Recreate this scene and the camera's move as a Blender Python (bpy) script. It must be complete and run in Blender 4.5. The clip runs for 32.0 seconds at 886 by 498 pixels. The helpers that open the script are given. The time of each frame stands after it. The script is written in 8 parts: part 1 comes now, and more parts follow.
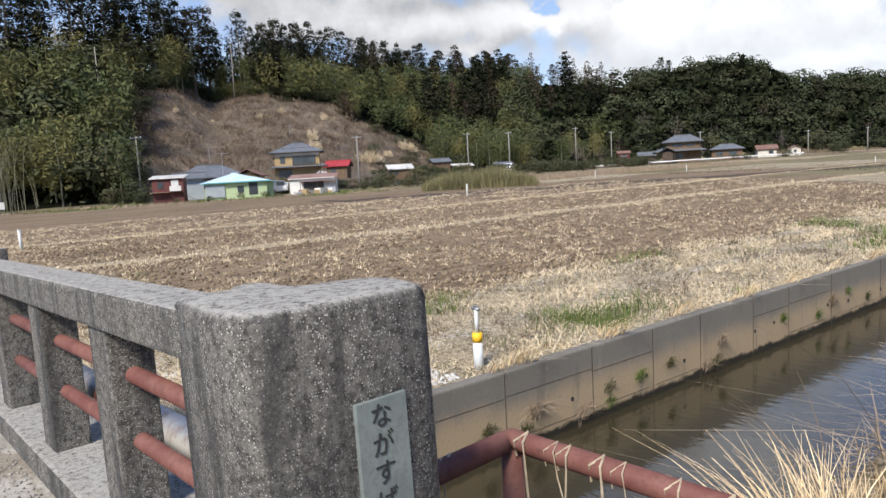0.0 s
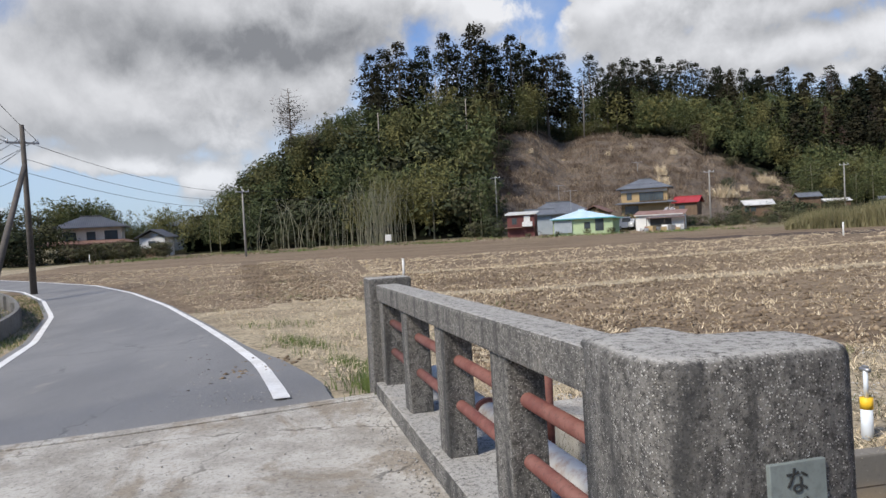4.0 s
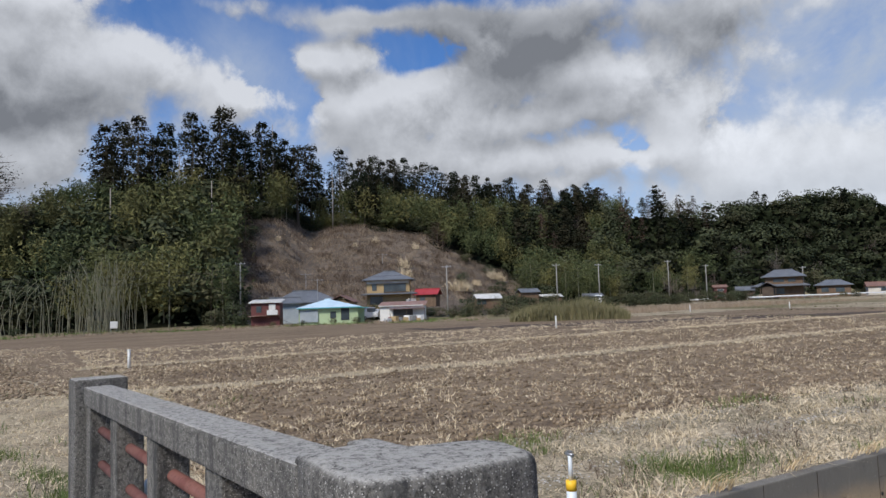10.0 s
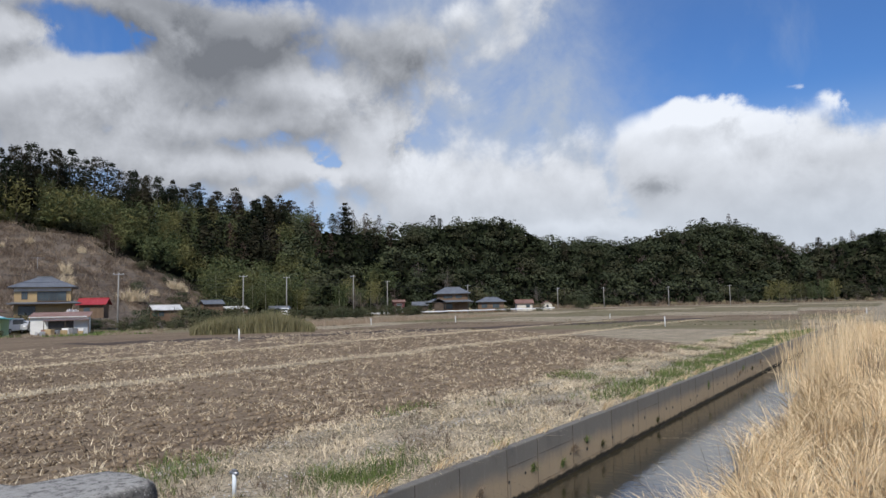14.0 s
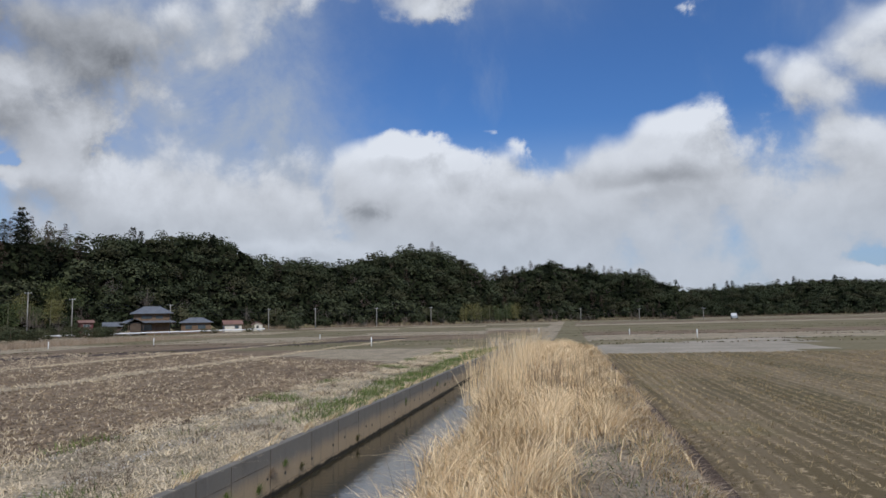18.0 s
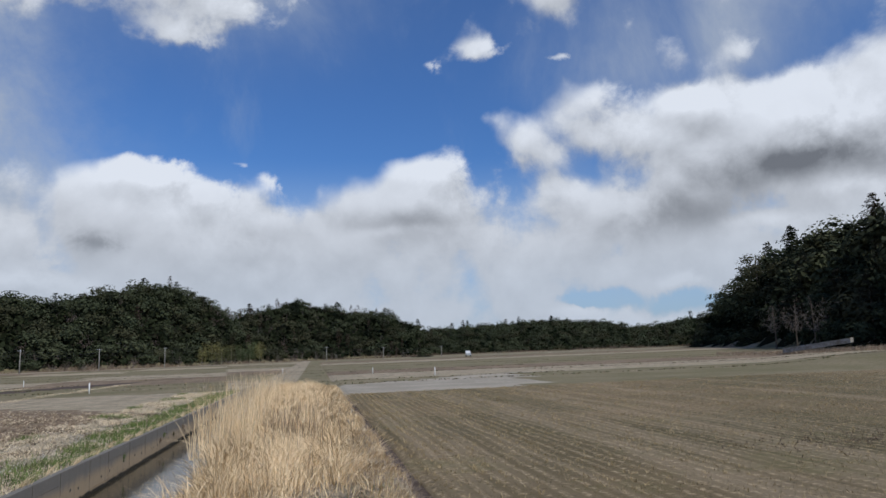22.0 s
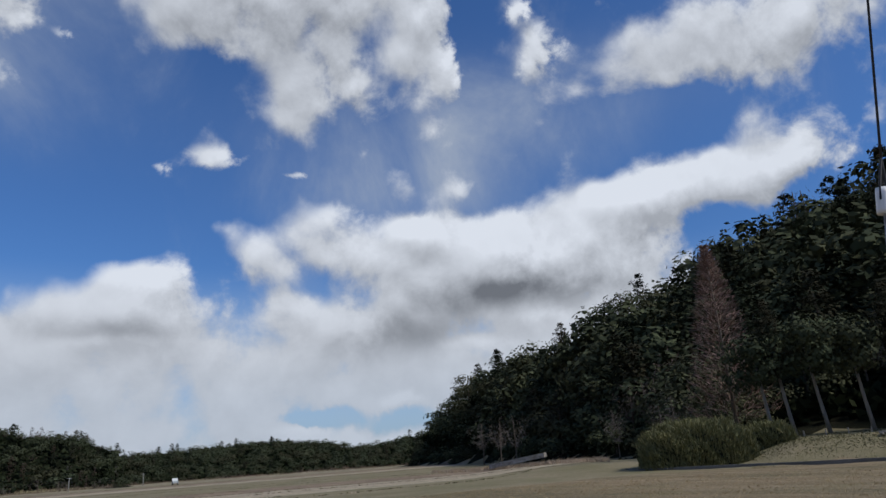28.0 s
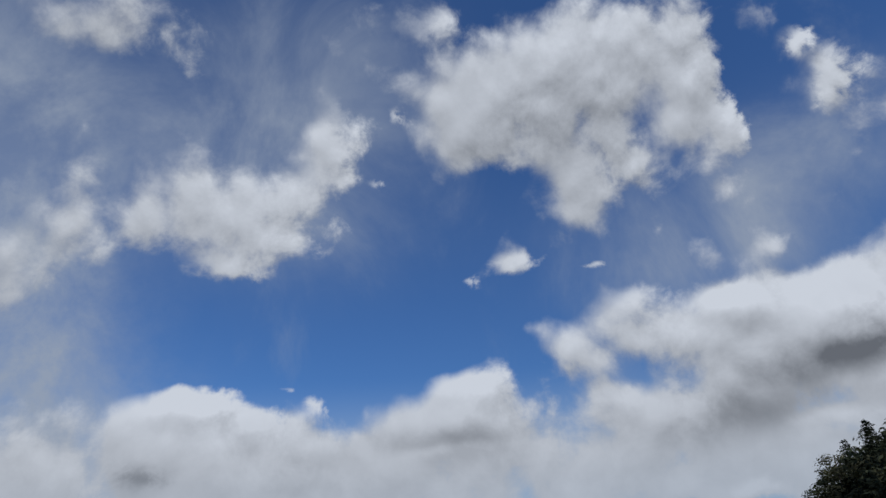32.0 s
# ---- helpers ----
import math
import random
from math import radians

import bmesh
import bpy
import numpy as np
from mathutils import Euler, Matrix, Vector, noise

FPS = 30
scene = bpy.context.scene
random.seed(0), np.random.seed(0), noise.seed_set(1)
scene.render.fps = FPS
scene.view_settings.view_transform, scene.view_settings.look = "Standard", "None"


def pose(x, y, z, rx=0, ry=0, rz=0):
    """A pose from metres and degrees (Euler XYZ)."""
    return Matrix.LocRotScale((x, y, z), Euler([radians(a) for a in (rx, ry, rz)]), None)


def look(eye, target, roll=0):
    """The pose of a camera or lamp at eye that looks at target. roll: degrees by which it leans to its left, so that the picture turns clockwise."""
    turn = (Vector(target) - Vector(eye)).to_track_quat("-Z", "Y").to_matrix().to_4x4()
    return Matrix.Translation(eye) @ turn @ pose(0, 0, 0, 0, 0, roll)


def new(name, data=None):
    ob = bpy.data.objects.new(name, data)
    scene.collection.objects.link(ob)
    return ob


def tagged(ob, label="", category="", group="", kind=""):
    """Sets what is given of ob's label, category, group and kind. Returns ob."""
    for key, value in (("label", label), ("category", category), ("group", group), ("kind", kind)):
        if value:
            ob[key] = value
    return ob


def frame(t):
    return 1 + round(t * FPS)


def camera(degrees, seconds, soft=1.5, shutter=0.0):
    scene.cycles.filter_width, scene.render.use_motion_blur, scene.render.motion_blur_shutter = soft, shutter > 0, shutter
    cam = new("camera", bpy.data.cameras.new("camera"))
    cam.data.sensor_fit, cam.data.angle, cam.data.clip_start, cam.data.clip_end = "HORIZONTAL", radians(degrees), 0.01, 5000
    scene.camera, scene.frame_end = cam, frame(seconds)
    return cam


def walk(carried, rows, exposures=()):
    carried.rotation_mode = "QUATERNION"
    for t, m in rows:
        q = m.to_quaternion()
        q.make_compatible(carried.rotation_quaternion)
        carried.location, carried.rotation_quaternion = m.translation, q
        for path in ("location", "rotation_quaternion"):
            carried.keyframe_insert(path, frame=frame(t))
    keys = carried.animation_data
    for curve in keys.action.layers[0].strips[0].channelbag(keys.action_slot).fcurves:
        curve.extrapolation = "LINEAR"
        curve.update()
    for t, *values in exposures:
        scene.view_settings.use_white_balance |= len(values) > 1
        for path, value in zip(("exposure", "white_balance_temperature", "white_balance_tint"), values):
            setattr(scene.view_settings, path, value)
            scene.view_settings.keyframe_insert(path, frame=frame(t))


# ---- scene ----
# camera and its walk: seconds, place, heading, pitch, roll
cam = camera(65.73, 32.0)
PATH = [
    (0.0, -0.674, 0.162, 1.403, 52.66, -6.53, -3.29),
    (0.5, -0.670, 0.157, 1.407, 55.86, -5.41, -3.45),
    (1.0, -0.656, 0.128, 1.418, 59.33, -4.97, -3.66),
    (1.5, -0.663, 0.099, 1.420, 62.86, -5.13, -3.67),
    (2.0, -0.682, 0.072, 1.415, 66.93, -5.39, -3.88),
    (2.5, -0.682, 0.049, 1.424, 70.55, -5.13, -3.95),
    (3.0, -0.676, 0.041, 1.434, 73.52, -4.31, -3.98),
    (3.5, -0.665, 0.015, 1.441, 76.87, -3.09, -3.65),
    (4.0, -0.659, -0.021, 1.447, 80.58, -1.94, -3.09),
    (4.5, -0.646, -0.044, 1.453, 84.08, -0.87, -2.44),
    (6.5, -0.604, -0.077, 1.497, 89.16, 2.56, 0.18),
    (7.0, -0.607, -0.071, 1.493, 86.99, 3.04, -0.38),
    (7.5, -0.619, -0.069, 1.498, 83.60, 3.41, -1.00),
    (8.0, -0.627, -0.058, 1.492, 79.50, 3.84, -1.61),
    (8.5, -0.670, -0.026, 1.497, 75.03, 4.17, -1.78),
    (9.0, -0.654, 0.001, 1.505, 69.85, 4.42, -1.92),
    (9.5, -0.653, 0.037, 1.507, 64.30, 4.57, -2.00),
    (10.0, -0.640, 0.058, 1.511, 59.43, 4.52, -1.95),
    (10.5, -0.591, 0.047, 1.533, 54.59, 4.24, -1.96),
    (11.0, -0.539, 0.037, 1.535, 49.59, 3.90, -1.84),
    (11.5, -0.484, 0.027, 1.556, 45.56, 3.65, -1.74),
    (12.0, -0.461, 0.025, 1.555, 42.77, 3.65, -1.47),
    (12.5, -0.468, 0.036, 1.551, 40.79, 3.79, -1.21),
    (13.0, -0.449, 0.037, 1.553, 38.88, 4.01, -1.08),
    (13.5, -0.444, 0.054, 1.553, 36.50, 4.37, -1.14),
    (14.0, -0.428, 0.068, 1.554, 33.87, 4.84, -1.26),
    (14.5, -0.413, 0.080, 1.560, 31.43, 5.31, -1.32),
    (16.5, -0.343, 0.075, 1.569, 18.70, 6.20, -0.51),
    (17.0, -0.326, 0.100, 1.551, 15.63, 6.15, -0.70),
    (17.5, -0.315, 0.146, 1.545, 12.70, 6.06, -1.11),
    (18.0, -0.313, 0.192, 1.551, 10.20, 6.04, -1.28),
    (18.5, -0.303, 0.209, 1.551, 8.37, 6.08, -1.30),
    (19.0, -0.292, 0.218, 1.551, 6.59, 6.26, -1.22),
    (19.5, -0.275, 0.241, 1.547, 4.34, 6.68, -1.20),
    (20.0, -0.261, 0.265, 1.547, 1.91, 7.34, -1.31),
    (20.5, -0.265, 0.274, 1.546, -0.71, 8.07, -1.47),
    (21.0, -0.253, 0.321, 1.560, -4.07, 8.53, -1.68),
    (21.5, -0.213, 0.362, 1.591, -7.58, 8.71, -1.84),
    (22.0, -0.161, 0.388, 1.644, -10.79, 8.64, -2.09),
    (22.5, -0.122, 0.396, 1.666, -14.66, 8.60, -2.39),
    (23.0, -0.099, 0.393, 1.653, -19.11, 8.46, -2.67),
    (23.5, -0.089, 0.365, 1.631, -22.45, 8.43, -2.66),
    (24.0, -0.100, 0.362, 1.598, -24.59, 8.71, -2.54),
    (24.5, -0.112, 0.384, 1.579, -26.30, 9.24, -2.38),
    (25.0, -0.107, 0.391, 1.589, -28.43, 9.70, -2.53),
    (25.5, -0.105, 0.422, 1.610, -31.49, 10.10, -2.96),
    (27.5, -0.018, 0.412, 1.640, -36.04, 15.41, -3.51),
    (28.0, -0.023, 0.390, 1.612, -34.11, 17.12, -4.14),
    (28.5, -0.067, 0.373, 1.592, -31.63, 18.50, -4.76),
    (29.0, -0.120, 0.326, 1.570, -28.95, 20.04, -5.76),
    (29.5, -0.162, 0.247, 1.506, -26.55, 21.37, -6.44),
    (30.0, -0.178, 0.175, 1.449, -24.13, 22.21, -6.44),
    (30.5, -0.170, 0.129, 1.419, -21.03, 22.77, -5.97),
    (31.0, -0.164, 0.138, 1.436, -17.13, 23.71, -5.57),
    (31.5, -0.158, 0.146, 1.449, -12.46, 25.29, -5.29),
    (32.0, -0.153, 0.154, 1.458, -8.09, 26.55, -4.89),
]


def stance(x, y, z, heading, pitch, roll):
    return pose(x, y, z, 0, 0, heading) @ pose(0, 0, 0, 90 + pitch) @ pose(0, 0, 0, 0, 0, roll)


EXPOSURES = [(0, 0.68, 6650, 10), (4, 0.48, 6620, 10), (7, 0.16, 6330, 10), (14, 0.14, 6330, 10), (17, -0.12, 6280, 10), (19, -0.12, 6150, 10), (25, -0.08, 6120, 10), (28, -0.15, 6150, 10), (32, -0.4, 6100, 10)]
walk(cam, [(row[0], stance(*row[1:])) for row in PATH], EXPOSURES)

# ---------------------------------------------------------------- world, sun
SUN_AZ, SUN_EL = -150.0, 46.0      # degrees to the left of the canal's line, degrees up


def toward(az, el, r=1.0):
    a, e = radians(az), radians(el)
    return Vector((-math.sin(a) * math.cos(e), math.cos(a) * math.cos(e), math.sin(e))) * r


class Nodes:
    """A small helper to write node trees line by line."""

    def __init__(self, tree):
        self.t = tree
        tree.nodes.clear()

    def n(self, kind, **kw):
        node = self.t.nodes.new(kind)
        for key, value in kw.items():
            if key == "op":
                node.operation = value
            elif key == "blend":
                node.blend_type = value
            elif key == "dtype":
                node.data_type = value
        return node

    def put(self, socket, value):
        if hasattr(value, "is_output"):
            self.t.links.new(value, socket)
        else:
            socket.default_value = value

    def math(self, op, a, b=0.0, c=None, clamp=False):
        node = self.n("ShaderNodeMath", op=op)
        node.use_clamp = clamp
        self.put(node.inputs[0], a)
        self.put(node.inputs[1], b)
        if c is not None:
            self.put(node.inputs[2], c)
        return node.outputs[0]

    def mix(self, f, a, b, blend="MIX"):
        node = self.n("ShaderNodeMix", dtype="RGBA", blend=blend)
        self.put(node.inputs[0], f)
        self.put(node.inputs[6], a)
        self.put(node.inputs[7], b)
        return node.outputs[2]

    def noise(self, vec, scale, detail=4.0, rough=0.55, dist=0.0):
        node = self.n("ShaderNodeTexNoise")
        if vec is not None:
            self.put(node.inputs["Vector"], vec)
        node.inputs["Scale"].default_value = scale
        node.inputs["Detail"].default_value = detail
        node.inputs["Roughness"].default_value = rough
        node.inputs["Distortion"].default_value = dist
        return node

    def ramp(self, f, lo, hi, a=0.0, b=1.0, smooth=True):
        node = self.n("ShaderNodeMapRange")
        node.interpolation_type = "SMOOTHSTEP" if smooth else "LINEAR"
        for k, v in zip(range(5), (f, lo, hi, a, b)):
            self.put(node.inputs[k], v)
        return node.outputs[0]

    def vec(self, op, a, b=None):
        node = self.n("ShaderNodeVectorMath", op=op)
        self.put(node.inputs[0], a)
        if b is not None:
            self.put(node.inputs[1], b)
        return node.outputs[0]


def rgb(r, g, b):
    return (r, g, b, 1.0)


# clouds, sky quarter by sky quarter: heading, height, half-width, half-height in degrees, density, tone
CLOUDS_WEST = [
    (102.8, 18.9, 12.0, 4.4, 0.95, 0.0), (91.6, 19.6, 6.7, 3.0, 0.7, 0.05), (82.4, 19.7, 3.4, 1.7, 0.55, 0.25), (76.5, 17.0, 3.2, 1.9, 0.55, 0.25),
    (95.5, 22.3, 3.6, 1.2, 0.4, 0.3), (88.9, 22.7, 3.2, 1.4, 0.4, 0.3), (90.3, 15.8, 5.8, 1.3, 0.3, -0.42), (103.9, 14.8, 6.8, 2.0, 0.3, -0.22),
    (96.8, 19.6, 2.4, 1.2, 0, -0.25), (80.9, 22.7, 5.5, 1.0, -0.75, 0), (73.3, 19.4, 2.0, 3.4, -0.75, 0), (99.3, 22.6, 1.4, 0.5, -0.6, 0),
    (103.8, 10.3, 4.6, 1.8, 0.35, -0.05), (95.6, 9.4, 2.7, 1.8, -0.5, 0), (105.9, 4.5, 4.6, 1.0, -0.7, 0), (104.5, 6.1, 2.5, 0.6, 0.5, 0.15),
    (98.8, 5.0, 2.5, 0.8, 0.5, 0.2), (98.9, 8.0, 2.7, 0.8, 0.35, 0.1),
]
CLOUDS_LOW_WEST = [
    (101.2, 10.0, 14.9, 2.6, 0.6, -0.05), (112.3, 11.1, 8.0, 3.2, 0.5, 0.02), (93.1, 11.3, 7.2, 2.2, 0.5, -0.12), (109.5, 6.0, 2.8, 0.8, 0.55, 0.2),
    (104.3, 6.0, 2.4, 0.7, 0.5, 0.2), (99.2, 4.6, 2.2, 1.0, 0.5, 0.22), (104.8, 4.3, 2.4, 0.5, -0.6, 0), (112.9, 4.4, 3.2, 0.6, -0.5, 0),
    (114.8, 3.2, 2.1, 0.6, 0.5, 0.15), (111.6, 2.1, 4.8, 0.6, -0.5, 0), (105.1, 15.7, 5.6, 2.0, 0.3, -0.5), (91.1, 15.0, 6.5, 1.8, 0.3, -0.6),
    (97.3, 17.5, 2.7, 1.2, 0.2, 0.25), (81.6, 17.3, 5.4, 1.8, 0.3, 0.12), (76.0, 16.1, 2.7, 2.2, 0.4, 0.22),
]
CLOUDS_NORTH_WEST = [
    (68.0, 20.2, 4.8, 1.1, 0.6, 0.05), (60.5, 20.2, 2.0, 0.8, -0.7, 0), (51.4, 19.3, 8.0, 2.0, 0.6, -0.5), (75.6, 23.5, 9.0, 1.0, 0.5, -0.35),
    (63.6, 22.8, 6.0, 0.9, 0.6, -0.4), (62.0, 16.9, 7.6, 1.8, 0.8, 0.18), (50.1, 14.6, 9.6, 0.9, 0.5, -0.22), (44.3, 16.0, 4.5, 1.4, 0.5, 0.2),
    (46.8, 12.2, 8.0, 1.2, 0.45, 0.1), (43.3, 12.1, 1.4, 0.5, -0.6, 0), (66.8, 13.9, 4.9, 1.6, 0.35, 0.05), (50.4, 9.5, 2.0, 0.6, 0.5, 0.3),
    (56.5, 11.7, 5.4, 1.1, 0.3, -0.02), (70.5, 15.7, 1.4, 2.3, -0.45, 0),
]
CLOUDS_NORTH = [
    (50.2, 21.9, 10.4, 2.0, 0.7, -0.75), (55.7, 22.5, 5.9, 1.6, 0.3, -0.4), (52.0, 19.0, 4.0, 1.0, 0.3, -0.5), (56.5, 21.0, 1.4, 0.9, 0.2, 0.5),
    (66.7, 16.1, 5.6, 1.7, 0.7, 0.16), (45.5, 17.9, 5.4, 1.3, 0.6, 0.3), (48.8, 15.4, 7.6, 0.8, 0.4, -0.32), (60.8, 12.9, 7.6, 1.6, 0.5, 0.14),
    (69.0, 20.0, 3.5, 1.4, 0.55, 0.15), (59.6, 20.2, 2.0, 0.8, -0.75, 0), (70.0, 17.0, 1.8, 0.6, -0.5, 0), (43.2, 12.4, 1.1, 0.7, -0.55, 0),
    (38.9, 13.4, 3.0, 1.8, 0.35, 0.1), (41.8, 11.1, 4.5, 1.2, 0.5, 0.25), (49.3, 11.1, 4.5, 0.9, 0.4, 0.0),
]
CLOUDS_VEIL_SIDE = [
    (34.9, 21.3, 4.5, 3.6, 0.25, -0.25), (35.2, 9.6, 3.5, 1.8, 0.45, 0.2), (12.2, 13.2, 5.2, 1.8, 0.7, 0.22), (13.7, 14.9, 2.4, 0.9, 0.35, 0.3),
    (9.8, 9.2, 6.4, 2.8, 0.5, 0.05), (16.7, 9.5, 1.4, 1.0, 0.1, -0.35), (18.9, 8.1, 1.2, 2.3, -0.3, 0), (13.5, 19.1, 7.6, 2.8, -0.7, 0),
    (22.0, 6.1, 4.9, 0.5, 0.5, 0.35), (28.6, 10.3, 4.5, 2.7, 0.22, 0.0),
]
CLOUDS_AHEAD = [
    (14.3, 14.9, 4.2, 1.2, 0.5, 0.25), (3.5, 14.1, 1.3, 0.8, 0.65, 0.4), (6.6, 15.3, 0.7, 0.4, 0.5, 0.2), (16.4, 9.6, 1.1, 0.8, 0.0, -0.4),
    (3.8, 10.2, 2.7, 0.7, 0.1, -0.28), (7.5, 18.9, 10.0, 2.7, -0.7, 0), (11.3, 25.4, 2.0, 0.9, 0.45, 0.05), (38.9, 13.6, 1.7, 1.2, 0.3, 0.25),
    (38.0, 16.8, 2.1, 2.4, 0.2, -0.3), (38.2, 21.1, 3.2, 2.1, 0.3, -0.3), (34.8, 19.3, 4.8, 3.6, 0.2, -0.12),
]
CLOUDS_RIGHT_LOW = [
    (-47.3, 16.8, 6.8, 2.7, 0.6, 0.05), (-40.8, 17.3, 6.0, 2.5, 0.45, 0.1), (-63.5, 20.6, 3.2, 2.4, 0.6, 0.05), (-42.0, 14.9, 7.0, 2.0, 0.75, 0.12),
    (-41.7, 11.2, 4.0, 0.6, 0.25, 0.4), (-36.4, 8.9, 2.7, 0.5, 0.3, 0.3), (-42.4, 13.3, 5.4, 0.9, 0.2, -0.5), (-53.4, 19.4, 6.8, 2.0, 0.85, 0.14),
    (-50.4, 19.9, 3.2, 1.4, 0.3, 0.25), (-59.6, 19.6, 3.8, 2.0, 0.6, 0.05), (-23.8, 3.8, 1.8, 0.6, -1.1, 0), (-22.4, 3.1, 2.0, 0.4, 0.9, 0.4),
    (-29.9, 3.1, 4.1, 0.9, -0.7, 0), (-29.5, 4.8, 1.6, 0.4, 0.8, 0.2), (-58.2, 29.8, 10.3, 3.0, 0.95, -0.1), (-44.6, 32.8, 2.0, 1.6, 0.55, 0.2),
    (-50.3, 25.9, 10.0, 0.8, -0.5, 0),
]
CLOUDS_CUMULUS = [
    (-32.4, 18.8, 3.6, 1.4, 0.8, 0.35), (-38.7, 16.6, 3.1, 2.4, 0.75, 0.12), (-32.2, 15.1, 4.4, 2.7, 0.7, 0.08), (-30.1, 10.2, 4.2, 1.4, 0.3, -0.8),
    (-35.9, 12.7, 4.8, 1.4, 0.3, -0.55), (-25.4, 11.6, 1.6, 1.6, 0.4, 0.1), (-8.2, 13.3, 4.7, 2.5, 0.9, 0.0), (-9.8, 15.8, 3.5, 0.9, 0.35, 0.4),
    (-7.0, 11.2, 5.5, 0.8, 0.1, -0.42), (-6.0, 10.3, 3.0, 0.4, 0.1, 0.3), (-25.0, 19.9, 3.1, 1.4, 0.6, 0.1), (-19.8, 18.0, 4.8, 1.9, 0.55, 0.05),
    (-25.7, 16.8, 3.6, 1.8, 0.5, 0.05), (-14.2, 24.7, 2.3, 1.2, 0.6, 0.02), (-10.0, 23.8, 0.7, 0.5, 0.5, 0.0), (-21.3, 23.2, 1.2, 0.4, 0.55, 0.0),
]
CLOUDS_HIGH = [
    (-22.3, 39.2, 11.8, 4.0, 1.05, 0.0), (-33.0, 32.9, 4.0, 4.9, 0.7, 0.05), (-22.9, 30.3, 4.8, 3.6, 0.85, -0.05), (-12.3, 36.1, 5.4, 3.1, 0.65, 0.0),
    (-8.7, 44.2, 3.3, 1.6, 0.45, 0.2), (-21.1, 34.4, 7.7, 2.7, 0, -0.25), (-20.8, 42.6, 8.2, 1.8, 0, 0.28), (-35.3, 31.6, 1.1, 2.4, 0.1, 0.28),
    (-13.4, 31.8, 2.7, 1.1, -0.45, 0), (-42.9, 35.9, 1.1, 0.8, 0.65, 0.15), (-43.7, 31.2, 1.3, 1.2, 0.45, 0.15), (-38.2, 31.7, 1.4, 6.0, -0.6, 0),
    (-3.8, 37.6, 0.8, 0.7, 0.5, 0.0), (-2.2, 32.1, 0.8, 0.6, 0.4, 0.0), (-36.0, 22.1, 3.6, 0.9, 0.3, 0.05),
]
CLOUDS_HIGH_LEFT = [
    (8.0, 29.4, 4.2, 3.4, 0.7, 0.25), (2.0, 34.9, 3.2, 3.6, 0.75, 0.2), (15.4, 31.3, 4.5, 4.1, 0.45, 0.05), (19.1, 27.4, 6.3, 2.4, 0.3, 0.0),
    (23.1, 42.0, 7.5, 2.5, 0.55, -0.18), (-4.6, 25.4, 3.9, 7.7, -0.5, 0), (7.3, 18.7, 8.5, 2.7, -0.5, 0), (8.4, 41.3, 5.5, 2.8, -0.35, 0),
    (11.3, 23.1, 1.4, 0.9, 0.3, 0.1), (25.9, 23.5, 4.4, 8.8, 0.35, -0.05),
]
CLOUDS = [CLOUDS_WEST, CLOUDS_LOW_WEST, CLOUDS_NORTH_WEST, CLOUDS_NORTH, CLOUDS_VEIL_SIDE, CLOUDS_AHEAD, CLOUDS_RIGHT_LOW, CLOUDS_CUMULUS, CLOUDS_HIGH, CLOUDS_HIGH_LEFT]

# thin veils of haze: heading, height, half-width, half-height, strength
VEILS = [(35, 20, 9, 16, 0.62), (26, 19, 6, 15, 0.55), (20, 12, 5, 6, 0.4), (30, 32, 9, 14, 0.6), (14, 34, 10, 6, 0.6), (4, 30, 9, 5, 0.3), (-40, 27, 16, 4, 0.5), (-32, 22, 10, 4, 0.4), (5, 40, 12, 8, 0.3), (75, 18, 6, 6, 0.5), (100, 9, 20, 6, 0.45)]


def gauss(k, place, a, e, wa, we):
    """A soft spot round a heading and height."""
    d = k.vec("DIVIDE", k.vec("SUBTRACT", place, (a, e, 0)), (wa, we, 1))
    dot = k.n("ShaderNodeVectorMath", op="DOT_PRODUCT")
    k.put(dot.inputs[0], d)
    k.put(dot.inputs[1], d)
    return k.math("POWER", 0.3679, dot.outputs["Value"])


def cloud_group(rows):
    """One quarter's clouds as a node group: density and tone at a place."""
    tree = bpy.data.node_groups.new("cloud_quarter", "ShaderNodeTree")
    tree.interface.new_socket("Place", in_out="INPUT", socket_type="NodeSocketVector")
    tree.interface.new_socket("Density", in_out="OUTPUT", socket_type="NodeSocketFloat")
    tree.interface.new_socket("Tone", in_out="OUTPUT", socket_type="NodeSocketFloat")
    k = Nodes(tree)
    place, end = k.n("NodeGroupInput").outputs[0], k.n("NodeGroupOutput")
    total, tone = 0.0, 0.0
    for a, e, wa, we, amp, light in rows:
        g = gauss(k, place, a, e, wa * 1.12, we * 1.12)
        if amp:
            total = k.math("MULTIPLY_ADD", g, amp, total)
        if light:
            tone = k.math("MULTIPLY_ADD", g, light * (0.55 if light > 0 else 0.85), tone)
    k.put(end.inputs[0], total)
    k.put(end.inputs[1], tone)
    return tree


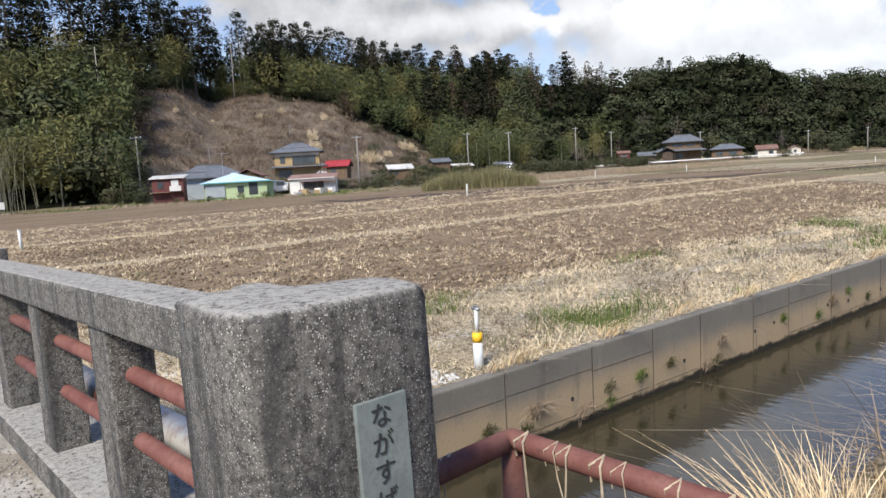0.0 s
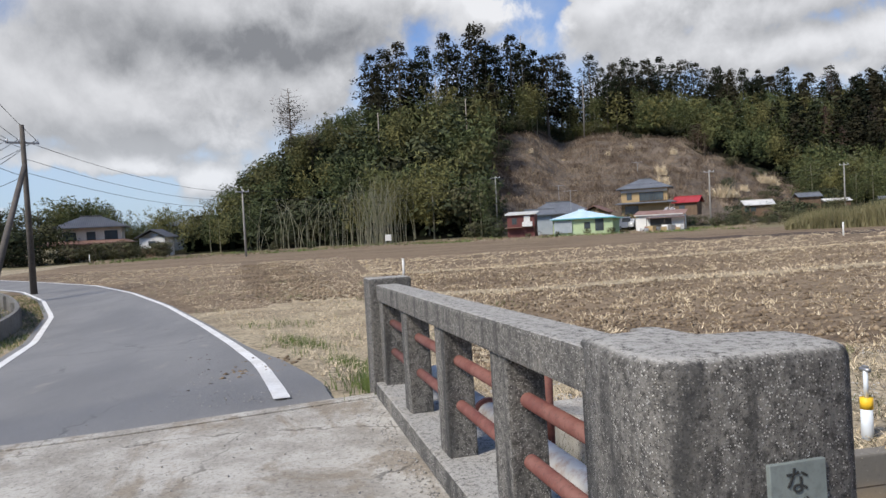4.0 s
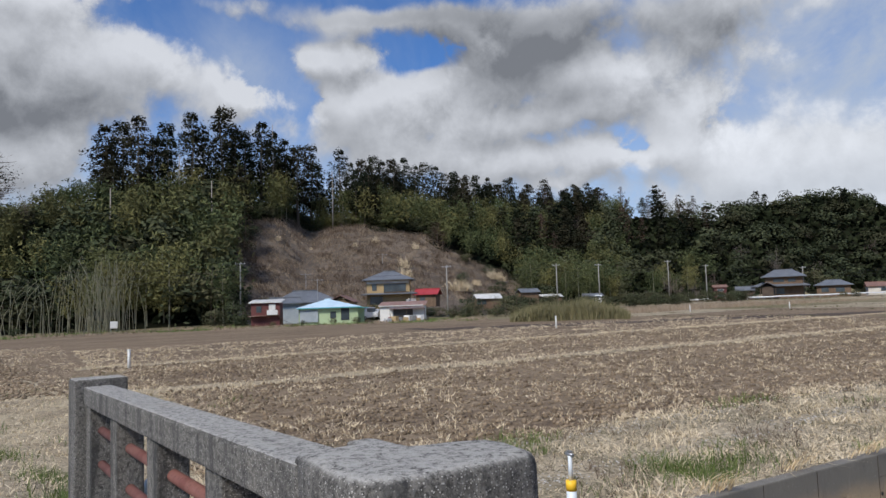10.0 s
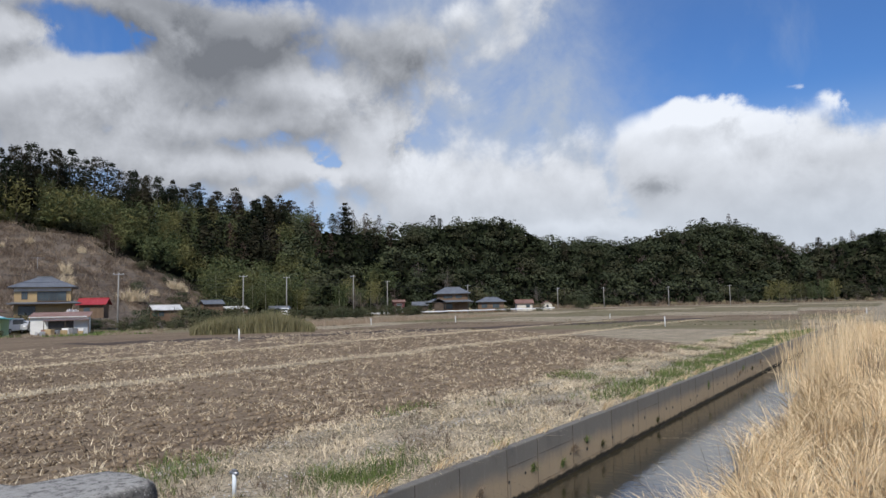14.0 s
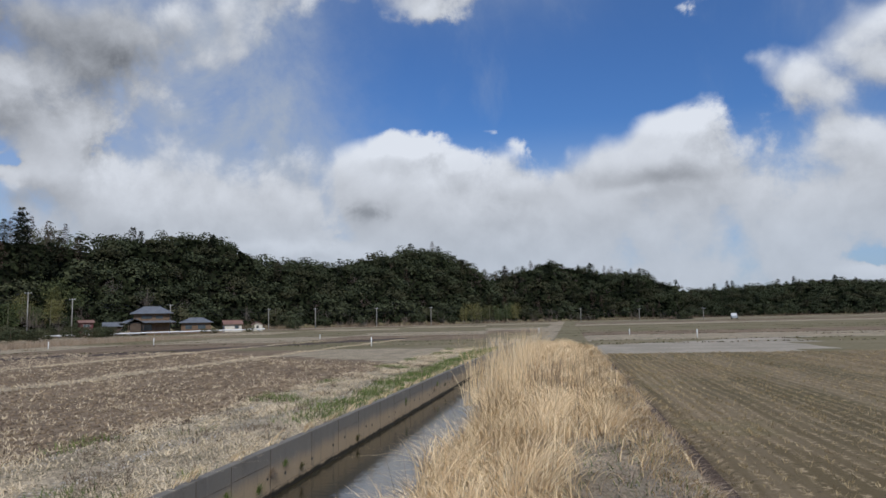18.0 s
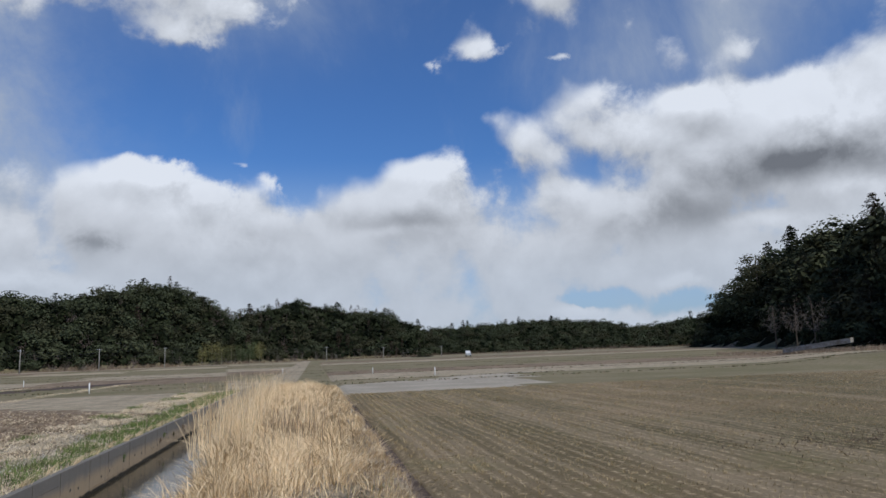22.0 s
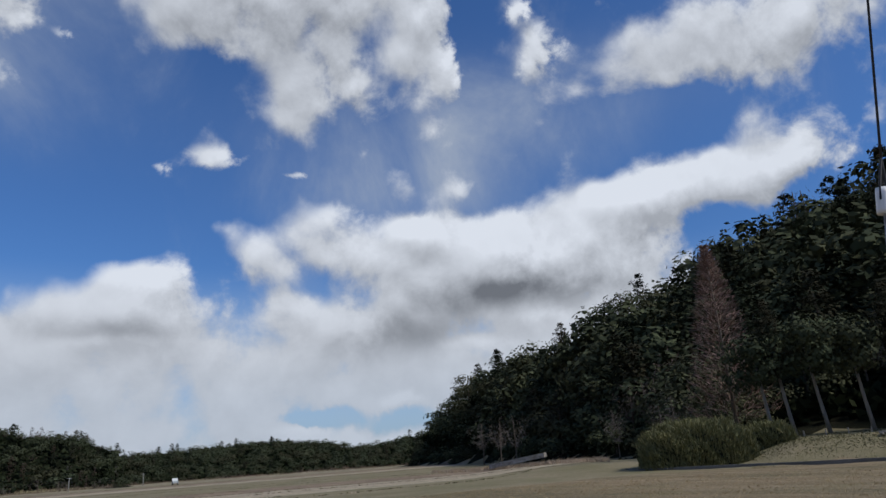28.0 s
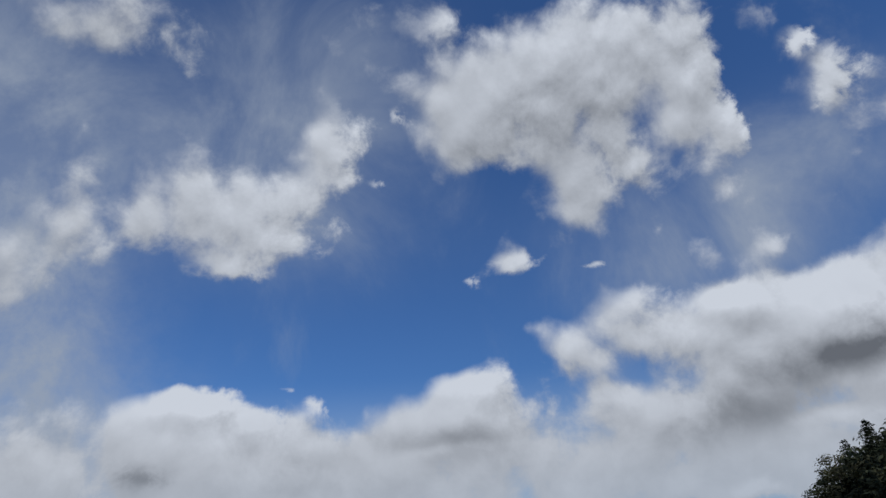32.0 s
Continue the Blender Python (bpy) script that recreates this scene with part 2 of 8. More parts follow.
def build_world():
    """Sky with cumulus: a density in heading and height, lit from above by comparing it with the density a little higher."""
    w = bpy.data.worlds.new("sky")
    scene.world = w
    w.use_nodes = True
    k = Nodes(w.node_tree)
    coord = k.n("ShaderNodeTexCoord").outputs["Generated"]
    sky = k.n("ShaderNodeTexSky")
    sky.sky_type, sky.sun_disc = "NISHITA", False
    sky.sun_elevation, sky.sun_rotation = radians(SUN_EL), radians(-SUN_AZ)

    quarters = [cloud_group(rows) for rows in CLOUDS]

    def angles(vector):
        sep = k.n("ShaderNodeSeparateXYZ")
        k.put(sep.inputs[0], vector)
        x, y, z = sep.outputs
        az = k.math("MULTIPLY", k.math("ARCTAN2", k.math("MULTIPLY", x, -1.0), y), 180 / math.pi)
        return az, k.math("MULTIPLY", k.math("ARCSINE", z), 180 / math.pi)

    def density(vector, with_tone):
        az, el = angles(vector)
        billow = k.noise(vector, 6.5, 10.0, 0.58, 0.25).outputs[0]
        fine = k.noise(vector, 19.0, 9.0, 0.62, 0.2).outputs[0]
        puff = k.n("ShaderNodeTexVoronoi")
        puff.feature = "SMOOTH_F1"
        k.put(puff.inputs["Vector"], k.vec("ADD", vector, k.vec("MULTIPLY", k.noise(vector, 16.0, 5.0).outputs[1], (0.05, 0.05, 0.05))))
        puff.inputs["Scale"].default_value = 19.0
        puff.inputs["Smoothness"].default_value = 0.6
        dome = k.math("SUBTRACT", 0.42, puff.outputs["Distance"])
        warp = k.n("ShaderNodeCombineXYZ")
        k.put(warp.inputs[0], k.math("ADD", az, k.math("MULTIPLY", k.math("SUBTRACT", fine, 0.5), 7.0)))
        k.put(warp.inputs[1], k.math("ADD", el, k.math("MULTIPLY", k.math("SUBTRACT", billow, 0.5), 4.5)))
        total, tone = 0.0, 0.0
        for quarter in quarters:
            node = k.n("ShaderNodeGroup")
            node.node_tree = quarter
            k.put(node.inputs[0], warp.outputs[0])
            total = k.math("ADD", total, node.outputs[0])
            if with_tone:
                tone = k.math("ADD", tone, node.outputs[1])
        near = k.ramp(az, 30.0, 50.0)
        low = k.ramp(el, 16.5, 8.5)
        field = k.math("MULTIPLY_ADD", k.math("SUBTRACT", billow, 0.5), 1.2, total)
        field = k.math("MULTIPLY_ADD", dome, 0.5, k.math("MULTIPLY_ADD", k.math("SUBTRACT", fine, 0.5), 0.75, field))
        field = k.math("MULTIPLY_ADD", low, k.math("ADD", k.math("MULTIPLY", near, -0.5), 0.75), field)
        return az, el, field, tone, near, low, warp.outputs[0], fine

    az, el, field, tone, near, low, place, fine = density(coord, True)
    above = density(k.vec("NORMALIZE", k.vec("ADD", coord, (0.0, 0.0, 0.030))), False)[2]
    cover = k.ramp(field, 0.14, 0.64)
    veil = 0.0
    for a, e, wa, we, amp in VEILS:
        veil = k.math("MULTIPLY_ADD", gauss(k, place, a, e, wa, we), amp, veil)
    wisp = k.noise(k.vec("MULTIPLY", coord, (1.0, 1.0, 0.55)), 4.0, 7.0, 0.62, 0.6).outputs[0]
    veil = k.math("ADD", k.math("MULTIPLY", veil, k.ramp(wisp, 0.3, 0.68, 0.35, 1.25)), k.ramp(wisp, 0.52, 0.8, 0.0, 0.3))
    calm = k.math("SUBTRACT", 1.0, k.math("MULTIPLY", low, k.math("SUBTRACT", 0.55, k.math("MULTIPLY", near, 0.45))))
    relief = k.math("MULTIPLY", k.math("MINIMUM", k.math("MAXIMUM", k.math("SUBTRACT", field, above), -0.5), 0.5), 0.8)
    bright = k.math("ADD", k.math("MULTIPLY_ADD", relief, calm, k.math("MULTIPLY_ADD", near, -0.05, 0.60)), tone)
    bright = k.math("ADD", bright, k.math("MULTIPLY", k.math("SUBTRACT", fine, 0.5), k.math("MULTIPLY", calm, 0.3)))
    bright = k.math("SUBTRACT", bright, k.math("MULTIPLY", k.ramp(field, 0.8, 1.7), k.math("MULTIPLY", calm, 0.10)))
    white = k.mix(k.ramp(bright, -0.25, 1.08, smooth=False), rgb(1.75, 1.85, 2.05), k.mix(near, rgb(8.0, 8.25, 8.7), rgb(6.0, 6.15, 6.5)))
    blue = k.mix(1.0, sky.outputs[0], rgb(0.46, 0.74, 1.14), "MULTIPLY")
    haze = k.mix(k.math("MULTIPLY", low, 0.55), blue, rgb(4.6, 5.5, 6.6))
    haze = k.mix(k.math("MINIMUM", veil, 0.9), haze, rgb(4.1, 4.6, 5.4))
    white = k.mix(k.math("MULTIPLY", k.ramp(el, 11.0, 4.0), k.math("SUBTRACT", 0.5, k.math("MULTIPLY", near, 0.3))), white, rgb(4.8, 5.4, 6.2))
    out = k.mix(cover, haze, white)
    bg = k.n("ShaderNodeBackground")
    k.put(bg.inputs[0], out)
    bg.inputs[1].default_value = 0.1
    k.t.links.new(bg.outputs[0], k.n("ShaderNodeOutputWorld").inputs[0])


build_world()
sun_data = bpy.data.lights.new("sun", "SUN")
sun_data.energy, sun_data.angle, sun_data.color = 3.7, radians(12), (1.0, 0.93, 0.83)
sun = new("sun", sun_data)
sun.matrix_world = look(toward(SUN_AZ, SUN_EL, 100), (0, 0, 0))

# ---------------------------------------------------------------- materials


def material(name, build, rough=0.9, bump=0.0, metal=0.0, spec=0.3):
    """build(k, pos, rnd) gives a colour and a height; pos is in metres."""
    m = bpy.data.materials.new(name)
    m.use_nodes = True
    k = Nodes(m.node_tree)
    pos = k.n("ShaderNodeTexCoord").outputs["Object"]
    b = k.n("ShaderNodeBsdfPrincipled")
    colour, height = build(k, pos)
    k.put(b.inputs["Base Color"], colour)
    k.put(b.inputs["Roughness"], rough)
    b.inputs["Metallic"].default_value = metal
    b.inputs["Specular IOR Level"].default_value = spec
    if bump and height is not None:
        bn = k.n("ShaderNodeBump")
        bn.inputs["Strength"].default_value = 1.0
        bn.inputs["Distance"].default_value = bump
        k.put(bn.inputs["Height"], height)
        k.t.links.new(bn.outputs[0], b.inputs["Normal"])
    k.t.links.new(b.outputs[0], k.n("ShaderNodeOutputMaterial").inputs[0])
    return m


def mottled(c1, c2, s1=0.6, s2=14.0, c3=None, amount=0.5, stretch=None):
    """Two scales of variation between colours."""
    def build(k, pos):
        if stretch:
            pos = k.vec("MULTIPLY", pos, stretch)
        big = k.noise(pos, s1, 5.0).outputs[0]
        small = k.noise(pos, s2, 6.0, 0.65).outputs[0]
        c = k.mix(k.ramp(big, 0.35, 0.65), rgb(*c1), rgb(*c2))
        c = k.mix(k.math("MULTIPLY", k.ramp(small, 0.42, 0.68), amount), c, rgb(*(c3 or [v * 0.5 for v in c1])))
        return c, small
    return build


def island(c1, c2, c3=None, s=0.25, c4=None):
    """Leaves and blades: each piece its own tone."""
    def build(k, pos):
        r = k.n("ShaderNodeNewGeometry").outputs["Random Per Island"]
        o = k.n("ShaderNodeObjectInfo").outputs["Random"]
        c = k.mix(r, rgb(*c1), rgb(*c2))
        if c3:
            c = k.mix(k.ramp(o, 0.15, 0.95), c, rgb(*c3))
            c = k.mix(k.ramp(k.math("FRACT", k.math("MULTIPLY", o, 7.31)), 0.25, 0.0, 0.0, 0.5), c, rgb(*[v * 0.4 for v in c1]))
        if c4:
            c = k.mix(k.math("MULTIPLY", k.ramp(k.noise(pos, 0.075, 2.0).outputs[0], 0.5, 0.68), 0.75), c, rgb(*c4))
        return k.mix(k.math("MULTIPLY", k.ramp(k.noise(pos, s, 3.0).outputs[0], 0.4, 0.7), 0.35), c, rgb(*[v * 0.45 for v in c1])), None
    return build


def plain(c, var=0.12, s=3.0):
    def build(k, pos):
        n = k.noise(pos, s, 6.0, 0.6).outputs[0]
        return k.mix(k.ramp(n, 0.3, 0.7), rgb(*[v * (1 - var) for v in c]), rgb(*[min(1, v * (1 + var)) for v in c])), n
    return build


def aggregate(k, pos):
    """Weathered washed concrete: grey matrix, pale and dark stones, pits, black lichen, and tops painted lighter."""
    big = k.noise(pos, 2.2, 6.0, 0.6).outputs[0]
    mid = k.noise(pos, 38.0, 7.0, 0.8).outputs[0]
    vor = k.n("ShaderNodeTexVoronoi")
    k.put(vor.inputs["Vector"], k.vec("ADD", pos, k.vec("MULTIPLY", k.noise(pos, 60.0, 3.0).outputs[1], (0.006, 0.006, 0.006))))
    vor.inputs["Scale"].default_value = 175.0
    stones = k.ramp(vor.outputs["Distance"], 0.34, 0.46, 1.0, 0.0)
    pick = k.n("ShaderNodeSeparateColor")
    k.put(pick.inputs[0], vor.outputs["Color"])
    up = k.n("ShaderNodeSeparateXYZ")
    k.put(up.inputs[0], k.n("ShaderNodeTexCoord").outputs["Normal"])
    # mask of upward faces: light falling on the tops, put into the colour
    lit_top = k.math("MULTIPLY", k.ramp(up.outputs[2], 0.5, 0.95), 0.8)
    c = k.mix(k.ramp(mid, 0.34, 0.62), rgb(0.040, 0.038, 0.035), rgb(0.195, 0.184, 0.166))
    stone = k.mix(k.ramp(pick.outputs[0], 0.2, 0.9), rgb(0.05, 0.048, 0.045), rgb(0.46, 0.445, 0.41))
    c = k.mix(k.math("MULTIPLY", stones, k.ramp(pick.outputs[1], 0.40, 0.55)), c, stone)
    c = k.mix(k.math("MULTIPLY", lit_top, k.ramp(mid, 0.34, 0.55)), c, rgb(0.42, 0.405, 0.37))
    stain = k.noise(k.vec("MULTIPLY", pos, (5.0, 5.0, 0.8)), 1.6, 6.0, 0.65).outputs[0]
    lichen = k.math("MULTIPLY", k.ramp(stain, 0.47, 0.66), k.math("MAXIMUM", k.math("SUBTRACT", 0.8, lit_top), 0.0))
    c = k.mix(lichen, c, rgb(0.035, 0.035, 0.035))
    c = k.mix(k.math("MULTIPLY", k.ramp(big, 0.56, 0.75), 0.35), c, rgb(0.36, 0.325, 0.265))
    return c, k.math("ADD", k.math("MULTIPLY", stones, 0.6), mid)


def rust_paint(k, pos):
    n = k.noise(pos, 6.0, 6.0, 0.65).outputs[0]
    f = k.noise(pos, 60.0, 4.0, 0.6).outputs[0]
    c = k.mix(k.ramp(n, 0.35, 0.65), rgb(0.135, 0.048, 0.040), rgb(0.19, 0.085, 0.068))
    return k.mix(k.math("MULTIPLY", k.ramp(f, 0.5, 0.7), 0.5), c, rgb(0.07, 0.038, 0.032)), f


def canal_wall(k, pos):
    """Grey weathered top course, ochre silt stain below, black algae at the water."""
    sep = k.n("ShaderNodeSeparateXYZ")
    k.put(sep.inputs[0], pos)
    n = k.noise(pos, 1.3, 7.0, 0.62).outputs[0]
    f = k.noise(pos, 22.0, 6.0, 0.7).outputs[0]
    streak = k.noise(k.vec("MULTIPLY", pos, (1.0, 2.6, 0.5)), 1.5, 6.0, 0.65).outputs[0]
    h = k.math("ADD", sep.outputs[2], k.math("MULTIPLY", k.math("SUBTRACT", n, 0.5), 0.35))
    c = k.mix(k.ramp(h, -1.34, -1.0), rgb(0.33, 0.255, 0.165), rgb(0.165, 0.153, 0.132))
    c = k.mix(k.math("MULTIPLY", k.ramp(streak, 0.52, 0.72), 0.5), c, rgb(0.105, 0.098, 0.085))
    c = k.mix(k.math("MULTIPLY", k.ramp(streak, 0.42, 0.28), 0.3), c, rgb(0.34, 0.31, 0.25))
    c = k.mix(k.math("MULTIPLY", k.ramp(f, 0.56, 0.72), 0.55), c, rgb(0.09, 0.08, 0.065))
    c = k.mix(k.math("MULTIPLY", k.ramp(f, 0.42, 0.3), 0.35), c, rgb(0.46, 0.42, 0.35))
    edge = k.math("ADD", sep.outputs[2], k.math("MULTIPLY", k.math("SUBTRACT", k.noise(pos, 4.0, 6.0, 0.7).outputs[0], 0.5), 0.22))
    c = k.mix(k.ramp(edge, -1.57, -1.63), c, rgb(0.022, 0.019, 0.013))
    return c, f


def stubble_field(k, pos):
    """Paddy after harvest: olive moss, brown soil, pale combed straw in rows."""
    sep = k.n("ShaderNodeSeparateXYZ")
    k.put(sep.inputs[0], pos)
    n = k.noise(pos, 0.09, 5.0).outputs[0]
    f = k.noise(pos, 7.0, 8.0, 0.78).outputs[0]
    wob = k.math("ADD", sep.outputs[0], k.math("MULTIPLY", k.noise(pos, 0.6, 3.0).outputs[0], 0.12))
    row = k.math("SINE", k.math("MULTIPLY", wob, 2 * math.pi / 0.32))
    wide = k.noise(k.vec("MULTIPLY", pos, (1.0, 0.05, 1.0)), 0.75, 4.0, 0.6).outputs[0]
    c = k.mix(k.ramp(n, 0.35, 0.65), rgb(0.092, 0.073, 0.032), rgb(0.155, 0.112, 0.058))
    c = k.mix(k.math("MULTIPLY", k.ramp(wide, 0.46, 0.66), 0.5), c, rgb(0.285, 0.22, 0.14))
    straw = k.math("MULTIPLY", k.ramp(row, -0.2, 0.8), k.ramp(f, 0.48, 0.6))
    c = k.mix(k.math("MULTIPLY", straw, 0.75), c, rgb(0.44, 0.345, 0.21))
    green = k.noise(pos, 0.35, 6.0, 0.7).outputs[0]
    c = k.mix(k.math("MULTIPLY", k.ramp(green, 0.50, 0.68), 0.4), c, rgb(0.105, 0.10, 0.032))
    return k.mix(k.math("MULTIPLY", k.ramp(f, 0.45, 0.34), 0.75), c, rgb(0.04, 0.032, 0.018)), f


def ploughed(k, pos):
    """Turned brown soil, drier pale crumbs, straw flecks and darker hollows."""
    n = k.noise(k.vec("MULTIPLY", pos, (1.0, 0.25, 1.0)), 0.25, 5.0).outputs[0]
    row = k.noise(k.vec("MULTIPLY", pos, (1.0, 0.12, 1.0)), 2.2, 4.0, 0.6).outputs[0]
    f = k.noise(pos, 5.0, 8.0, 0.75).outputs[0]
    g = k.noise(pos, 0.8, 5.0, 0.6).outputs[0]
    c = k.mix(k.ramp(n, 0.35, 0.65), rgb(0.135, 0.095, 0.060), rgb(0.200, 0.147, 0.094))
    c = k.mix(k.math("MULTIPLY", k.ramp(row, 0.5, 0.66), 0.4), c, rgb(0.26, 0.20, 0.13))
    c = k.mix(k.math("MULTIPLY", k.ramp(f, 0.55, 0.64), 0.7), c, rgb(0.40, 0.315, 0.21))
    c = k.mix(k.math("MULTIPLY", k.ramp(f, 0.47, 0.37), 0.9), c, rgb(0.045, 0.032, 0.022))
    return k.mix(k.math("MULTIPLY", k.ramp(g, 0.6, 0.74), 0.3), c, rgb(0.12, 0.115, 0.05)), f


def deck_concrete(k, pos):
    """Worn slab: pale scoured areas, brown silt, exposed grit, pits and fine cracks."""
    big = k.noise(pos, 1.6, 7.0, 0.65).outputs[0]
    silt = k.noise(k.vec("MULTIPLY", pos, (0.7, 1.3, 1.0)), 1.1, 8.0, 0.7, 0.5).outputs[0]
    grit = k.noise(pos, 30.0, 7.0, 0.8).outputs[0]
    speck = k.noise(pos, 95.0, 3.0, 0.7).outputs[0]
    c = k.mix(k.ramp(big, 0.38, 0.62), rgb(0.27, 0.25, 0.215), rgb(0.43, 0.41, 0.365))
    c = k.mix(k.math("MULTIPLY", k.ramp(silt, 0.50, 0.62), 0.75), c, rgb(0.215, 0.175, 0.125))
    c = k.mix(k.math("MULTIPLY", k.ramp(grit, 0.52, 0.62), 0.75), c, rgb(0.12, 0.11, 0.10))
    c = k.mix(k.math("MULTIPLY", k.ramp(grit, 0.44, 0.34), 0.65), c, rgb(0.58, 0.56, 0.51))
    c = k.mix(k.math("MULTIPLY", k.ramp(speck, 0.58, 0.68), 0.6), c, rgb(0.09, 0.085, 0.08))
    crack = k.n("ShaderNodeTexVoronoi")
    crack.feature = "DISTANCE_TO_EDGE"
    k.put(crack.inputs["Vector"], k.vec("ADD", pos, k.vec("MULTIPLY", k.noise(pos, 2.5, 6.0).outputs[1], (0.7, 0.7, 0.0))))
    crack.inputs["Scale"].default_value = 0.55
    line = k.math("MULTIPLY", k.ramp(crack.outputs["Distance"], 0.008, 0.001), k.ramp(big, 0.42, 0.58))
    return k.mix(k.math("MULTIPLY", line, 0.7), c, rgb(0.07, 0.062, 0.05)), k.math("ADD", grit, k.math("MULTIPLY", speck, 0.5))


def asphalt(k, pos):
    """Worn asphalt: grit, wheel tracks, pale dust patches and thin cracks."""
    big = k.noise(k.vec("MULTIPLY", pos, (0.25, 1.0, 1.0)), 0.8, 5.0).outputs[0]
    grit = k.noise(pos, 140.0, 3.0, 0.7).outputs[0]
    speck = k.noise(pos, 38.0, 2.0).outputs[0]
    c = k.mix(k.ramp(big, 0.3, 0.7), rgb(0.155, 0.155, 0.155), rgb(0.205, 0.203, 0.198))
    c = k.mix(k.math("MULTIPLY", k.ramp(grit, 0.5, 0.72), 0.55), c, rgb(0.30, 0.295, 0.285))
    c = k.mix(k.math("MULTIPLY", k.ramp(grit, 0.46, 0.3), 0.6), c, rgb(0.08, 0.08, 0.082))
    c = k.mix(k.math("MULTIPLY", k.ramp(speck, 0.68, 0.74), 0.5), c, rgb(0.34, 0.32, 0.28))
    dust = k.noise(k.vec("MULTIPLY", pos, (0.5, 1.6, 1.0)), 1.1, 7.0, 0.65).outputs[0]
    c = k.mix(k.math("MULTIPLY", k.ramp(dust, 0.60, 0.74), 0.45), c, rgb(0.33, 0.305, 0.26))
    crack = k.n("ShaderNodeTexVoronoi")
    crack.feature = "DISTANCE_TO_EDGE"
    k.put(crack.inputs["Vector"], k.vec("ADD", pos, k.vec("MULTIPLY", k.noise(pos, 1.5, 5.0).outputs[1], (0.9, 0.9, 0.0))))
    crack.inputs["Scale"].default_value = 0.32
    line = k.math("MULTIPLY", k.ramp(crack.outputs["Distance"], 0.006, 0.001), k.ramp(big, 0.45, 0.6))
    return k.mix(k.math("MULTIPLY", line, 0.6), c, rgb(0.05, 0.05, 0.05)), grit


M = {}
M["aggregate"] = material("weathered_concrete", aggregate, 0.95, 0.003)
M["deck"] = material("deck_concrete", deck_concrete, 0.92, 0.003)
M["asphalt"] = material("asphalt", asphalt, 0.85, 0.003)
M["line"] = material("road_paint", mottled((0.74, 0.74, 0.72), (0.62, 0.61, 0.58), 2.0, 30.0, (0.35, 0.34, 0.32), 0.4), 0.7)
M["rust"] = material("rusted_paint", rust_paint, 0.7, 0.001)
M["wall"] = material("canal_concrete", canal_wall, 0.85, 0.004)
M["ploughed"] = material("ploughed_soil", ploughed, 0.95, 0.05)
M["dark_soil"] = material("dark_soil", mottled((0.06, 0.042, 0.032), (0.09, 0.063, 0.046), 0.5, 4.0, (0.03, 0.022, 0.016), 0.6), 0.95, 0.05)
M["stubble"] = material("stubble_ground", stubble_field, 0.95, 0.03)
M["verge"] = material("verge_ground", mottled((0.42, 0.35, 0.245), (0.27, 0.225, 0.15), 0.9, 11.0, (0.085, 0.07, 0.04), 0.85), 0.95, 0.03)
M["green_strip"] = material("green_strip", mottled((0.145, 0.125, 0.062), (0.205, 0.168, 0.10), 0.12, 3.0, (0.08, 0.08, 0.032), 0.6), 0.95, 0.03)
M["straw"] = material("straw_ground", mottled((0.42, 0.35, 0.235), (0.28, 0.225, 0.15), 0.8, 9.0, (0.11, 0.085, 0.05), 0.85), 0.95, 0.03)
M["pale_paddy"] = material("pale_paddy", mottled((0.36, 0.32, 0.255), (0.27, 0.24, 0.185), 0.2, 3.0, (0.19, 0.165, 0.12), 0.6), 0.95, 0.03)
M["scar"] = material("bare_hillside", mottled((0.120, 0.094, 0.072), (0.175, 0.138, 0.105), 0.09, 1.1, (0.050, 0.042, 0.032), 0.85), 0.95, 0.3)
# ground below the woods, nearly black: the shade under the crowns is in its colour
M["shaded_forest_floor"] = material("shaded_forest_floor", mottled((0.014, 0.016, 0.010), (0.021, 0.020, 0.013), 0.1, 1.0, (0.009, 0.010, 0.007), 0.5), 1.0, 0.2, spec=0.0)

# ---------------------------------------------------------------- mesh helpers


def mesh_np(name, verts, faces, mats, slots=None, smooth=False):
    """A mesh from arrays of vertices and of equal-sided faces."""
    verts, faces = np.asarray(verts, float), np.asarray(faces, int)
    me = bpy.data.meshes.new(name)
    n, k = faces.shape
    me.vertices.add(len(verts))
    me.vertices.foreach_set("co", verts.ravel())
    me.loops.add(n * k)
    me.loops.foreach_set("vertex_index", faces.ravel())
    me.polygons.add(n)
    me.polygons.foreach_set("loop_start", np.arange(n) * k)
    if slots is not None:
        me.polygons.foreach_set("material_index", np.asarray(slots, int))
    if smooth:
        me.polygons.foreach_set("use_smooth", np.ones(n, bool))
    for m in mats if isinstance(mats, (list, tuple)) else [mats]:
        me.materials.append(m)
    me.update(calc_edges=True)
    return me


def put(name, me, parent=None, m=None, label="", category="", group="", kind=""):
    ob = new(name, me)
    if parent:
        ob.parent = parent
    if m is not None:
        ob.matrix_basis = m
    return tagged(ob, label, category, group, kind)


def part(name, bm, mat, parent, label="", m=None, smooth=False):
    me = bpy.data.meshes.new(name)
    bm.to_mesh(me)
    bm.free()
    me.materials.append(mat)
    if smooth:
        me.polygons.foreach_set("use_smooth", np.ones(len(me.polygons), bool))
    return put(name, me, parent, m, label)


def thing(name, m, label, category, group="", kind=""):
    return put(name, None, None, m, label, category, group, kind)


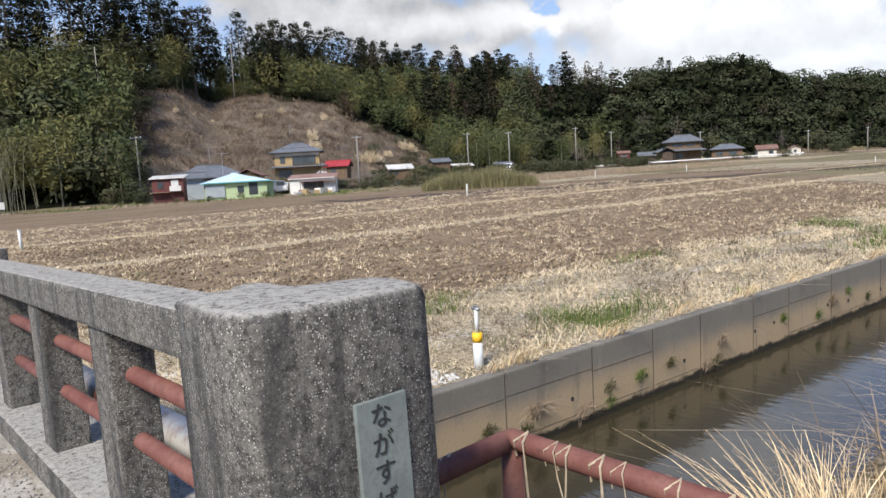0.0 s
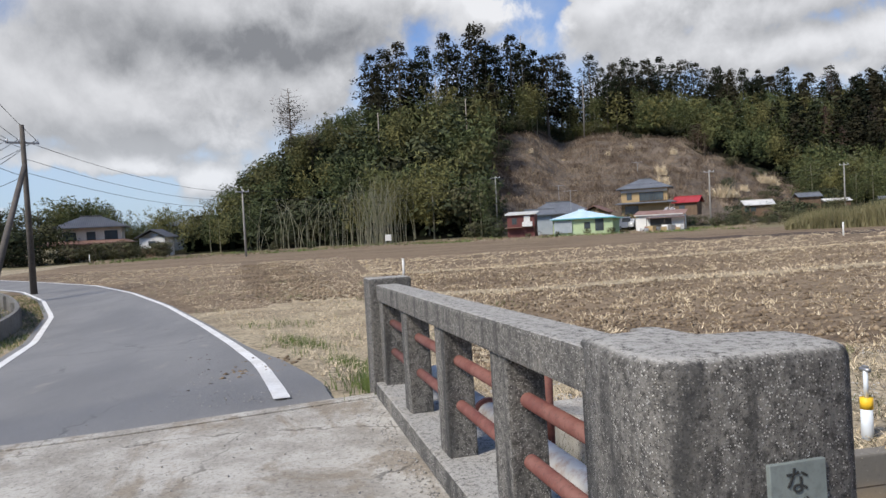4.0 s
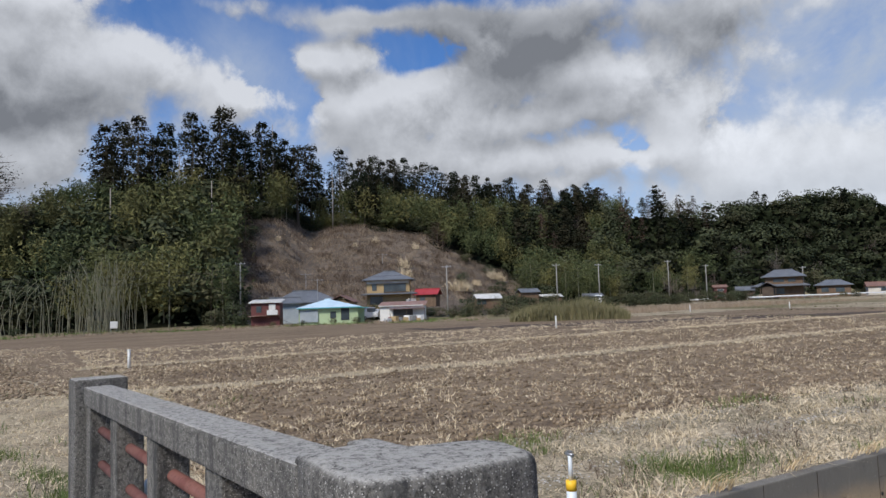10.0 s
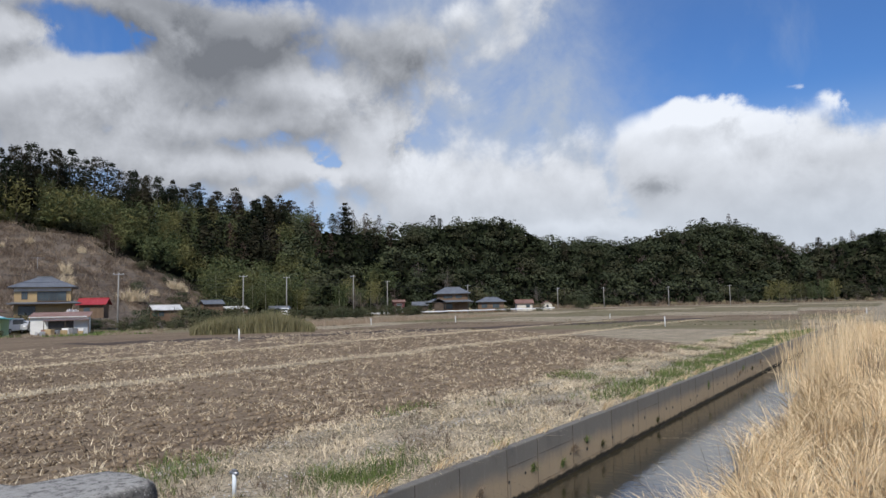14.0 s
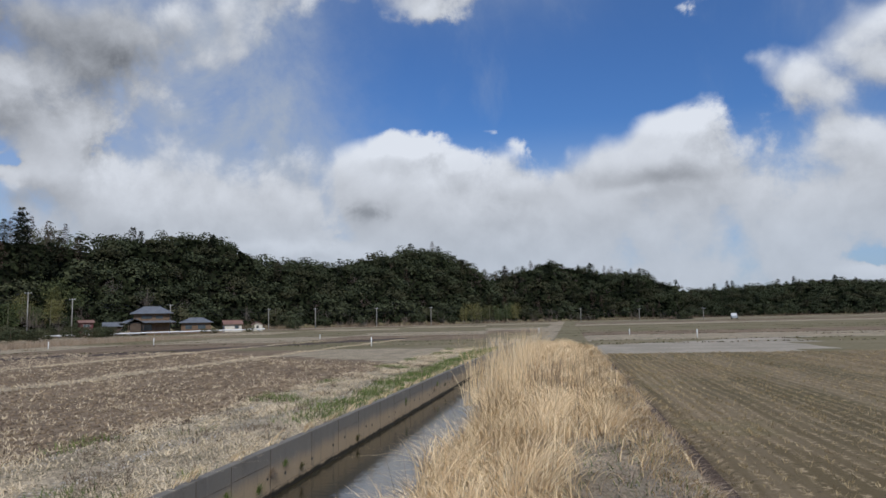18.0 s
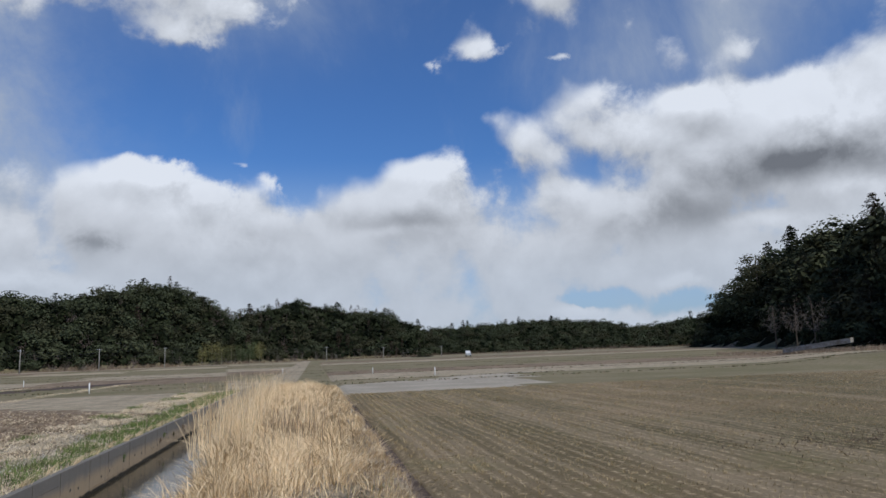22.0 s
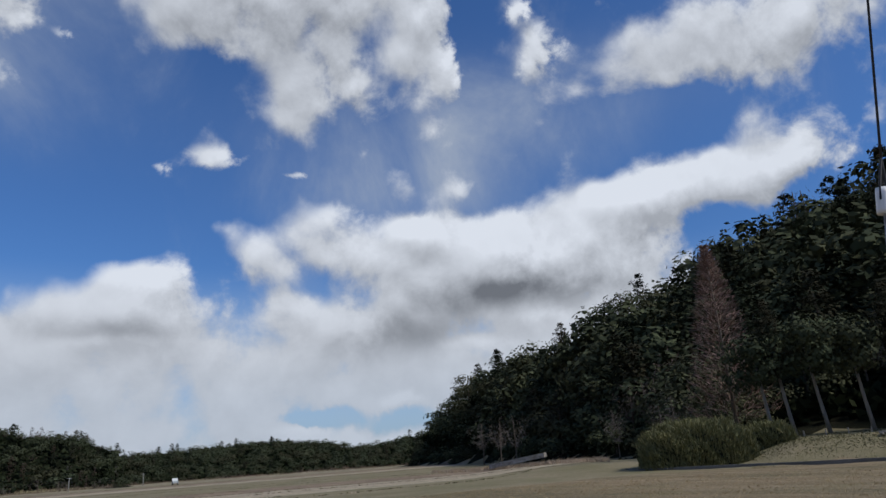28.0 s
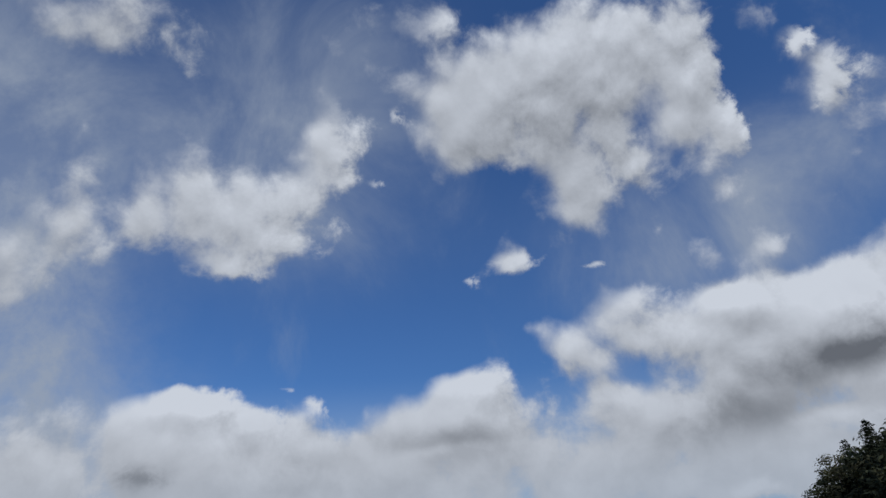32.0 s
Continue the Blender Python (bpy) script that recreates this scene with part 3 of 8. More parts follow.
def block(x0, x1, y0, y1, z0, z1, bevel=0.0):
    bm = bmesh.new()
    bmesh.ops.create_cube(bm, size=1.0, matrix=Matrix.LocRotScale(((x0 + x1) / 2, (y0 + y1) / 2, (z0 + z1) / 2), None, (x1 - x0, y1 - y0, z1 - z0)))
    if bevel:
        bmesh.ops.bevel(bm, geom=bm.edges[:], offset=bevel, segments=2, affect="EDGES", profile=0.6)
    return bm


def tube(points, radius, sides=10, taper=None):
    """A round bar along points."""
    bm = bmesh.new()
    pts = [Vector(p) for p in points]
    rings = []
    for i, p in enumerate(pts):
        d = (pts[min(i + 1, len(pts) - 1)] - pts[max(i - 1, 0)]).normalized()
        a = d.orthogonal().normalized() if abs(d.z) > 0.9 else Vector((0, 0, 1)).cross(d).normalized()
        b = d.cross(a)
        r = radius * (1 if taper is None else 1 + (taper - 1) * i / (len(pts) - 1))
        rings.append([bm.verts.new(p + r * (math.cos(2 * math.pi * j / sides) * a + math.sin(2 * math.pi * j / sides) * b)) for j in range(sides)])
    for r0, r1 in zip(rings, rings[1:]):
        for j in range(sides):
            bm.faces.new((r0[j], r0[(j + 1) % sides], r1[(j + 1) % sides], r1[j]))
    bm.faces.new(rings[0][::-1])
    bm.faces.new(rings[-1])
    return bm


def prism(outline, z0, z1):
    """An upright slab over a plan outline."""
    bm = bmesh.new()
    lo = [bm.verts.new((x, y, z0)) for x, y in outline]
    hi = [bm.verts.new((x, y, z1)) for x, y in outline]
    n = len(outline)
    bm.faces.new(hi)
    bm.faces.new(lo[::-1])
    for i in range(n):
        bm.faces.new((lo[i], lo[(i + 1) % n], hi[(i + 1) % n], hi[i]))
    bmesh.ops.recalc_face_normals(bm, faces=bm.faces[:])
    return bm


# ---------------------------------------------------------------- the land
FIELD, WATER = -0.83, -1.7
EYE = (-0.4, 0.15)

# skyline of the woods by heading: degrees up
SKY_AZ = [-115, -90, -75, -69, -63, -57, -52, -48, -42, -38, -35, -32.5, -31, -29.5, -26, -20, -9.2, -8.3, -5.8, -1, 1.6, 4, 6.4, 8.2, 10.3, 12.5, 15, 17.3, 18.2, 21, 24.7, 26.4, 29, 33, 36.2, 37.4,
          39, 42, 48, 54, 61, 65.5, 68, 70.5, 73, 77.5, 80, 84, 87, 89, 91, 93.9, 95.8, 97, 100.3, 101.2, 106, 117, 130]
SKY_EL = [10, 16, 18.3, 18.6, 17.4, 16, 14.3, 12.2, 9.4, 8.3, 6.6, 4.2, 2.6, 2.1, 1.6, 2.75, 2.2, 2.7, 3.9, 4.4, 5.2, 4.4, 4.0, 5.2, 6.3, 6.6, 6.2, 5.8, 5.2, 5.7, 5.5, 6.7, 7.4, 7.3, 7.6, 6.9,
          7.6, 8.5, 9.0, 9.8, 11.3, 12.0, 12.0, 11.6, 14.0, 15.4, 14.9, 14.4, 12.5, 11.6, 10.2, 8.6, 7.4, 5.6, 3.2, 0.9, 1.0, 1.25, 1.1]
FORM_AZ = [-115, -75, -60, -52, -46, -40, -35, -32, -30.9, -30.8, -9, -8.4, 0, 8, 15, 25, 33, 38, 45, 52, 58, 64, 70, 76, 82, 90, 98, 101, 103, 106, 130]
FOOT = [70, 84, 86, 92, 112, 165, 250, 330, 360, 620, 620, 430, 420, 360, 310, 290, 250, 225, 195, 160, 128, 110, 108, 108, 107, 106, 108, 112, 118, 480, 480]
CREST = [150, 160, 165, 172, 200, 250, 320, 390, 420, 720, 720, 500, 490, 430, 380, 360, 320, 300, 275, 250, 228, 214, 205, 175, 165, 160, 150, 140, 136, 560, 560]
TALL = [15, 16, 16, 16, 16, 15, 14, 12, 10, 12, 12, 11, 12, 12, 12, 12, 11, 12, 15, 15, 15, 16, 16, 18, 18, 12, 11, 9, 6, 7, 7]
SCAR_AZ = [52, 53, 55.5, 58.6, 61, 64.7, 68, 72, 75, 76.5, 77]
SCAR_EL = [-2, 1.4, 2.7, 4.0, 5.6, 6.2, 6.9, 7.0, 7.1, 4.0, -2]
ROAD_X = [-70, -62, -52, -42, -34, -26, -18, -12.5, -9.3, -6.7, 0, 80]
ROAD_Y = [-36, -30.5, -22.5, -15, -10.9, -7.6, -5.0, -3.5, -2.75, -2.3, -2.2, -2.2]
ROAD_Z = [-0.9, -0.9, -0.9, -0.9, -0.9, -0.88, -0.7, -0.42, -0.2, 0, 0, 0]
ROAD_W = [1.75, 1.75, 1.8, 1.8, 1.8, 1.8, 1.82, 1.82, 1.82, 1.8, 1.8, 1.8]


# how far the crest is raised so that the massed crowns fill the skyline, by heading
LIFT_AZ = [-80, -72, -66, -60, -54, -46, -40, -35, -32, -24, -20, 0, 10, 18, 26, 30, 36, 42, 50, 56, 60, 69, 73, 78, 85, 89, 94, 100, 104]
LIFT = [1.2, 1.2, 0.3, 0.2, 0.2, -0.2, 0.1, 0.2, 0.0, 0.3, 0.0, 0.1, 0.1, 0.2, 0.2, 0.4, 0.3, 0.1, 0.2, -0.2, -0.7, -0.7, -1.0, -1.9, -1.7, 0.2, 0.3, 0.7, 0.0]


def ease(a, b, x):
    t = np.clip((np.asarray(x, float) - a) / (b - a), 0, 1)
    return t * t * (3 - 2 * t)


def ripple(x, y, s, seed=0.0):
    return (np.sin(x * s + 1.3 + seed) * np.cos(y * s * 1.13 - 0.7 + seed) + 0.5 * np.sin(x * s * 2.3 + y * s * 1.7 + seed * 2.1)
            + 0.25 * np.cos(x * s * 4.7 - y * s * 5.3 + seed))


def polar(x, y):
    dx, dy = np.asarray(x, float) - EYE[0], np.asarray(y, float) - EYE[1]
    return np.degrees(np.arctan2(-dx, dy)), np.hypot(dx, dy)


def at(az, r):
    return EYE[0] - r * math.sin(radians(az)), EYE[1] + r * math.cos(radians(az))


def hill(x, y):
    az, r = polar(x, y)
    foot, crest = np.interp(az, FORM_AZ, FOOT), np.interp(az, FORM_AZ, CREST)
    top = crest * np.tan(np.radians(np.interp(az, SKY_AZ, SKY_EL) + np.interp(az, LIFT_AZ, LIFT))) + 1.45 - np.interp(az, FORM_AZ, TALL) * (1 - 0.25 * ease(40, 34, az) * ease(-33, -30, az))
    top = np.maximum(top, 1.0)
    t = np.clip((r - foot) / (crest - foot), 0, 1)
    back = ease(135, 112, np.abs(az))
    return top * (0.45 * t + 0.55 * ease(0, 1, t)) * back, t * back


def land(x, y):
    x, y = np.asarray(x, float), np.asarray(y, float)
    az, r = polar(x, y)
    z = np.full(np.broadcast(x, y).shape, FIELD) + 0.03 * ripple(x, y, 0.5)
    right = ease(-2.25, -2.08, x)
    bank = -0.28 + 0.05 * ripple(x, y, 1.1, 2.0)
    bank = bank + (0.05 - bank) * ease(3.4, 1.4, y)
    bank = bank + (-0.78 - bank) * ease(44, 62, y)
    field = -0.72 + 0.02 * ripple(x, y, 0.7, 1.0) - 0.16 * np.exp(-((x - 1.62) / 0.22) ** 2)
    zr = bank + (field - bank) * ease(1.1, 1.55, x)
    z = z + (zr - z) * right
    z = z + 0.9 * ease(110, 300, r) * ease(75, 55, np.abs(az)) + ease(64, 74, r) * ease(-54, -60, az) * 1.5 + ease(66, 84, r) * ease(-34, -44, az) * 0.8
    yc, zc, hw = np.interp(x, ROAD_X, ROAD_Y), np.interp(x, ROAD_X, ROAD_Z), np.interp(x, ROAD_X, ROAD_W)
    d = np.abs(y - yc)
    w = ease(hw + 2.6, hw + 0.7, d)
    z = z + (zc - 0.05 - z) * w
    h, t = hill(x, y)
    z = z + h + t * 0.6 * ripple(x, y, 0.09)
    trench = (x > -6.1) & (x < -2.09) & (y < 75) & (y > -70)
    return np.where(trench, -2.3, z)


def build_ground():
    xs = np.concatenate([np.arange(-1500, -330, 60), np.arange(-330, -120, 5), np.arange(-120, -38, 2.5), np.arange(-38, -11, 0.75), np.arange(-11, -6.2, 0.3), [-6.12, -6.08],
                         np.arange(-5.5, -2.2, 0.7), [-2.11, -2.07], np.arange(-2.0, 3.2, 0.2), np.arange(3.2, 14, 0.5), np.arange(14, 130, 3), np.arange(130, 330, 8), np.arange(330, 1501, 60)])
    ys = np.concatenate([np.arange(-1500, -120, 60), np.arange(-120, -40, 5), np.arange(-40, -8, 1.5), np.arange(-8, 8, 0.35), np.arange(8, 30, 0.8), [38.0], np.arange(30.5, 75, 1.5), np.arange(75, 200, 4), np.arange(200, 460, 7), np.arange(460, 800, 15), np.arange(800, 1501, 70)])
    xs, ys = np.unique(xs), np.unique(ys)
    gx, gy = np.meshgrid(xs, ys)
    z = land(gx, gy)
    verts = np.stack([gx, gy, z], -1).reshape(-1, 3)
    nx, ny = len(xs), len(ys)
    i = (np.arange(ny - 1)[:, None] * nx + np.arange(nx - 1)).ravel()
    faces = np.stack([i, i + 1, i + nx + 1, i + nx], 1)
    c = verts[faces].mean(1)
    x, y = c[:, 0], c[:, 1]
    az, r = polar(x, y)
    _, t = hill(x, y)
    el = np.degrees(np.arctan2(c[:, 2] - 1.45, r))
    names = ["verge", "ploughed", "dark_soil", "straw", "stubble", "green_strip", "pale_paddy", "scar", "shaded_forest_floor"]
    s = np.zeros(len(c), int)
    wob = 0.5 * ripple(x, y, 0.35, 4.0)
    left = x < -6.1
    s[left & (x < -10.2 - wob * 0.5) & (y > 1.5) & (y < 40 - 0.9 * (x + 10))] = 1
    s[left & (x < -24) & (y > 1.5) & (y < 62)] = 1
    s[left & (np.abs(x + 23.3) < 0.75)] = 3
    s[left & (np.abs(x + 35.2) < 0.8)] = 3
    s[left & (x < -12) & (y < 1.5) & (y > -18)] = 1
    s[left & (x > -23 - wob) & (y < 3.2 + wob * 0.6) & (y > -20)] = 3
    path_y = -0.3 - 0.13 * (-x - 24)
    s[left & (x < -12) & (x > -56) & (np.abs(y - path_y) < 1.0)] = 3
    far = left & (x < -38) & (r > 52)
    s[far & (np.floor(y / 14) % 3 == 1)] = 1
    s[far & (r > 92) & (az > 50)] = 5
    north = left & (y > 62)
    cell = (np.floor((x + 0.12 * y) / 26) * 7 + np.floor(y / 31) * 5) % 6
    s[north] = np.choose(cell[north].astype(int), [5, 0, 1, 5, 3, 5])
    s[left & (y > 30) & (x < -24) & (x > -60) & (np.abs((x + 60) * 2.2 - (y - 22)) < 7)] = 2
    rt = x > 1.4
    s[rt & (y < 46) & (y > -60)] = 4
    s[(x > 1.42) & (x < 1.84) & (y > 2) & (y < 60)] = 2
    s[rt & (y >= 46) & (y < 58 + 0.8 * x) & (x < 15 + 0.25 * (y - 46))] = 6
    cell = (np.floor((x - 0.2 * y) / 34) * 5 + np.floor(y / 24) * 3) % 5
    beyond = rt & (y >= 46) & (s != 6)
    s[beyond] = np.choose(cell[beyond].astype(int), [5, 5, 1, 5, 0])
    s[(az < -44) & (r > 66) & rt] = 5
    s[(x > -2.2) & (x < 1.5) & (y > 44)] = 5
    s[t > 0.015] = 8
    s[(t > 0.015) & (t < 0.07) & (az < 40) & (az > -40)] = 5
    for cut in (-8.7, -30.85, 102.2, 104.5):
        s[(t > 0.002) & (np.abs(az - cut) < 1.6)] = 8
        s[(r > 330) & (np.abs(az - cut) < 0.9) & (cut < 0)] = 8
    s[(t > 0.015) & (el < np.interp(az, SCAR_AZ, SCAR_EL)) & (az > 52) & (az < 77)] = 7
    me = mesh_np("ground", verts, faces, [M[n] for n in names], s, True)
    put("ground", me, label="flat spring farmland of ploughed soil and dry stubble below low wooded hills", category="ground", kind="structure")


build_ground()


# ---------------------------------------------------------------- road
def strip(name, left, right, mat, label, category, lift=0.0, kind="structure"):
    verts = []
    for (a, b) in zip(left, right):
        for f in np.linspace(0, 1, 6):
            x, y = a[0] + (b[0] - a[0]) * f, a[1] + (b[1] - a[1]) * f
            verts.append((x, y, a[2] + (b[2] - a[2]) * f + lift))
    n = len(left)
    faces = [(i * 6 + j, i * 6 + j + 1, i * 6 + j + 7, i * 6 + j + 6) for i in range(n - 1) for j in range(5)]
    return put(name, mesh_np(name, verts, faces, mat, smooth=True), label=label, category=category, kind=kind)


def road_point(x, side, extra=0.0):
    y, z, w = np.interp(x, ROAD_X, ROAD_Y), np.interp(x, ROAD_X, ROAD_Z), np.interp(x, ROAD_X, ROAD_W)
    dy = (np.interp(x + 0.5, ROAD_X, ROAD_Y) - np.interp(x - 0.5, ROAD_X, ROAD_Y))
    k = math.hypot(1, dy)
    d = (w + extra) * side
    return x - dy / k * d, y + d / k, z


RX = list(np.arange(-5.6, -24, -0.8)) + list(np.arange(-24, -72, -1.6))
strip("road", [road_point(x, -1, 0.22) for x in RX], [road_point(x, 1, 0.16 + 0.3 * float(ease(-13, -6.5, x))) for x in RX], M["asphalt"], "grey asphalt country lane curving down from the bridge", "road", -0.015)
for side, nm in ((1, "road_line"), (-1, "road_line")):
    LX = [-6.72 if side > 0 else -6.1] + [x for x in RX if x < -7]
    strip(nm, [road_point(x, side, -0.075) for x in LX], [road_point(x, side, 0.075) for x in LX], M["line"], "worn white painted edge line on the lane", "road marking", -0.008)

# ---------------------------------------------------------------- canal
wall_bm = block(-6.16, -6.0, 1.2, 75, -2.3, -0.785, 0.02)
canal_left = thing("canal_wall_left", None, "stained concrete retaining wall of an irrigation canal", "canal wall", kind="structure")
part("wall_body", wall_bm, M["wall"], canal_left)
canal_right = thing("canal_wall_right", None, "concrete canal wall below the overhanging dry grass", "canal wall", kind="structure")
part("wall_body", block(-2.2, -2.04, 1.6, 75, -2.3, -0.62, 0.02), M["wall"], canal_right)


def water_surface(k, pos):
    n = k.noise(k.vec("MULTIPLY", pos, (1.0, 2.6, 1.0)), 3.2, 3.0, 0.5).outputs[0]
    return rgb(0.035, 0.030, 0.018), n


M["water"] = material("canal_water", water_surface, 0.03, 0.005, spec=1.0)
put("water", mesh_np("water", [(-6.1, -60, WATER), (-2.1, -60, WATER), (-2.1, 75, WATER), (-6.1, 75, WATER)], [(0, 1, 2, 3)], M["water"]),
    label="still murky brown canal water reflecting the cloudy sky", category="water", kind="structure")

# ---------------------------------------------------------------- bridge
RAIL_TURN = 4.4
BR = pose(-6.62, 0.36, 0, 0, 0, RAIL_TURN) @ pose(0, 0, 0, 0, -1.6, 0)    # local x along the parapet, y outward, z up
deck = thing("bridge_deck", BR, "worn grey concrete bridge deck with grit along the kerb", "bridge deck", kind="structure")
part("slab", prism([(-0.02, -0.03), (0.30, -2.0), (0.55, -5.3), (4.7, -5.3), (4.7, -0.03)], -0.45, 0.0), M["deck"], deck)
part("approach", prism([(4.7, -5.5), (9.6, -5.5), (9.6, 0.6), (4.7, 0.6)], -0.45, -0.008), M["deck"], deck)

parapet = thing("bridge_parapet", BR, "weathered washed-gravel concrete bridge parapet with rusty red pipe rails", "bridge railing")
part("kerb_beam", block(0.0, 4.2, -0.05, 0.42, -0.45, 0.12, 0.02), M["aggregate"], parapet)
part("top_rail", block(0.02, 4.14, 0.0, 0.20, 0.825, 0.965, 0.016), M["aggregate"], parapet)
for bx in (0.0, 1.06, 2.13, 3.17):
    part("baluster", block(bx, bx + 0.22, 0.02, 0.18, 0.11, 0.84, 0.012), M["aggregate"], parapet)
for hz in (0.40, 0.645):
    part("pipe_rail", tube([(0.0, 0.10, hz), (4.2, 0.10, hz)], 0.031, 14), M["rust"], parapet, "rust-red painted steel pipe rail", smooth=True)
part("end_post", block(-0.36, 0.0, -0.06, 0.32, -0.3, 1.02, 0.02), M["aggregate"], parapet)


def wing_post():
    """The broad end post: its plan bends outward and its corners are round."""
    outline = [(4.10, 0.01), (4.28, -0.02), (4.46, -0.035)]
    for i in range(6):
        a = radians(-80 + 16 * i)
        outline.append((4.50 + 0.11 * math.cos(a), 0.075 + 0.11 * math.sin(a)))
    outline += [(4.62, 0.25), (4.62, 0.43), (4.595, 0.475), (4.45, 0.515), (4.37, 0.512), (4.335, 0.46), (4.32, 0.37), (4.27, 0.308), (4.17, 0.288), (4.06, 0.288), (4.03, 0.27), (4.03, 0.206), (4.1, 0.2)]
    bm = bmesh.new()
    rings = []
    for z, inset in ((-0.4, 0.0), (0.955, 0.0), (0.972, 0.004), (0.984, 0.012), (0.99, 0.024), (0.992, 0.07)):
        ring = []
        for x, y in outline:
            d = Vector((4.28 - x, 0.24 - y))
            d = d.normalized() * min(inset, d.length * 0.5)
            ring.append(bm.verts.new((x + d.x, y + d.y, z)))
        rings.append(ring)
    n = len(outline)
    for lo, hi in zip(rings, rings[1:]):
        for i in range(n):
            bm.faces.new((lo[i], lo[(i + 1) % n], hi[(i + 1) % n], hi[i]))
    bm.faces.new(rings[-1])
    bm.faces.new(rings[0][::-1])
    bmesh.ops.recalc_face_normals(bm, faces=bm.faces[:])
    return bm


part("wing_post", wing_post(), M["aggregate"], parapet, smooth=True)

# ---------------------------------------------------------------- trees
LEAF = {}
LEAF["broad"] = material("broadleaf_leaves", island((0.030, 0.038, 0.022), (0.074, 0.085, 0.045), (0.090, 0.088, 0.048), 0.12), 0.9, spec=0.05)
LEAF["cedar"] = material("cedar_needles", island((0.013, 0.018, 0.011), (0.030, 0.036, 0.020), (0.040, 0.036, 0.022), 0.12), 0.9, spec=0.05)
LEAF["bamboo"] = material("bamboo_leaves", island((0.040, 0.058, 0.025), (0.108, 0.126, 0.050), (0.165, 0.152, 0.056), 0.12), 0.75, spec=0.15)
# leaves of the slope cover, with the shade between crowns painted in
LEAF["under"] = material("shaded_undergrowth_leaves", island((0.012, 0.016, 0.009), (0.030, 0.036, 0.018), None, 0.1), 0.95, spec=0.0)
LEAF["bare"] = material("bare_twigs", island((0.12, 0.105, 0.09), (0.17, 0.15, 0.13), (0.12, 0.085, 0.07)), 0.9)
LEAF["rusty"] = material("rusty_needles", island((0.045, 0.027, 0.020), (0.085, 0.050, 0.034), (0.055, 0.036, 0.024)), 0.9)
M["bark"] = material("bark", mottled((0.10, 0.08, 0.06), (0.15, 0.125, 0.10), 1.0, 12.0, stretch=(1, 1, 0.2)), 0.95, 0.02)
M["culm"] = material("bamboo_culm", mottled((0.20, 0.19, 0.135), (0.15, 0.155, 0.085), 0.6, 8.0, (0.26, 0.235, 0.185), 0.5), 0.6)
RNG = np.random.default_rng(7)


def quads_at(centres, size, flat=1.0, long=1.0, normals=None):
    """Small leaf sprays at given centres, turned at random."""
    n = len(centres)
    out = RNG.normal(size=(n, 3)) * 0.45 + (0, 0, 0.35)
    if normals is not None:
        out = out + normals
    a = np.cross(out, RNG.normal(size=(n, 3)))
    a[:, 2] *= flat
    a /= np.linalg.norm(a, axis=1)[:, None] + 1e-9
    b = np.cross(a, out)
    b /= np.linalg.norm(b, axis=1)[:, None] + 1e-9
    s = (size * RNG.uniform(0.6, 1.35, n))[:, None]
    p = [centres + (-a * long) * s, centres + (b * 0.55) * s, centres + (a * long) * s, centres - (b * 0.55) * s]
    return np.stack(p, 1).reshape(-1, 3), np.arange(4 * n).reshape(-1, 4)


def ball(n):
    v = RNG.normal(size=(n, 3))
    return v / np.linalg.norm(v, axis=1)[:, None] * (RNG.uniform(0.35, 1, n) ** 0.4)[:, None]


def crown_broad(n, big=1.0):
    """Height 1: a billowing crown of puffs."""
    k = 22
    c = ball(k) * (0.30, 0.30, 0.30) + (0, 0, 0.52)
    r = RNG.uniform(0.10, 0.19, k)
    which = RNG.integers(0, k, n)
    out = ball(n)
    pts = c[which] + out * r[which][:, None] * (1.15, 1.15, 0.85)
    return quads_at(pts, 0.0245 * big, 1.0, 1.0, out * 1.9 + (c[which] - (0, 0, 0.5)) * 2.0)


def crown_dome(n, big=1.0):
    """Height 1: a broad rounded crown of a few big shelves of leaf."""
    k = 11
    a = RNG.uniform(0, 2 * math.pi, k)
    q = np.concatenate([[0.05], RNG.uniform(0.35, 1.0, k - 1) ** 0.6])
    c = np.stack([np.cos(a) * q * 0.27, np.sin(a) * q * 0.27, 0.80 - 0.34 * q ** 1.7 - RNG.uniform(0, 0.16, k)], 1)
    r = RNG.uniform(0.13, 0.21, k)
    which = RNG.integers(0, k, n)
    out = ball(n)
    out[:, 2] = np.where(out[:, 2] < -0.35, -out[:, 2], out[:, 2])
    pts = c[which] + out * r[which][:, None] * (1.1, 1.1, 0.72)
    skirt = RNG.uniform(size=n) < 0.16
    pts[skirt, 2] -= RNG.uniform(0.1, 0.4, skirt.sum())
    return quads_at(pts, 0.0155 * big, 1.0, 1.0, out * 2.6 + (0, 0, 0.3))


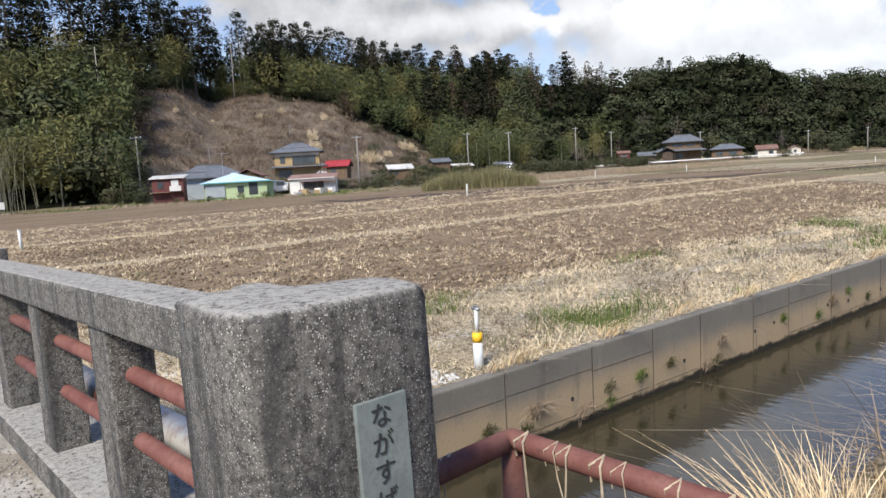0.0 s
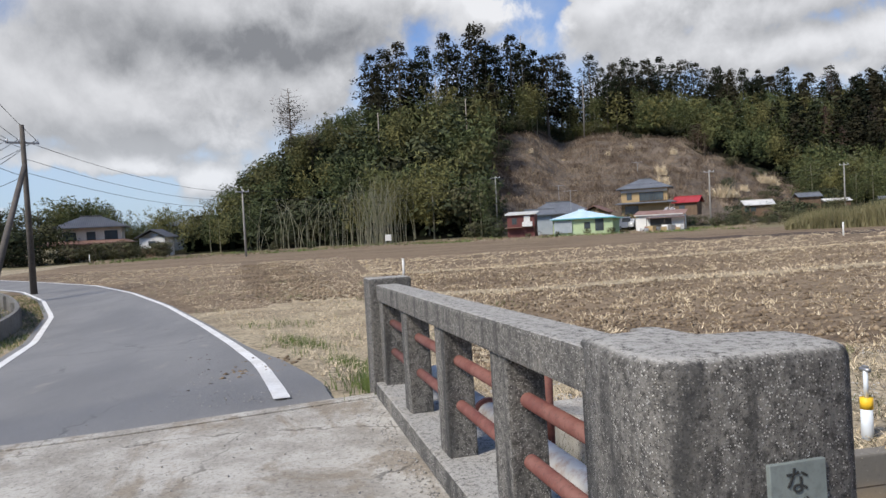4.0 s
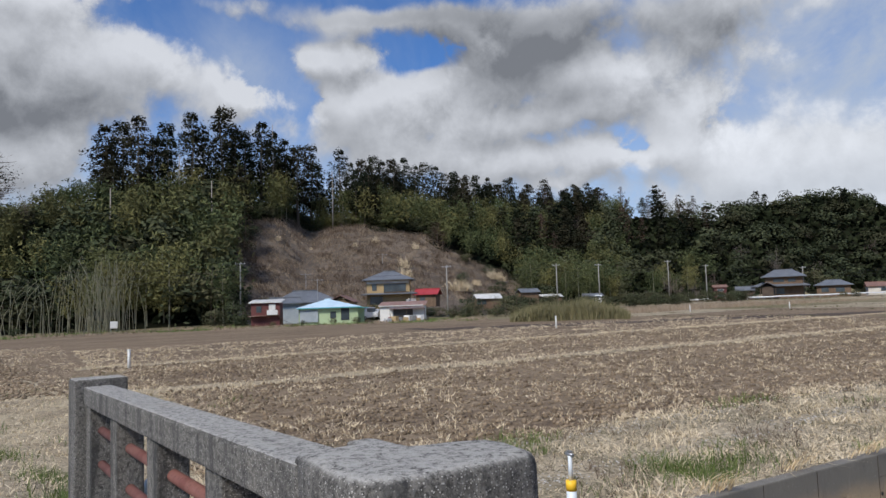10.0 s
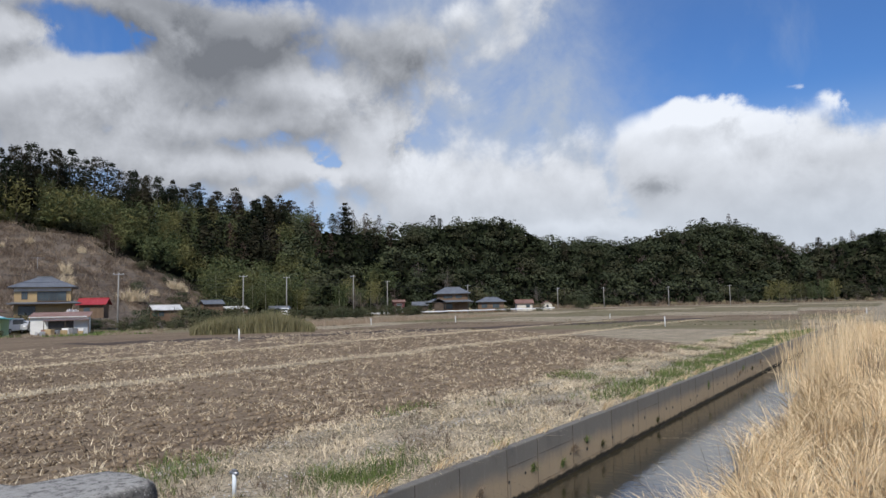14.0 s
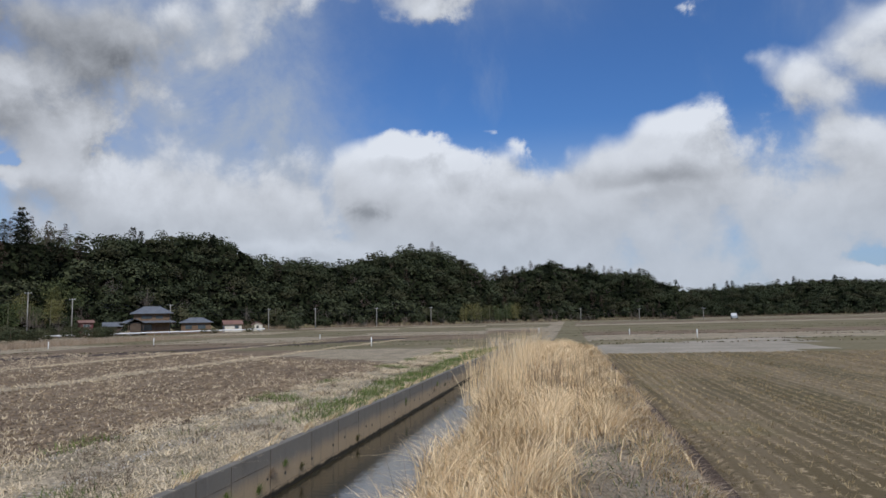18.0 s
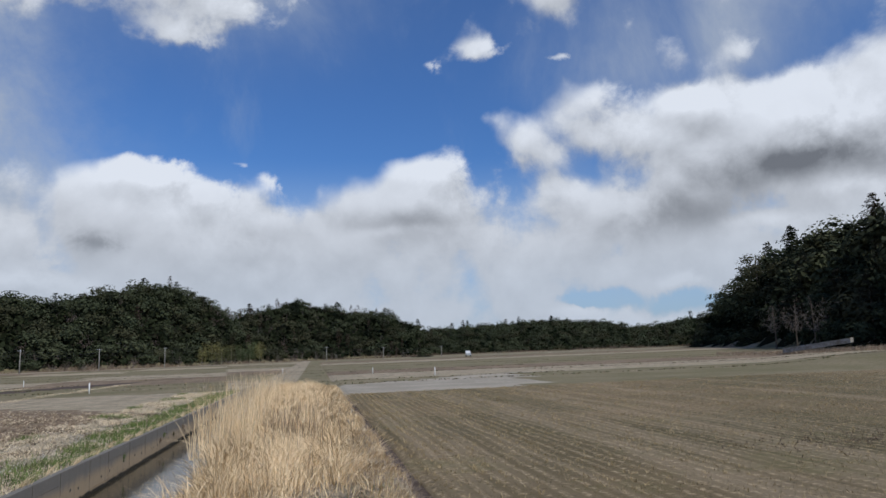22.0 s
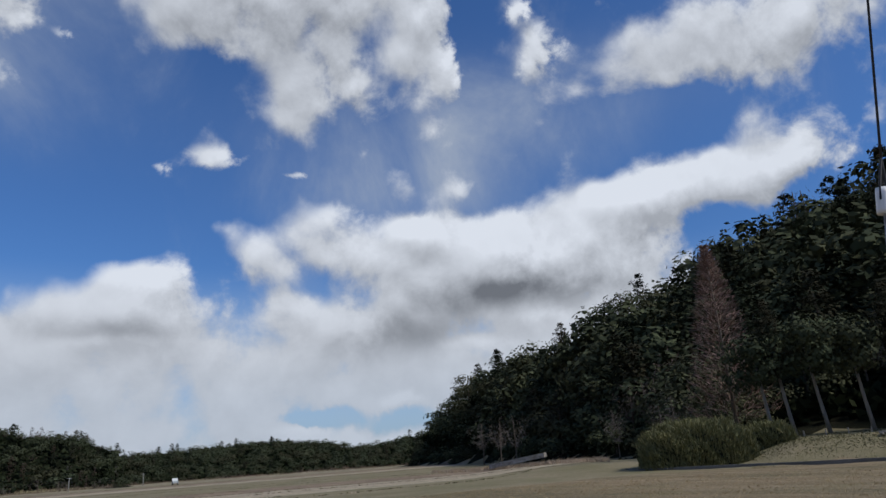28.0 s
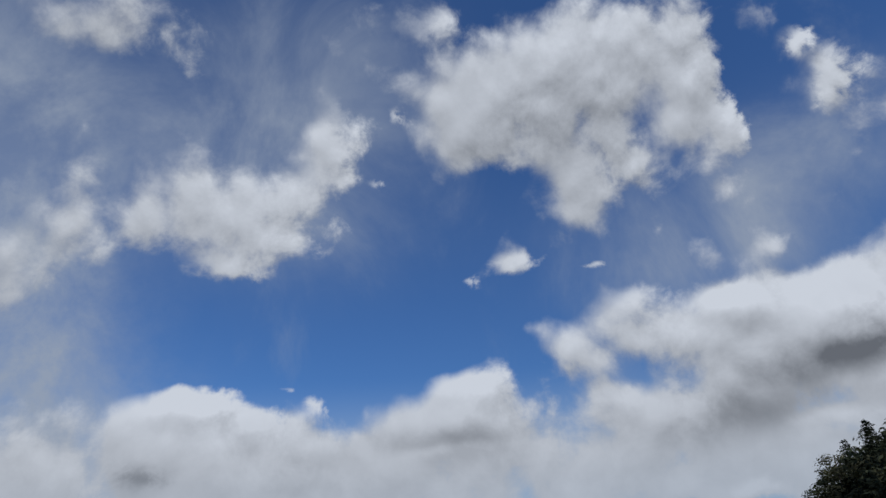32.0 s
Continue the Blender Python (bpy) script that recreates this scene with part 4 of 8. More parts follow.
def crown_cedar(n, big=1.0):
    """Height 1: uneven shelves of needle round a bare lower trunk, the top blunt."""
    tiers = 11
    level = np.linspace(0.30, 0.97, tiers) + RNG.normal(0, 0.012, tiers)
    girth = RNG.uniform(0.55, 1.15, tiers)
    bias = RNG.uniform(0, 2 * math.pi, tiers)
    which = RNG.integers(0, tiers, n)
    z = level[which]
    lean = RNG.uniform(0, 2 * math.pi, n)
    arm = np.round(lean / (2 * math.pi) * 7 + which * 3.7) / 7 * 2 * math.pi + RNG.normal(0, 0.26, n)
    shape = np.minimum((1.06 - z) / 0.34, 1.0) ** 0.6 * np.minimum((z - 0.12) / 0.26, 1.0)
    reach = 0.185 * shape * girth[which] * (0.8 + 0.3 * np.cos(arm - bias[which])) + 0.012
    q = RNG.uniform(0.12, 1, n) ** 0.6
    pts = np.stack([np.cos(arm) * reach * q, np.sin(arm) * reach * q, z + 0.02 - 0.035 * q + RNG.normal(0, 0.017, n)], 1)
    return quads_at(pts, 0.0128 * big, 1.0, 1.2, np.stack([np.cos(arm) * 0.5, np.sin(arm) * 0.5, 0 * arm + 0.55], 1))


def crown_bamboo(n, big=1.0):
    """Feathery plumes that arch over."""
    k = 12
    base = RNG.normal(0, 0.13, (k, 2))
    lean = RNG.normal(0, 0.16, (k, 2))
    top = RNG.uniform(0.78, 1.0, k)
    which = RNG.integers(0, k, n)
    t = RNG.uniform(0.28, 1.0, n)
    w = 0.075 * np.sin(np.clip((1.04 - t) / 0.75, 0, 1) * math.pi) + 0.012
    xy = base[which] + lean[which] * (t ** 2.4)[:, None] + RNG.normal(0, 1, (n, 2)) * w[:, None]
    z = top[which] * t - 0.12 * np.maximum(t - 0.7, 0) * np.linalg.norm(lean[which], axis=1) * 4
    return quads_at(np.stack([xy[:, 0], xy[:, 1], z], 1), 0.0118 * big, 0.9, 2.4)


def crown_bare(n, big=1.0):
    """Fine twigs as slim slivers."""
    k = 26
    tip = ball(k) * (0.30, 0.30, 0.30) + (0, 0, 0.66)
    which = RNG.integers(0, k, n)
    root = np.array((0, 0, 0.30))
    t = RNG.uniform(0.15, 1, n)[:, None]
    pts = root + (tip[which] - root) * t + RNG.normal(0, 0.035, (n, 3)) * t
    v, f = quads_at(pts, 0.045 * big, 1.0, 1.0)
    v = v.reshape(-1, 4, 3)
    mid = v.mean(1, keepdims=True)
    v[:, 1::2] = mid + (v[:, 1::2] - mid) * 0.10
    return v.reshape(-1, 3), f


CROWN = {"dome": (crown_dome, 2300, "broad"), "broad": (crown_broad, 1100, "broad"), "cedar": (crown_cedar, 2000, "cedar"), "bamboo": (crown_bamboo, 1500, "bamboo"), "bare": (crown_bare, 420, "bare"), "rusty": (crown_cedar, 900, "rusty")}
TREE = {}
for kind_name, (maker, count, leaf) in CROWN.items():
    TREE[kind_name] = []
    for i in range(4):
        v, f = maker(count)
        lv, lf = maker(int(count * (0.19 if kind_name == "dome" else 0.28)), 2.2 if kind_name == "dome" else 1.75)
        me = mesh_np("crown", v, f, LEAF[leaf])
        bm = tube([(0, 0, -0.06), (RNG.normal(0, 0.01), RNG.normal(0, 0.01), 0.35), (RNG.normal(0, 0.015), RNG.normal(0, 0.015), 0.85)], 0.016, 6, 0.3)
        tr = bpy.data.meshes.new("trunk")
        bm.to_mesh(tr)
        bm.free()
        tr.materials.append(M["culm"] if kind_name == "bamboo" else M["bark"])
        TREE[kind_name].append((lv, lf, me, tr))
TREE_LABEL = {"dome": ("broad rounded evergreen tree with a billowing crown", "tree"), "broad": ("dark evergreen broadleaf tree on the hillside", "tree"), "cedar": ("tall dark cedar rising from the wooded hill", "cedar tree"),
              "bamboo": ("feathery yellow-green bamboo clump on the slope", "bamboo"), "bare": ("leafless grey tree at the wood's edge", "bare tree"), "rusty": ("rust-brown cedar with winter foliage", "cedar tree")}
FOREST = {}


def tree(kind_name, x, y, h, wide=1.0, single=True, sink=0.3):
    """One tree: a thing of its own, or part of the joined woods."""
    z = float(land(x, y)) - sink
    v, f, me, tr = TREE[kind_name][int(RNG.integers(0, 4))]
    turn = RNG.uniform(0, 2 * math.pi)
    if not single:
        c, s = math.cos(turn), math.sin(turn)
        w = v * (h * wide, h * wide, h)
        FOREST.setdefault((kind_name, int(RNG.integers(0, 6))), []).append(np.stack([w[:, 0] * c - w[:, 1] * s + x, w[:, 0] * s + w[:, 1] * c + y, w[:, 2] + z], 1))
        return
    name = {"dome": "evergreen_tree", "broad": "broadleaf_tree", "cedar": "cedar_tree", "bamboo": "bamboo_clump", "bare": "bare_tree", "rusty": "brown_cedar_tree"}[kind_name]
    label, cat = TREE_LABEL[kind_name]
    root = put(name, None, None, Matrix.LocRotScale((x, y, z), Euler((0, 0, turn)), (h * wide, h * wide, h)), label, cat, "trees on the wooded hills")
    put("trunk", tr, root)
    put("crown", me, root)


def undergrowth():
    """Low leaf that hides bare earth between the crowns, its colour darkened as shade there."""
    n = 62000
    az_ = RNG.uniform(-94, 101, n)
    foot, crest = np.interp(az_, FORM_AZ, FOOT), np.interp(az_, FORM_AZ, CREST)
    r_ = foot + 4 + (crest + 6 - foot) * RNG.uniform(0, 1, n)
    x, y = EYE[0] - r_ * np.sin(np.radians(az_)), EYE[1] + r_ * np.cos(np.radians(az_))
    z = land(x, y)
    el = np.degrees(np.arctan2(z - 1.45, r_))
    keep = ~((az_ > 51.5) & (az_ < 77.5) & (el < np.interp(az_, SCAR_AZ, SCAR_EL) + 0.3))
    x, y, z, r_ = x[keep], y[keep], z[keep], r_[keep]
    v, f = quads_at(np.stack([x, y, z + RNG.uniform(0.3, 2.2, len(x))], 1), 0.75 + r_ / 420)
    put("woods_undergrowth", mesh_np("undergrowth", v, f, LEAF["under"]), label="evergreen undergrowth covering the wooded slopes, coloured dark for the shade between crowns", category="undergrowth", kind="stuff")


def kind_for(az, t, x, y):
    u = float(np.clip(0.5 + 0.36 * ripple(x, y, 0.13, 2.0) + RNG.normal(0, 0.15), 0, 0.999))
    if az > 93:
        return "bamboo" if u < 0.66 else "dome"
    if az > 76:
        if t > 0.86:
            return "cedar" if u < 0.18 else ("bamboo" if u < 0.7 else "broad")
        return "bamboo" if u < 0.56 else ("dome" if u < 0.84 else "broad")
    if az > 52:
        if t > 0.86:
            return "cedar" if u < 0.5 else "bamboo"
        return "bamboo" if u < 0.82 else "cedar"
    if az > 38:
        if t < 0.35:
            return "bamboo" if u < 0.6 else "broad"
        return "cedar" if u < 0.4 else ("rusty" if u < 0.55 else ("bamboo" if u < 0.8 else "broad"))
    if az > 8:
        if t < 0.3:
            return "dome" if u < 0.45 else ("bare" if u < 0.8 else "broad")
        return "dome" if u < 0.8 else ("bare" if u < 0.88 else ("rusty" if u < 0.95 else "cedar"))
    if az > -8.5:
        if t < 0.3:
            return "dome" if u < 0.4 else ("bare" if u < 0.8 else "rusty")
        return "dome" if u < 0.5 else ("bare" if u < 0.65 else ("rusty" if u < 0.85 else "cedar"))
    if az > -31:
        return "dome" if u < 0.7 else ("cedar" if u < 0.85 else "broad")
    if t < 0.3:
        return "dome" if u < 0.62 else ("cedar" if u < 0.85 else "bare")
    return "cedar" if u < 0.10 else ("dome" if u < 0.8 else "broad")


def plant_woods():
    singles = {}
    az = -96.0
    while az < 131:
        foot, crest = float(np.interp(az, FORM_AZ, FOOT)), float(np.interp(az, FORM_AZ, CREST))
        gap = 4.2 if foot < 200 else (9.2 if foot < 500 else 10.5)
        step = math.degrees(gap / ((foot + crest) / 2))
        r = foot + 1.5
        while r < crest + gap * 4.2 and not 101.5 < az < 106.5:
            a, q = az + RNG.uniform(-0.5, 0.5) * step, r + RNG.uniform(-0.5, 0.5) * gap
            x, y = at(a, q)
            _, t = hill(x, y)
            t = float(t)
            el = math.degrees(math.atan2(float(land(x, y)) - 1.45, q))
            bare = t < 0.96 and 52 < a < 77 and el < float(np.interp(a, SCAR_AZ, SCAR_EL))
            if not bare and not (-70 < a < -56.5 and q < foot + 7):
                kind_name = kind_for(a, t, x, y)
                tall = float(np.interp(a, FORM_AZ, TALL))
                h = {"dome": 1.16, "broad": 0.74 if a > 40 else 0.98, "cedar": 1.0, "bamboo": 0.74, "bare": 0.7, "rusty": 0.9}[kind_name] * tall * RNG.uniform(*((0.74, 1.25) if foot > 200 else (0.78, 1.14)))
                if t < 0.12 and kind_name != "bamboo":
                    h *= 0.75
                wide = {"dome": 1.2, "broad": 1.25, "cedar": 1.15, "bamboo": 0.85, "bare": 1.0, "rusty": 0.9}[kind_name]
                if foot > 200 and kind_name != "dome":
                    wide *= 1.2
                if kind_name == "dome" and foot < 200:
                    h *= 0.72
                front = ((t > 0.86 and r < crest + 3) or t < 0.16) and foot < 440
                single = front and singles.get(kind_name, 0) < 110
                if single:
                    singles[kind_name] = singles.get(kind_name, 0) + 1
                tree(kind_name, x, y, h, wide, single, (h * (0.3 if -31 < a < 36 else 0.2) if kind_name == "dome" else (h * 0.2 if -31 < a < 36 else 0.3)))
            r += gap * RNG.uniform(0.85, 1.15)
        az += step
    for (kind_name, _), lots in sorted(FOREST.items()):
        v = np.concatenate(lots)
        put("woods_" + {"dome": "evergreen", "broad": "broadleaf", "cedar": "cedar", "bamboo": "bamboo", "bare": "leafless", "rusty": "brown"}[kind_name], mesh_np("woods", v, np.arange(len(v)).reshape(-1, 4), LEAF[CROWN[kind_name][2]]),
            label="dense " + kind_name.replace("dome", "rounded evergreen").replace("broad", "evergreen broadleaf").replace("bare", "leafless").replace("rusty", "rust-brown cedar") + " woods covering the low hills", category="woods", kind="stuff")


undergrowth()
plant_woods()

# ---------------------------------------------------------------- near things at the bridge
M["plate"] = material("slate_plate", mottled((0.20, 0.23, 0.22), (0.15, 0.175, 0.17), 4.0, 60.0, (0.10, 0.11, 0.105), 0.4), 0.6, 0.001)
M["ink"] = material("carved_ink", plain((0.03, 0.032, 0.032)), 0.8)
M["galv"] = material("galvanised_steel", mottled((0.42, 0.43, 0.44), (0.33, 0.34, 0.35), 3.0, 30.0, (0.25, 0.2, 0.16), 0.35), 0.45, 0.0, 0.7)
M["white_pipe"] = material("painted_water_pipe", mottled((0.55, 0.55, 0.53), (0.45, 0.44, 0.42), 2.5, 14.0, (0.26, 0.12, 0.06), 0.55), 0.55, 0.001)
M["pvc"] = material("grey_pvc", plain((0.62, 0.66, 0.68), 0.06, 8.0), 0.4)
M["yellow"] = material("yellow_band", plain((0.80, 0.48, 0.03), 0.08, 8.0), 0.5)
M["green_valve"] = material("green_valve_paint", plain((0.03, 0.11, 0.08), 0.2, 20.0), 0.5)
M["straw_blade"] = material("dry_grass", island((0.56, 0.39, 0.21), (0.94, 0.76, 0.48), None, 0.9), 0.8)
M["green_blade"] = material("green_grass", island((0.075, 0.115, 0.028), (0.165, 0.205, 0.055), None, 0.9), 0.75)
M["dead_stalk"] = material("dead_stalk", island((0.095, 0.068, 0.048), (0.19, 0.14, 0.10), None, 0.6), 0.9)
M["pebble"] = material("pebble", island((0.22, 0.21, 0.19), (0.42, 0.40, 0.37), None, 2.0), 0.9)
M["pale_stone"] = material("pale_stone", island((0.36, 0.35, 0.33), (0.62, 0.60, 0.57), None, 2.0), 0.9)
M["dull_blade"] = material("dull_grass", island((0.055, 0.055, 0.022), (0.12, 0.11, 0.045), None, 0.3), 0.85)
M["pale_straw"] = material("trampled_straw", island((0.50, 0.41, 0.27), (0.78, 0.65, 0.455), None, 1.2), 0.9)
M["stubble_blade"] = material("cut_stubble", island((0.235, 0.175, 0.085), (0.50, 0.395, 0.225), None, 0.8), 0.9)
M["dull_reed"] = material("dull_reed", island((0.23, 0.175, 0.12), (0.38, 0.30, 0.22), None, 0.3), 0.9)
M["clod"] = material("soil_clod", island((0.11, 0.079, 0.051), (0.29, 0.22, 0.145), None, 0.5), 0.95)
M["vine"] = material("dry_vine", plain((0.42, 0.345, 0.25), 0.2, 20.0), 0.9)

# plate with the bridge's name, set into the broad face of the wing post
PLATE = BR @ pose(4.625, 0.285, 0.545, 90, 0, 90)
plate = thing("name_plate", PLATE, "grey slate plate carved with the bridge name in brush script", "name plate")
part("slab", block(-0.075, 0.075, -0.21, 0.195, -0.02, 0.006, 0.002), M["plate"], plate)


def letters(text, size, at_pos, mat, parent):
    cu = bpy.data.curves.new("letter", "FONT")
    cu.body, cu.size, cu.align_x, cu.align_y, cu.extrude = text, size, "CENTER", "CENTER", 0.0015
    tmp = bpy.data.objects.new("letter", cu)
    scene.collection.objects.link(tmp)
    bpy.context.view_layer.update()
    me = bpy.data.meshes.new_from_object(tmp.evaluated_get(bpy.context.evaluated_depsgraph_get()))
    bpy.data.objects.remove(tmp)
    me.materials.clear()
    me.materials.append(mat)
    return put("letter", me, parent, Matrix.Translation(at_pos))


for i, ch in enumerate("ながすばし"):
    letters(ch, 0.066, (-0.006, 0.150 - 0.071 * i, 0.0072), M["ink"], plate)

# rusty pipe guard beyond the post
guard = thing("pipe_guard", None, "rust-red steel pipe guard beside the canal, tied with dry vine", "guard rail")
G0, G1, G2 = Vector((-2.62, 1.40, 0.30)), Vector((-2.67, 1.98, 0.30)), Vector((-1.2, 2.13, 0.30))
part("top_pipe", tube([G0, G0.lerp(G1, 0.9), G1, G1.lerp(G2, 0.08), G2], 0.045, 14), M["rust"], guard, smooth=True)
part("leg", tube([(G1.x, G1.y, -2.2), (G1.x, G1.y, 0.29)], 0.045, 12), M["rust"], guard, smooth=True)
part("leg", tube([(G2.x - 0.02, G2.y, -0.5), (G2.x - 0.02, G2.y, 0.29)], 0.045, 12), M["rust"], guard, smooth=True)
part("leg", tube([(G0.x, G0.y, -2.2), (G0.x, G0.y, 0.29)], 0.045, 12), M["rust"], guard, smooth=True)
for i, (f, base) in enumerate(((0.35, 0), (0.42, 0), (1.06, 1), (1.16, 1), (1.2, 1), (1.3, 1), (1.36, 1), (1.5, 1), (1.62, 1))):
    p = G0.lerp(G1, f) if not base else G1.lerp(G2, f - 1)
    drop = 0.16 + 0.26 * ((i * 37) % 10) / 10
    sway = 0.05 * (((i * 53) % 10) / 5 - 1)
    pts = [p + Vector((-0.04, -0.03, -0.05)), p + Vector((-0.03, -0.05, 0.02)), p + Vector((0, 0, 0.052)), p + Vector((0.02, -0.05, 0.03)), p + Vector((0.03 + sway * 0.3, -0.055, -0.06)), p + Vector((0.03 + sway, -0.05, -0.05 - drop * 0.6)), p + Vector((0.02 + sway * 1.6, -0.045, -0.05 - drop))]
    part("vine_tie", tube(pts, 0.0028 + 0.0012 * (i % 3), 5), M["vine"], guard, "pale dry vine tied round the pipe")
far_guard = thing("far_pipe_guard", None, "rust-red steel pipe guard at the bridge's far end", "guard rail")
part("top_pipe", tube([(-6.9, 1.05, 0.42), (-6.25, 1.75, 0.42), (-5.6, 1.72, 0.42)], 0.04, 12), M["rust"], far_guard, smooth=True)
for px, py in ((-6.25, 1.75), (-6.9, 1.05)):
    part("leg", tube([(px, py, -0.9), (px, py, 0.42)], 0.04, 12), M["rust"], far_guard, smooth=True)

# water main along the bridge
main = thing("water_main", BR, "old white water pipe with rusty flanges running beside the bridge", "water pipe")
part("pipe", tube([(-0.6, 0.62, 0.02), (5.2, 0.62, 0.02)], 0.085, 18), M["white_pipe"], main, smooth=True)
for fx in (3.16, 3.26, 1.1):
    part("flange", tube([(fx, 0.62, 0.02), (fx + 0.035, 0.62, 0.02)], 0.115, 18), M["rust"], main, "rusted pipe flange")
valve = thing("air_valve", BR @ pose(3.24, 0.62, 0.10), "small green air valve standing on the water pipe", "valve")
part("stem", tube([(0, 0, -0.01), (0, 0, 0.12)], 0.022, 10), M["rust"], valve, smooth=True)
part("body", tube([(0, 0, 0.10), (0, 0, 0.13), (0, 0, 0.20), (0, 0, 0.22)], 0.036, 12, 0.8), M["green_valve"], valve, smooth=True)
part("cap", tube([(0, 0, 0.215), (0, 0, 0.25)], 0.046, 12), M["green_valve"], valve, smooth=True)

# marker pipe with a tap on the far bank
MARK = (-6.45, 4.98)
mark = thing("standpipe", pose(MARK[0], MARK[1], FIELD - 0.05), "grey irrigation standpipe with a yellow band and a small tap", "standpipe")
part("pipe", tube([(0, 0, 0), (0, 0, 0.36)], 0.054, 18), M["pvc"], mark, smooth=True)
part("band", tube([(0, 0, 0.355), (0, 0, 0.46)], 0.057, 18), M["yellow"], mark, "yellow band", smooth=True)
part("riser", tube([(0, 0, 0.45), (0, 0, 0.72)], 0.022, 12), M["pvc"], mark, smooth=True)
part("tap", tube([(-0.06, 0, 0.73), (0.05, 0, 0.73)], 0.02, 10), M["galv"], mark, "small steel tap", smooth=True)
part("handle", block(-0.035, 0.035, -0.012, 0.012, 0.75, 0.77, 0.003), M["galv"], mark)

# concrete box beside the far bank
boxm = thing("concrete_box", pose(-6.9, 2.3, FIELD, 0, 0, 8), "low grey concrete valve box in the dry grass", "valve box")
part("body", block(-0.4, 0.4, -0.25, 0.25, -0.1, 0.42, 0.015), M["deck"], boxm)
part("lid", block(-0.36, 0.36, -0.21, 0.21, 0.42, 0.46, 0.01), M["deck"], boxm)

# expansion strip between deck and asphalt
part_joint = thing("deck_joint", BR, "worn concrete edge strip between deck and asphalt", "joint strip", kind="structure")
part("strip", prism([(-0.10, 0.0), (0.24, -2.0), (0.50, -5.3), (0.66, -5.3), (0.40, -2.0), (0.06, 0.0)], -0.08, 0.010), M["deck"], part_joint)

# joints in the canal wall: upright ones, and the casting line between two courses
y = 3.4
for i in range(32):
    part("wall_joint", block(-6.003, -5.996, y - 0.004, y + 0.004, -1.72, -0.80), M["dark_soil"], canal_left)
    nxt = y + (1.55, 1.42, 1.2, 1.1, 1.43, 1.12)[i % 6] * (1.0 if y < 12 else 1.5)
    if i in (0, 1, 2, 5, 6, 9, 12, 13, 17, 18, 22):
        part("casting_line", block(-6.003, -5.996, y + 0.02, nxt - 0.02, -1.075 + 0.02 * math.sin(i * 2.1), -1.0715 + 0.02 * math.sin(i * 2.1)), M["dark_soil"], canal_left)
    if i in (1, 2, 3, 6, 7, 8, 11, 12, 15, 16, 20):
        part("casting_line", block(-6.003, -5.996, y + 0.05, nxt - 0.1, -1.555, -1.552), M["dark_soil"], canal_left)
    y = nxt
# weep holes, each a short dark pipe end, with a stain below some
for i in range(26):
    y, z = 6.0 + i * 1.27 + 0.35 * math.sin(i * 2.7), -1.34 + 0.05 * math.sin(i * 5.1)
    part("drain_hole", tube([(-6.004, y, z), (-5.992, y, z)], 0.026 if i < 6 else 0.035, 10), M["ink"], canal_left)


# ---------------------------------------------------------------- blades and clods
def blades(pos, height, lean, width, seg=3, droop=1.0):
    """Bent grass blades; pos n x 3, lean n x 2 (metres at the tip per metre of height)."""
    n = len(pos)
    side = RNG.normal(size=(n, 2))
    side /= np.linalg.norm(side, axis=1)[:, None]
    rings = []
    for j in range(seg + 1):
        t = j / seg
        c = pos.copy()
        c[:, :2] += lean * (height * t ** 1.8)[:, None]
        c[:, 2] += height * (t - 0.30 * droop * t ** 2.5 * np.minimum(np.linalg.norm(lean, axis=1), 1.6))
        w = (width * (1 - 0.85 * t))[:, None] * 0.5
        a, b = c.copy(), c.copy()
        a[:, :2] += side * w
        b[:, :2] -= side * w
        rings += [a, b]
    v = np.stack(rings, 1).reshape(-1, 3)
    k = 2 * (seg + 1)
    base = np.arange(n)[:, None] * k
    f = np.concatenate([base + np.array([2 * j, 2 * j + 1, 2 * j + 3, 2 * j + 2]) for j in range(seg)])
    return v, f


def ground_points(n, x0, x1, y0, y1, power=1.0):
    x = RNG.uniform(x0, x1, n)
    y = y0 + (y1 - y0) * RNG.uniform(0, 1, n) ** power
    return x, y


def grass(name, x, y, h, lean, width, mat, label, sink=0.02, seg=3, z=None):
    z = land(x, y) if z is None else z
    v, f = blades(np.stack([x, y, z - sink], 1), h, lean, width, seg)
    put(name, mesh_np(name, v, f, mat), label=label, category="grass", kind="stuff")


def patch(x, y, s, seed, lo, hi):
    return ease(lo, hi, ripple(x, y, s, seed))


# tall dry grass on the canal bank, in clumps that arch over
x, y = ground_points(64000, -2.7, 1.3, 2.4, 48, 1.9)
edge = np.interp(y, [2.4, 4, 12, 20, 30, 48], [-1.75, -1.9, -2.05, -2.15, -2.3, -2.4])
path_gap = np.exp(-((x - 0.12 - 0.12 * ripple(x, y, 0.9)) / 0.55) ** 4) * ease(11.6, 10.2, y)
keep = (RNG.uniform(size=len(x)) > path_gap * 0.985) & (x > edge + 0.08 * ripple(x, y, 2.5)) & ~((y < 4.2) & (x > -1.3)) & (x < 1.0 + 0.25 * ripple(x, y, 1.7) + 0.2 * ease(4, 14, y))
x, y, edge = x[keep], y[keep], edge[keep]
ci, cj = np.floor(x / 0.55 + 0.3 * np.sin(y * 1.3)), np.floor(y / 0.7 + 0.3 * np.sin(x * 2.1))
h1 = (np.sin(ci * 127.1 + cj * 311.7) * 43758.5453) % 1.0
h2 = (np.sin(ci * 269.5 + cj * 183.3) * 28001.8384) % 1.0
cx, cy = (ci + 0.5) * 0.55, (cj + 0.5) * 0.7
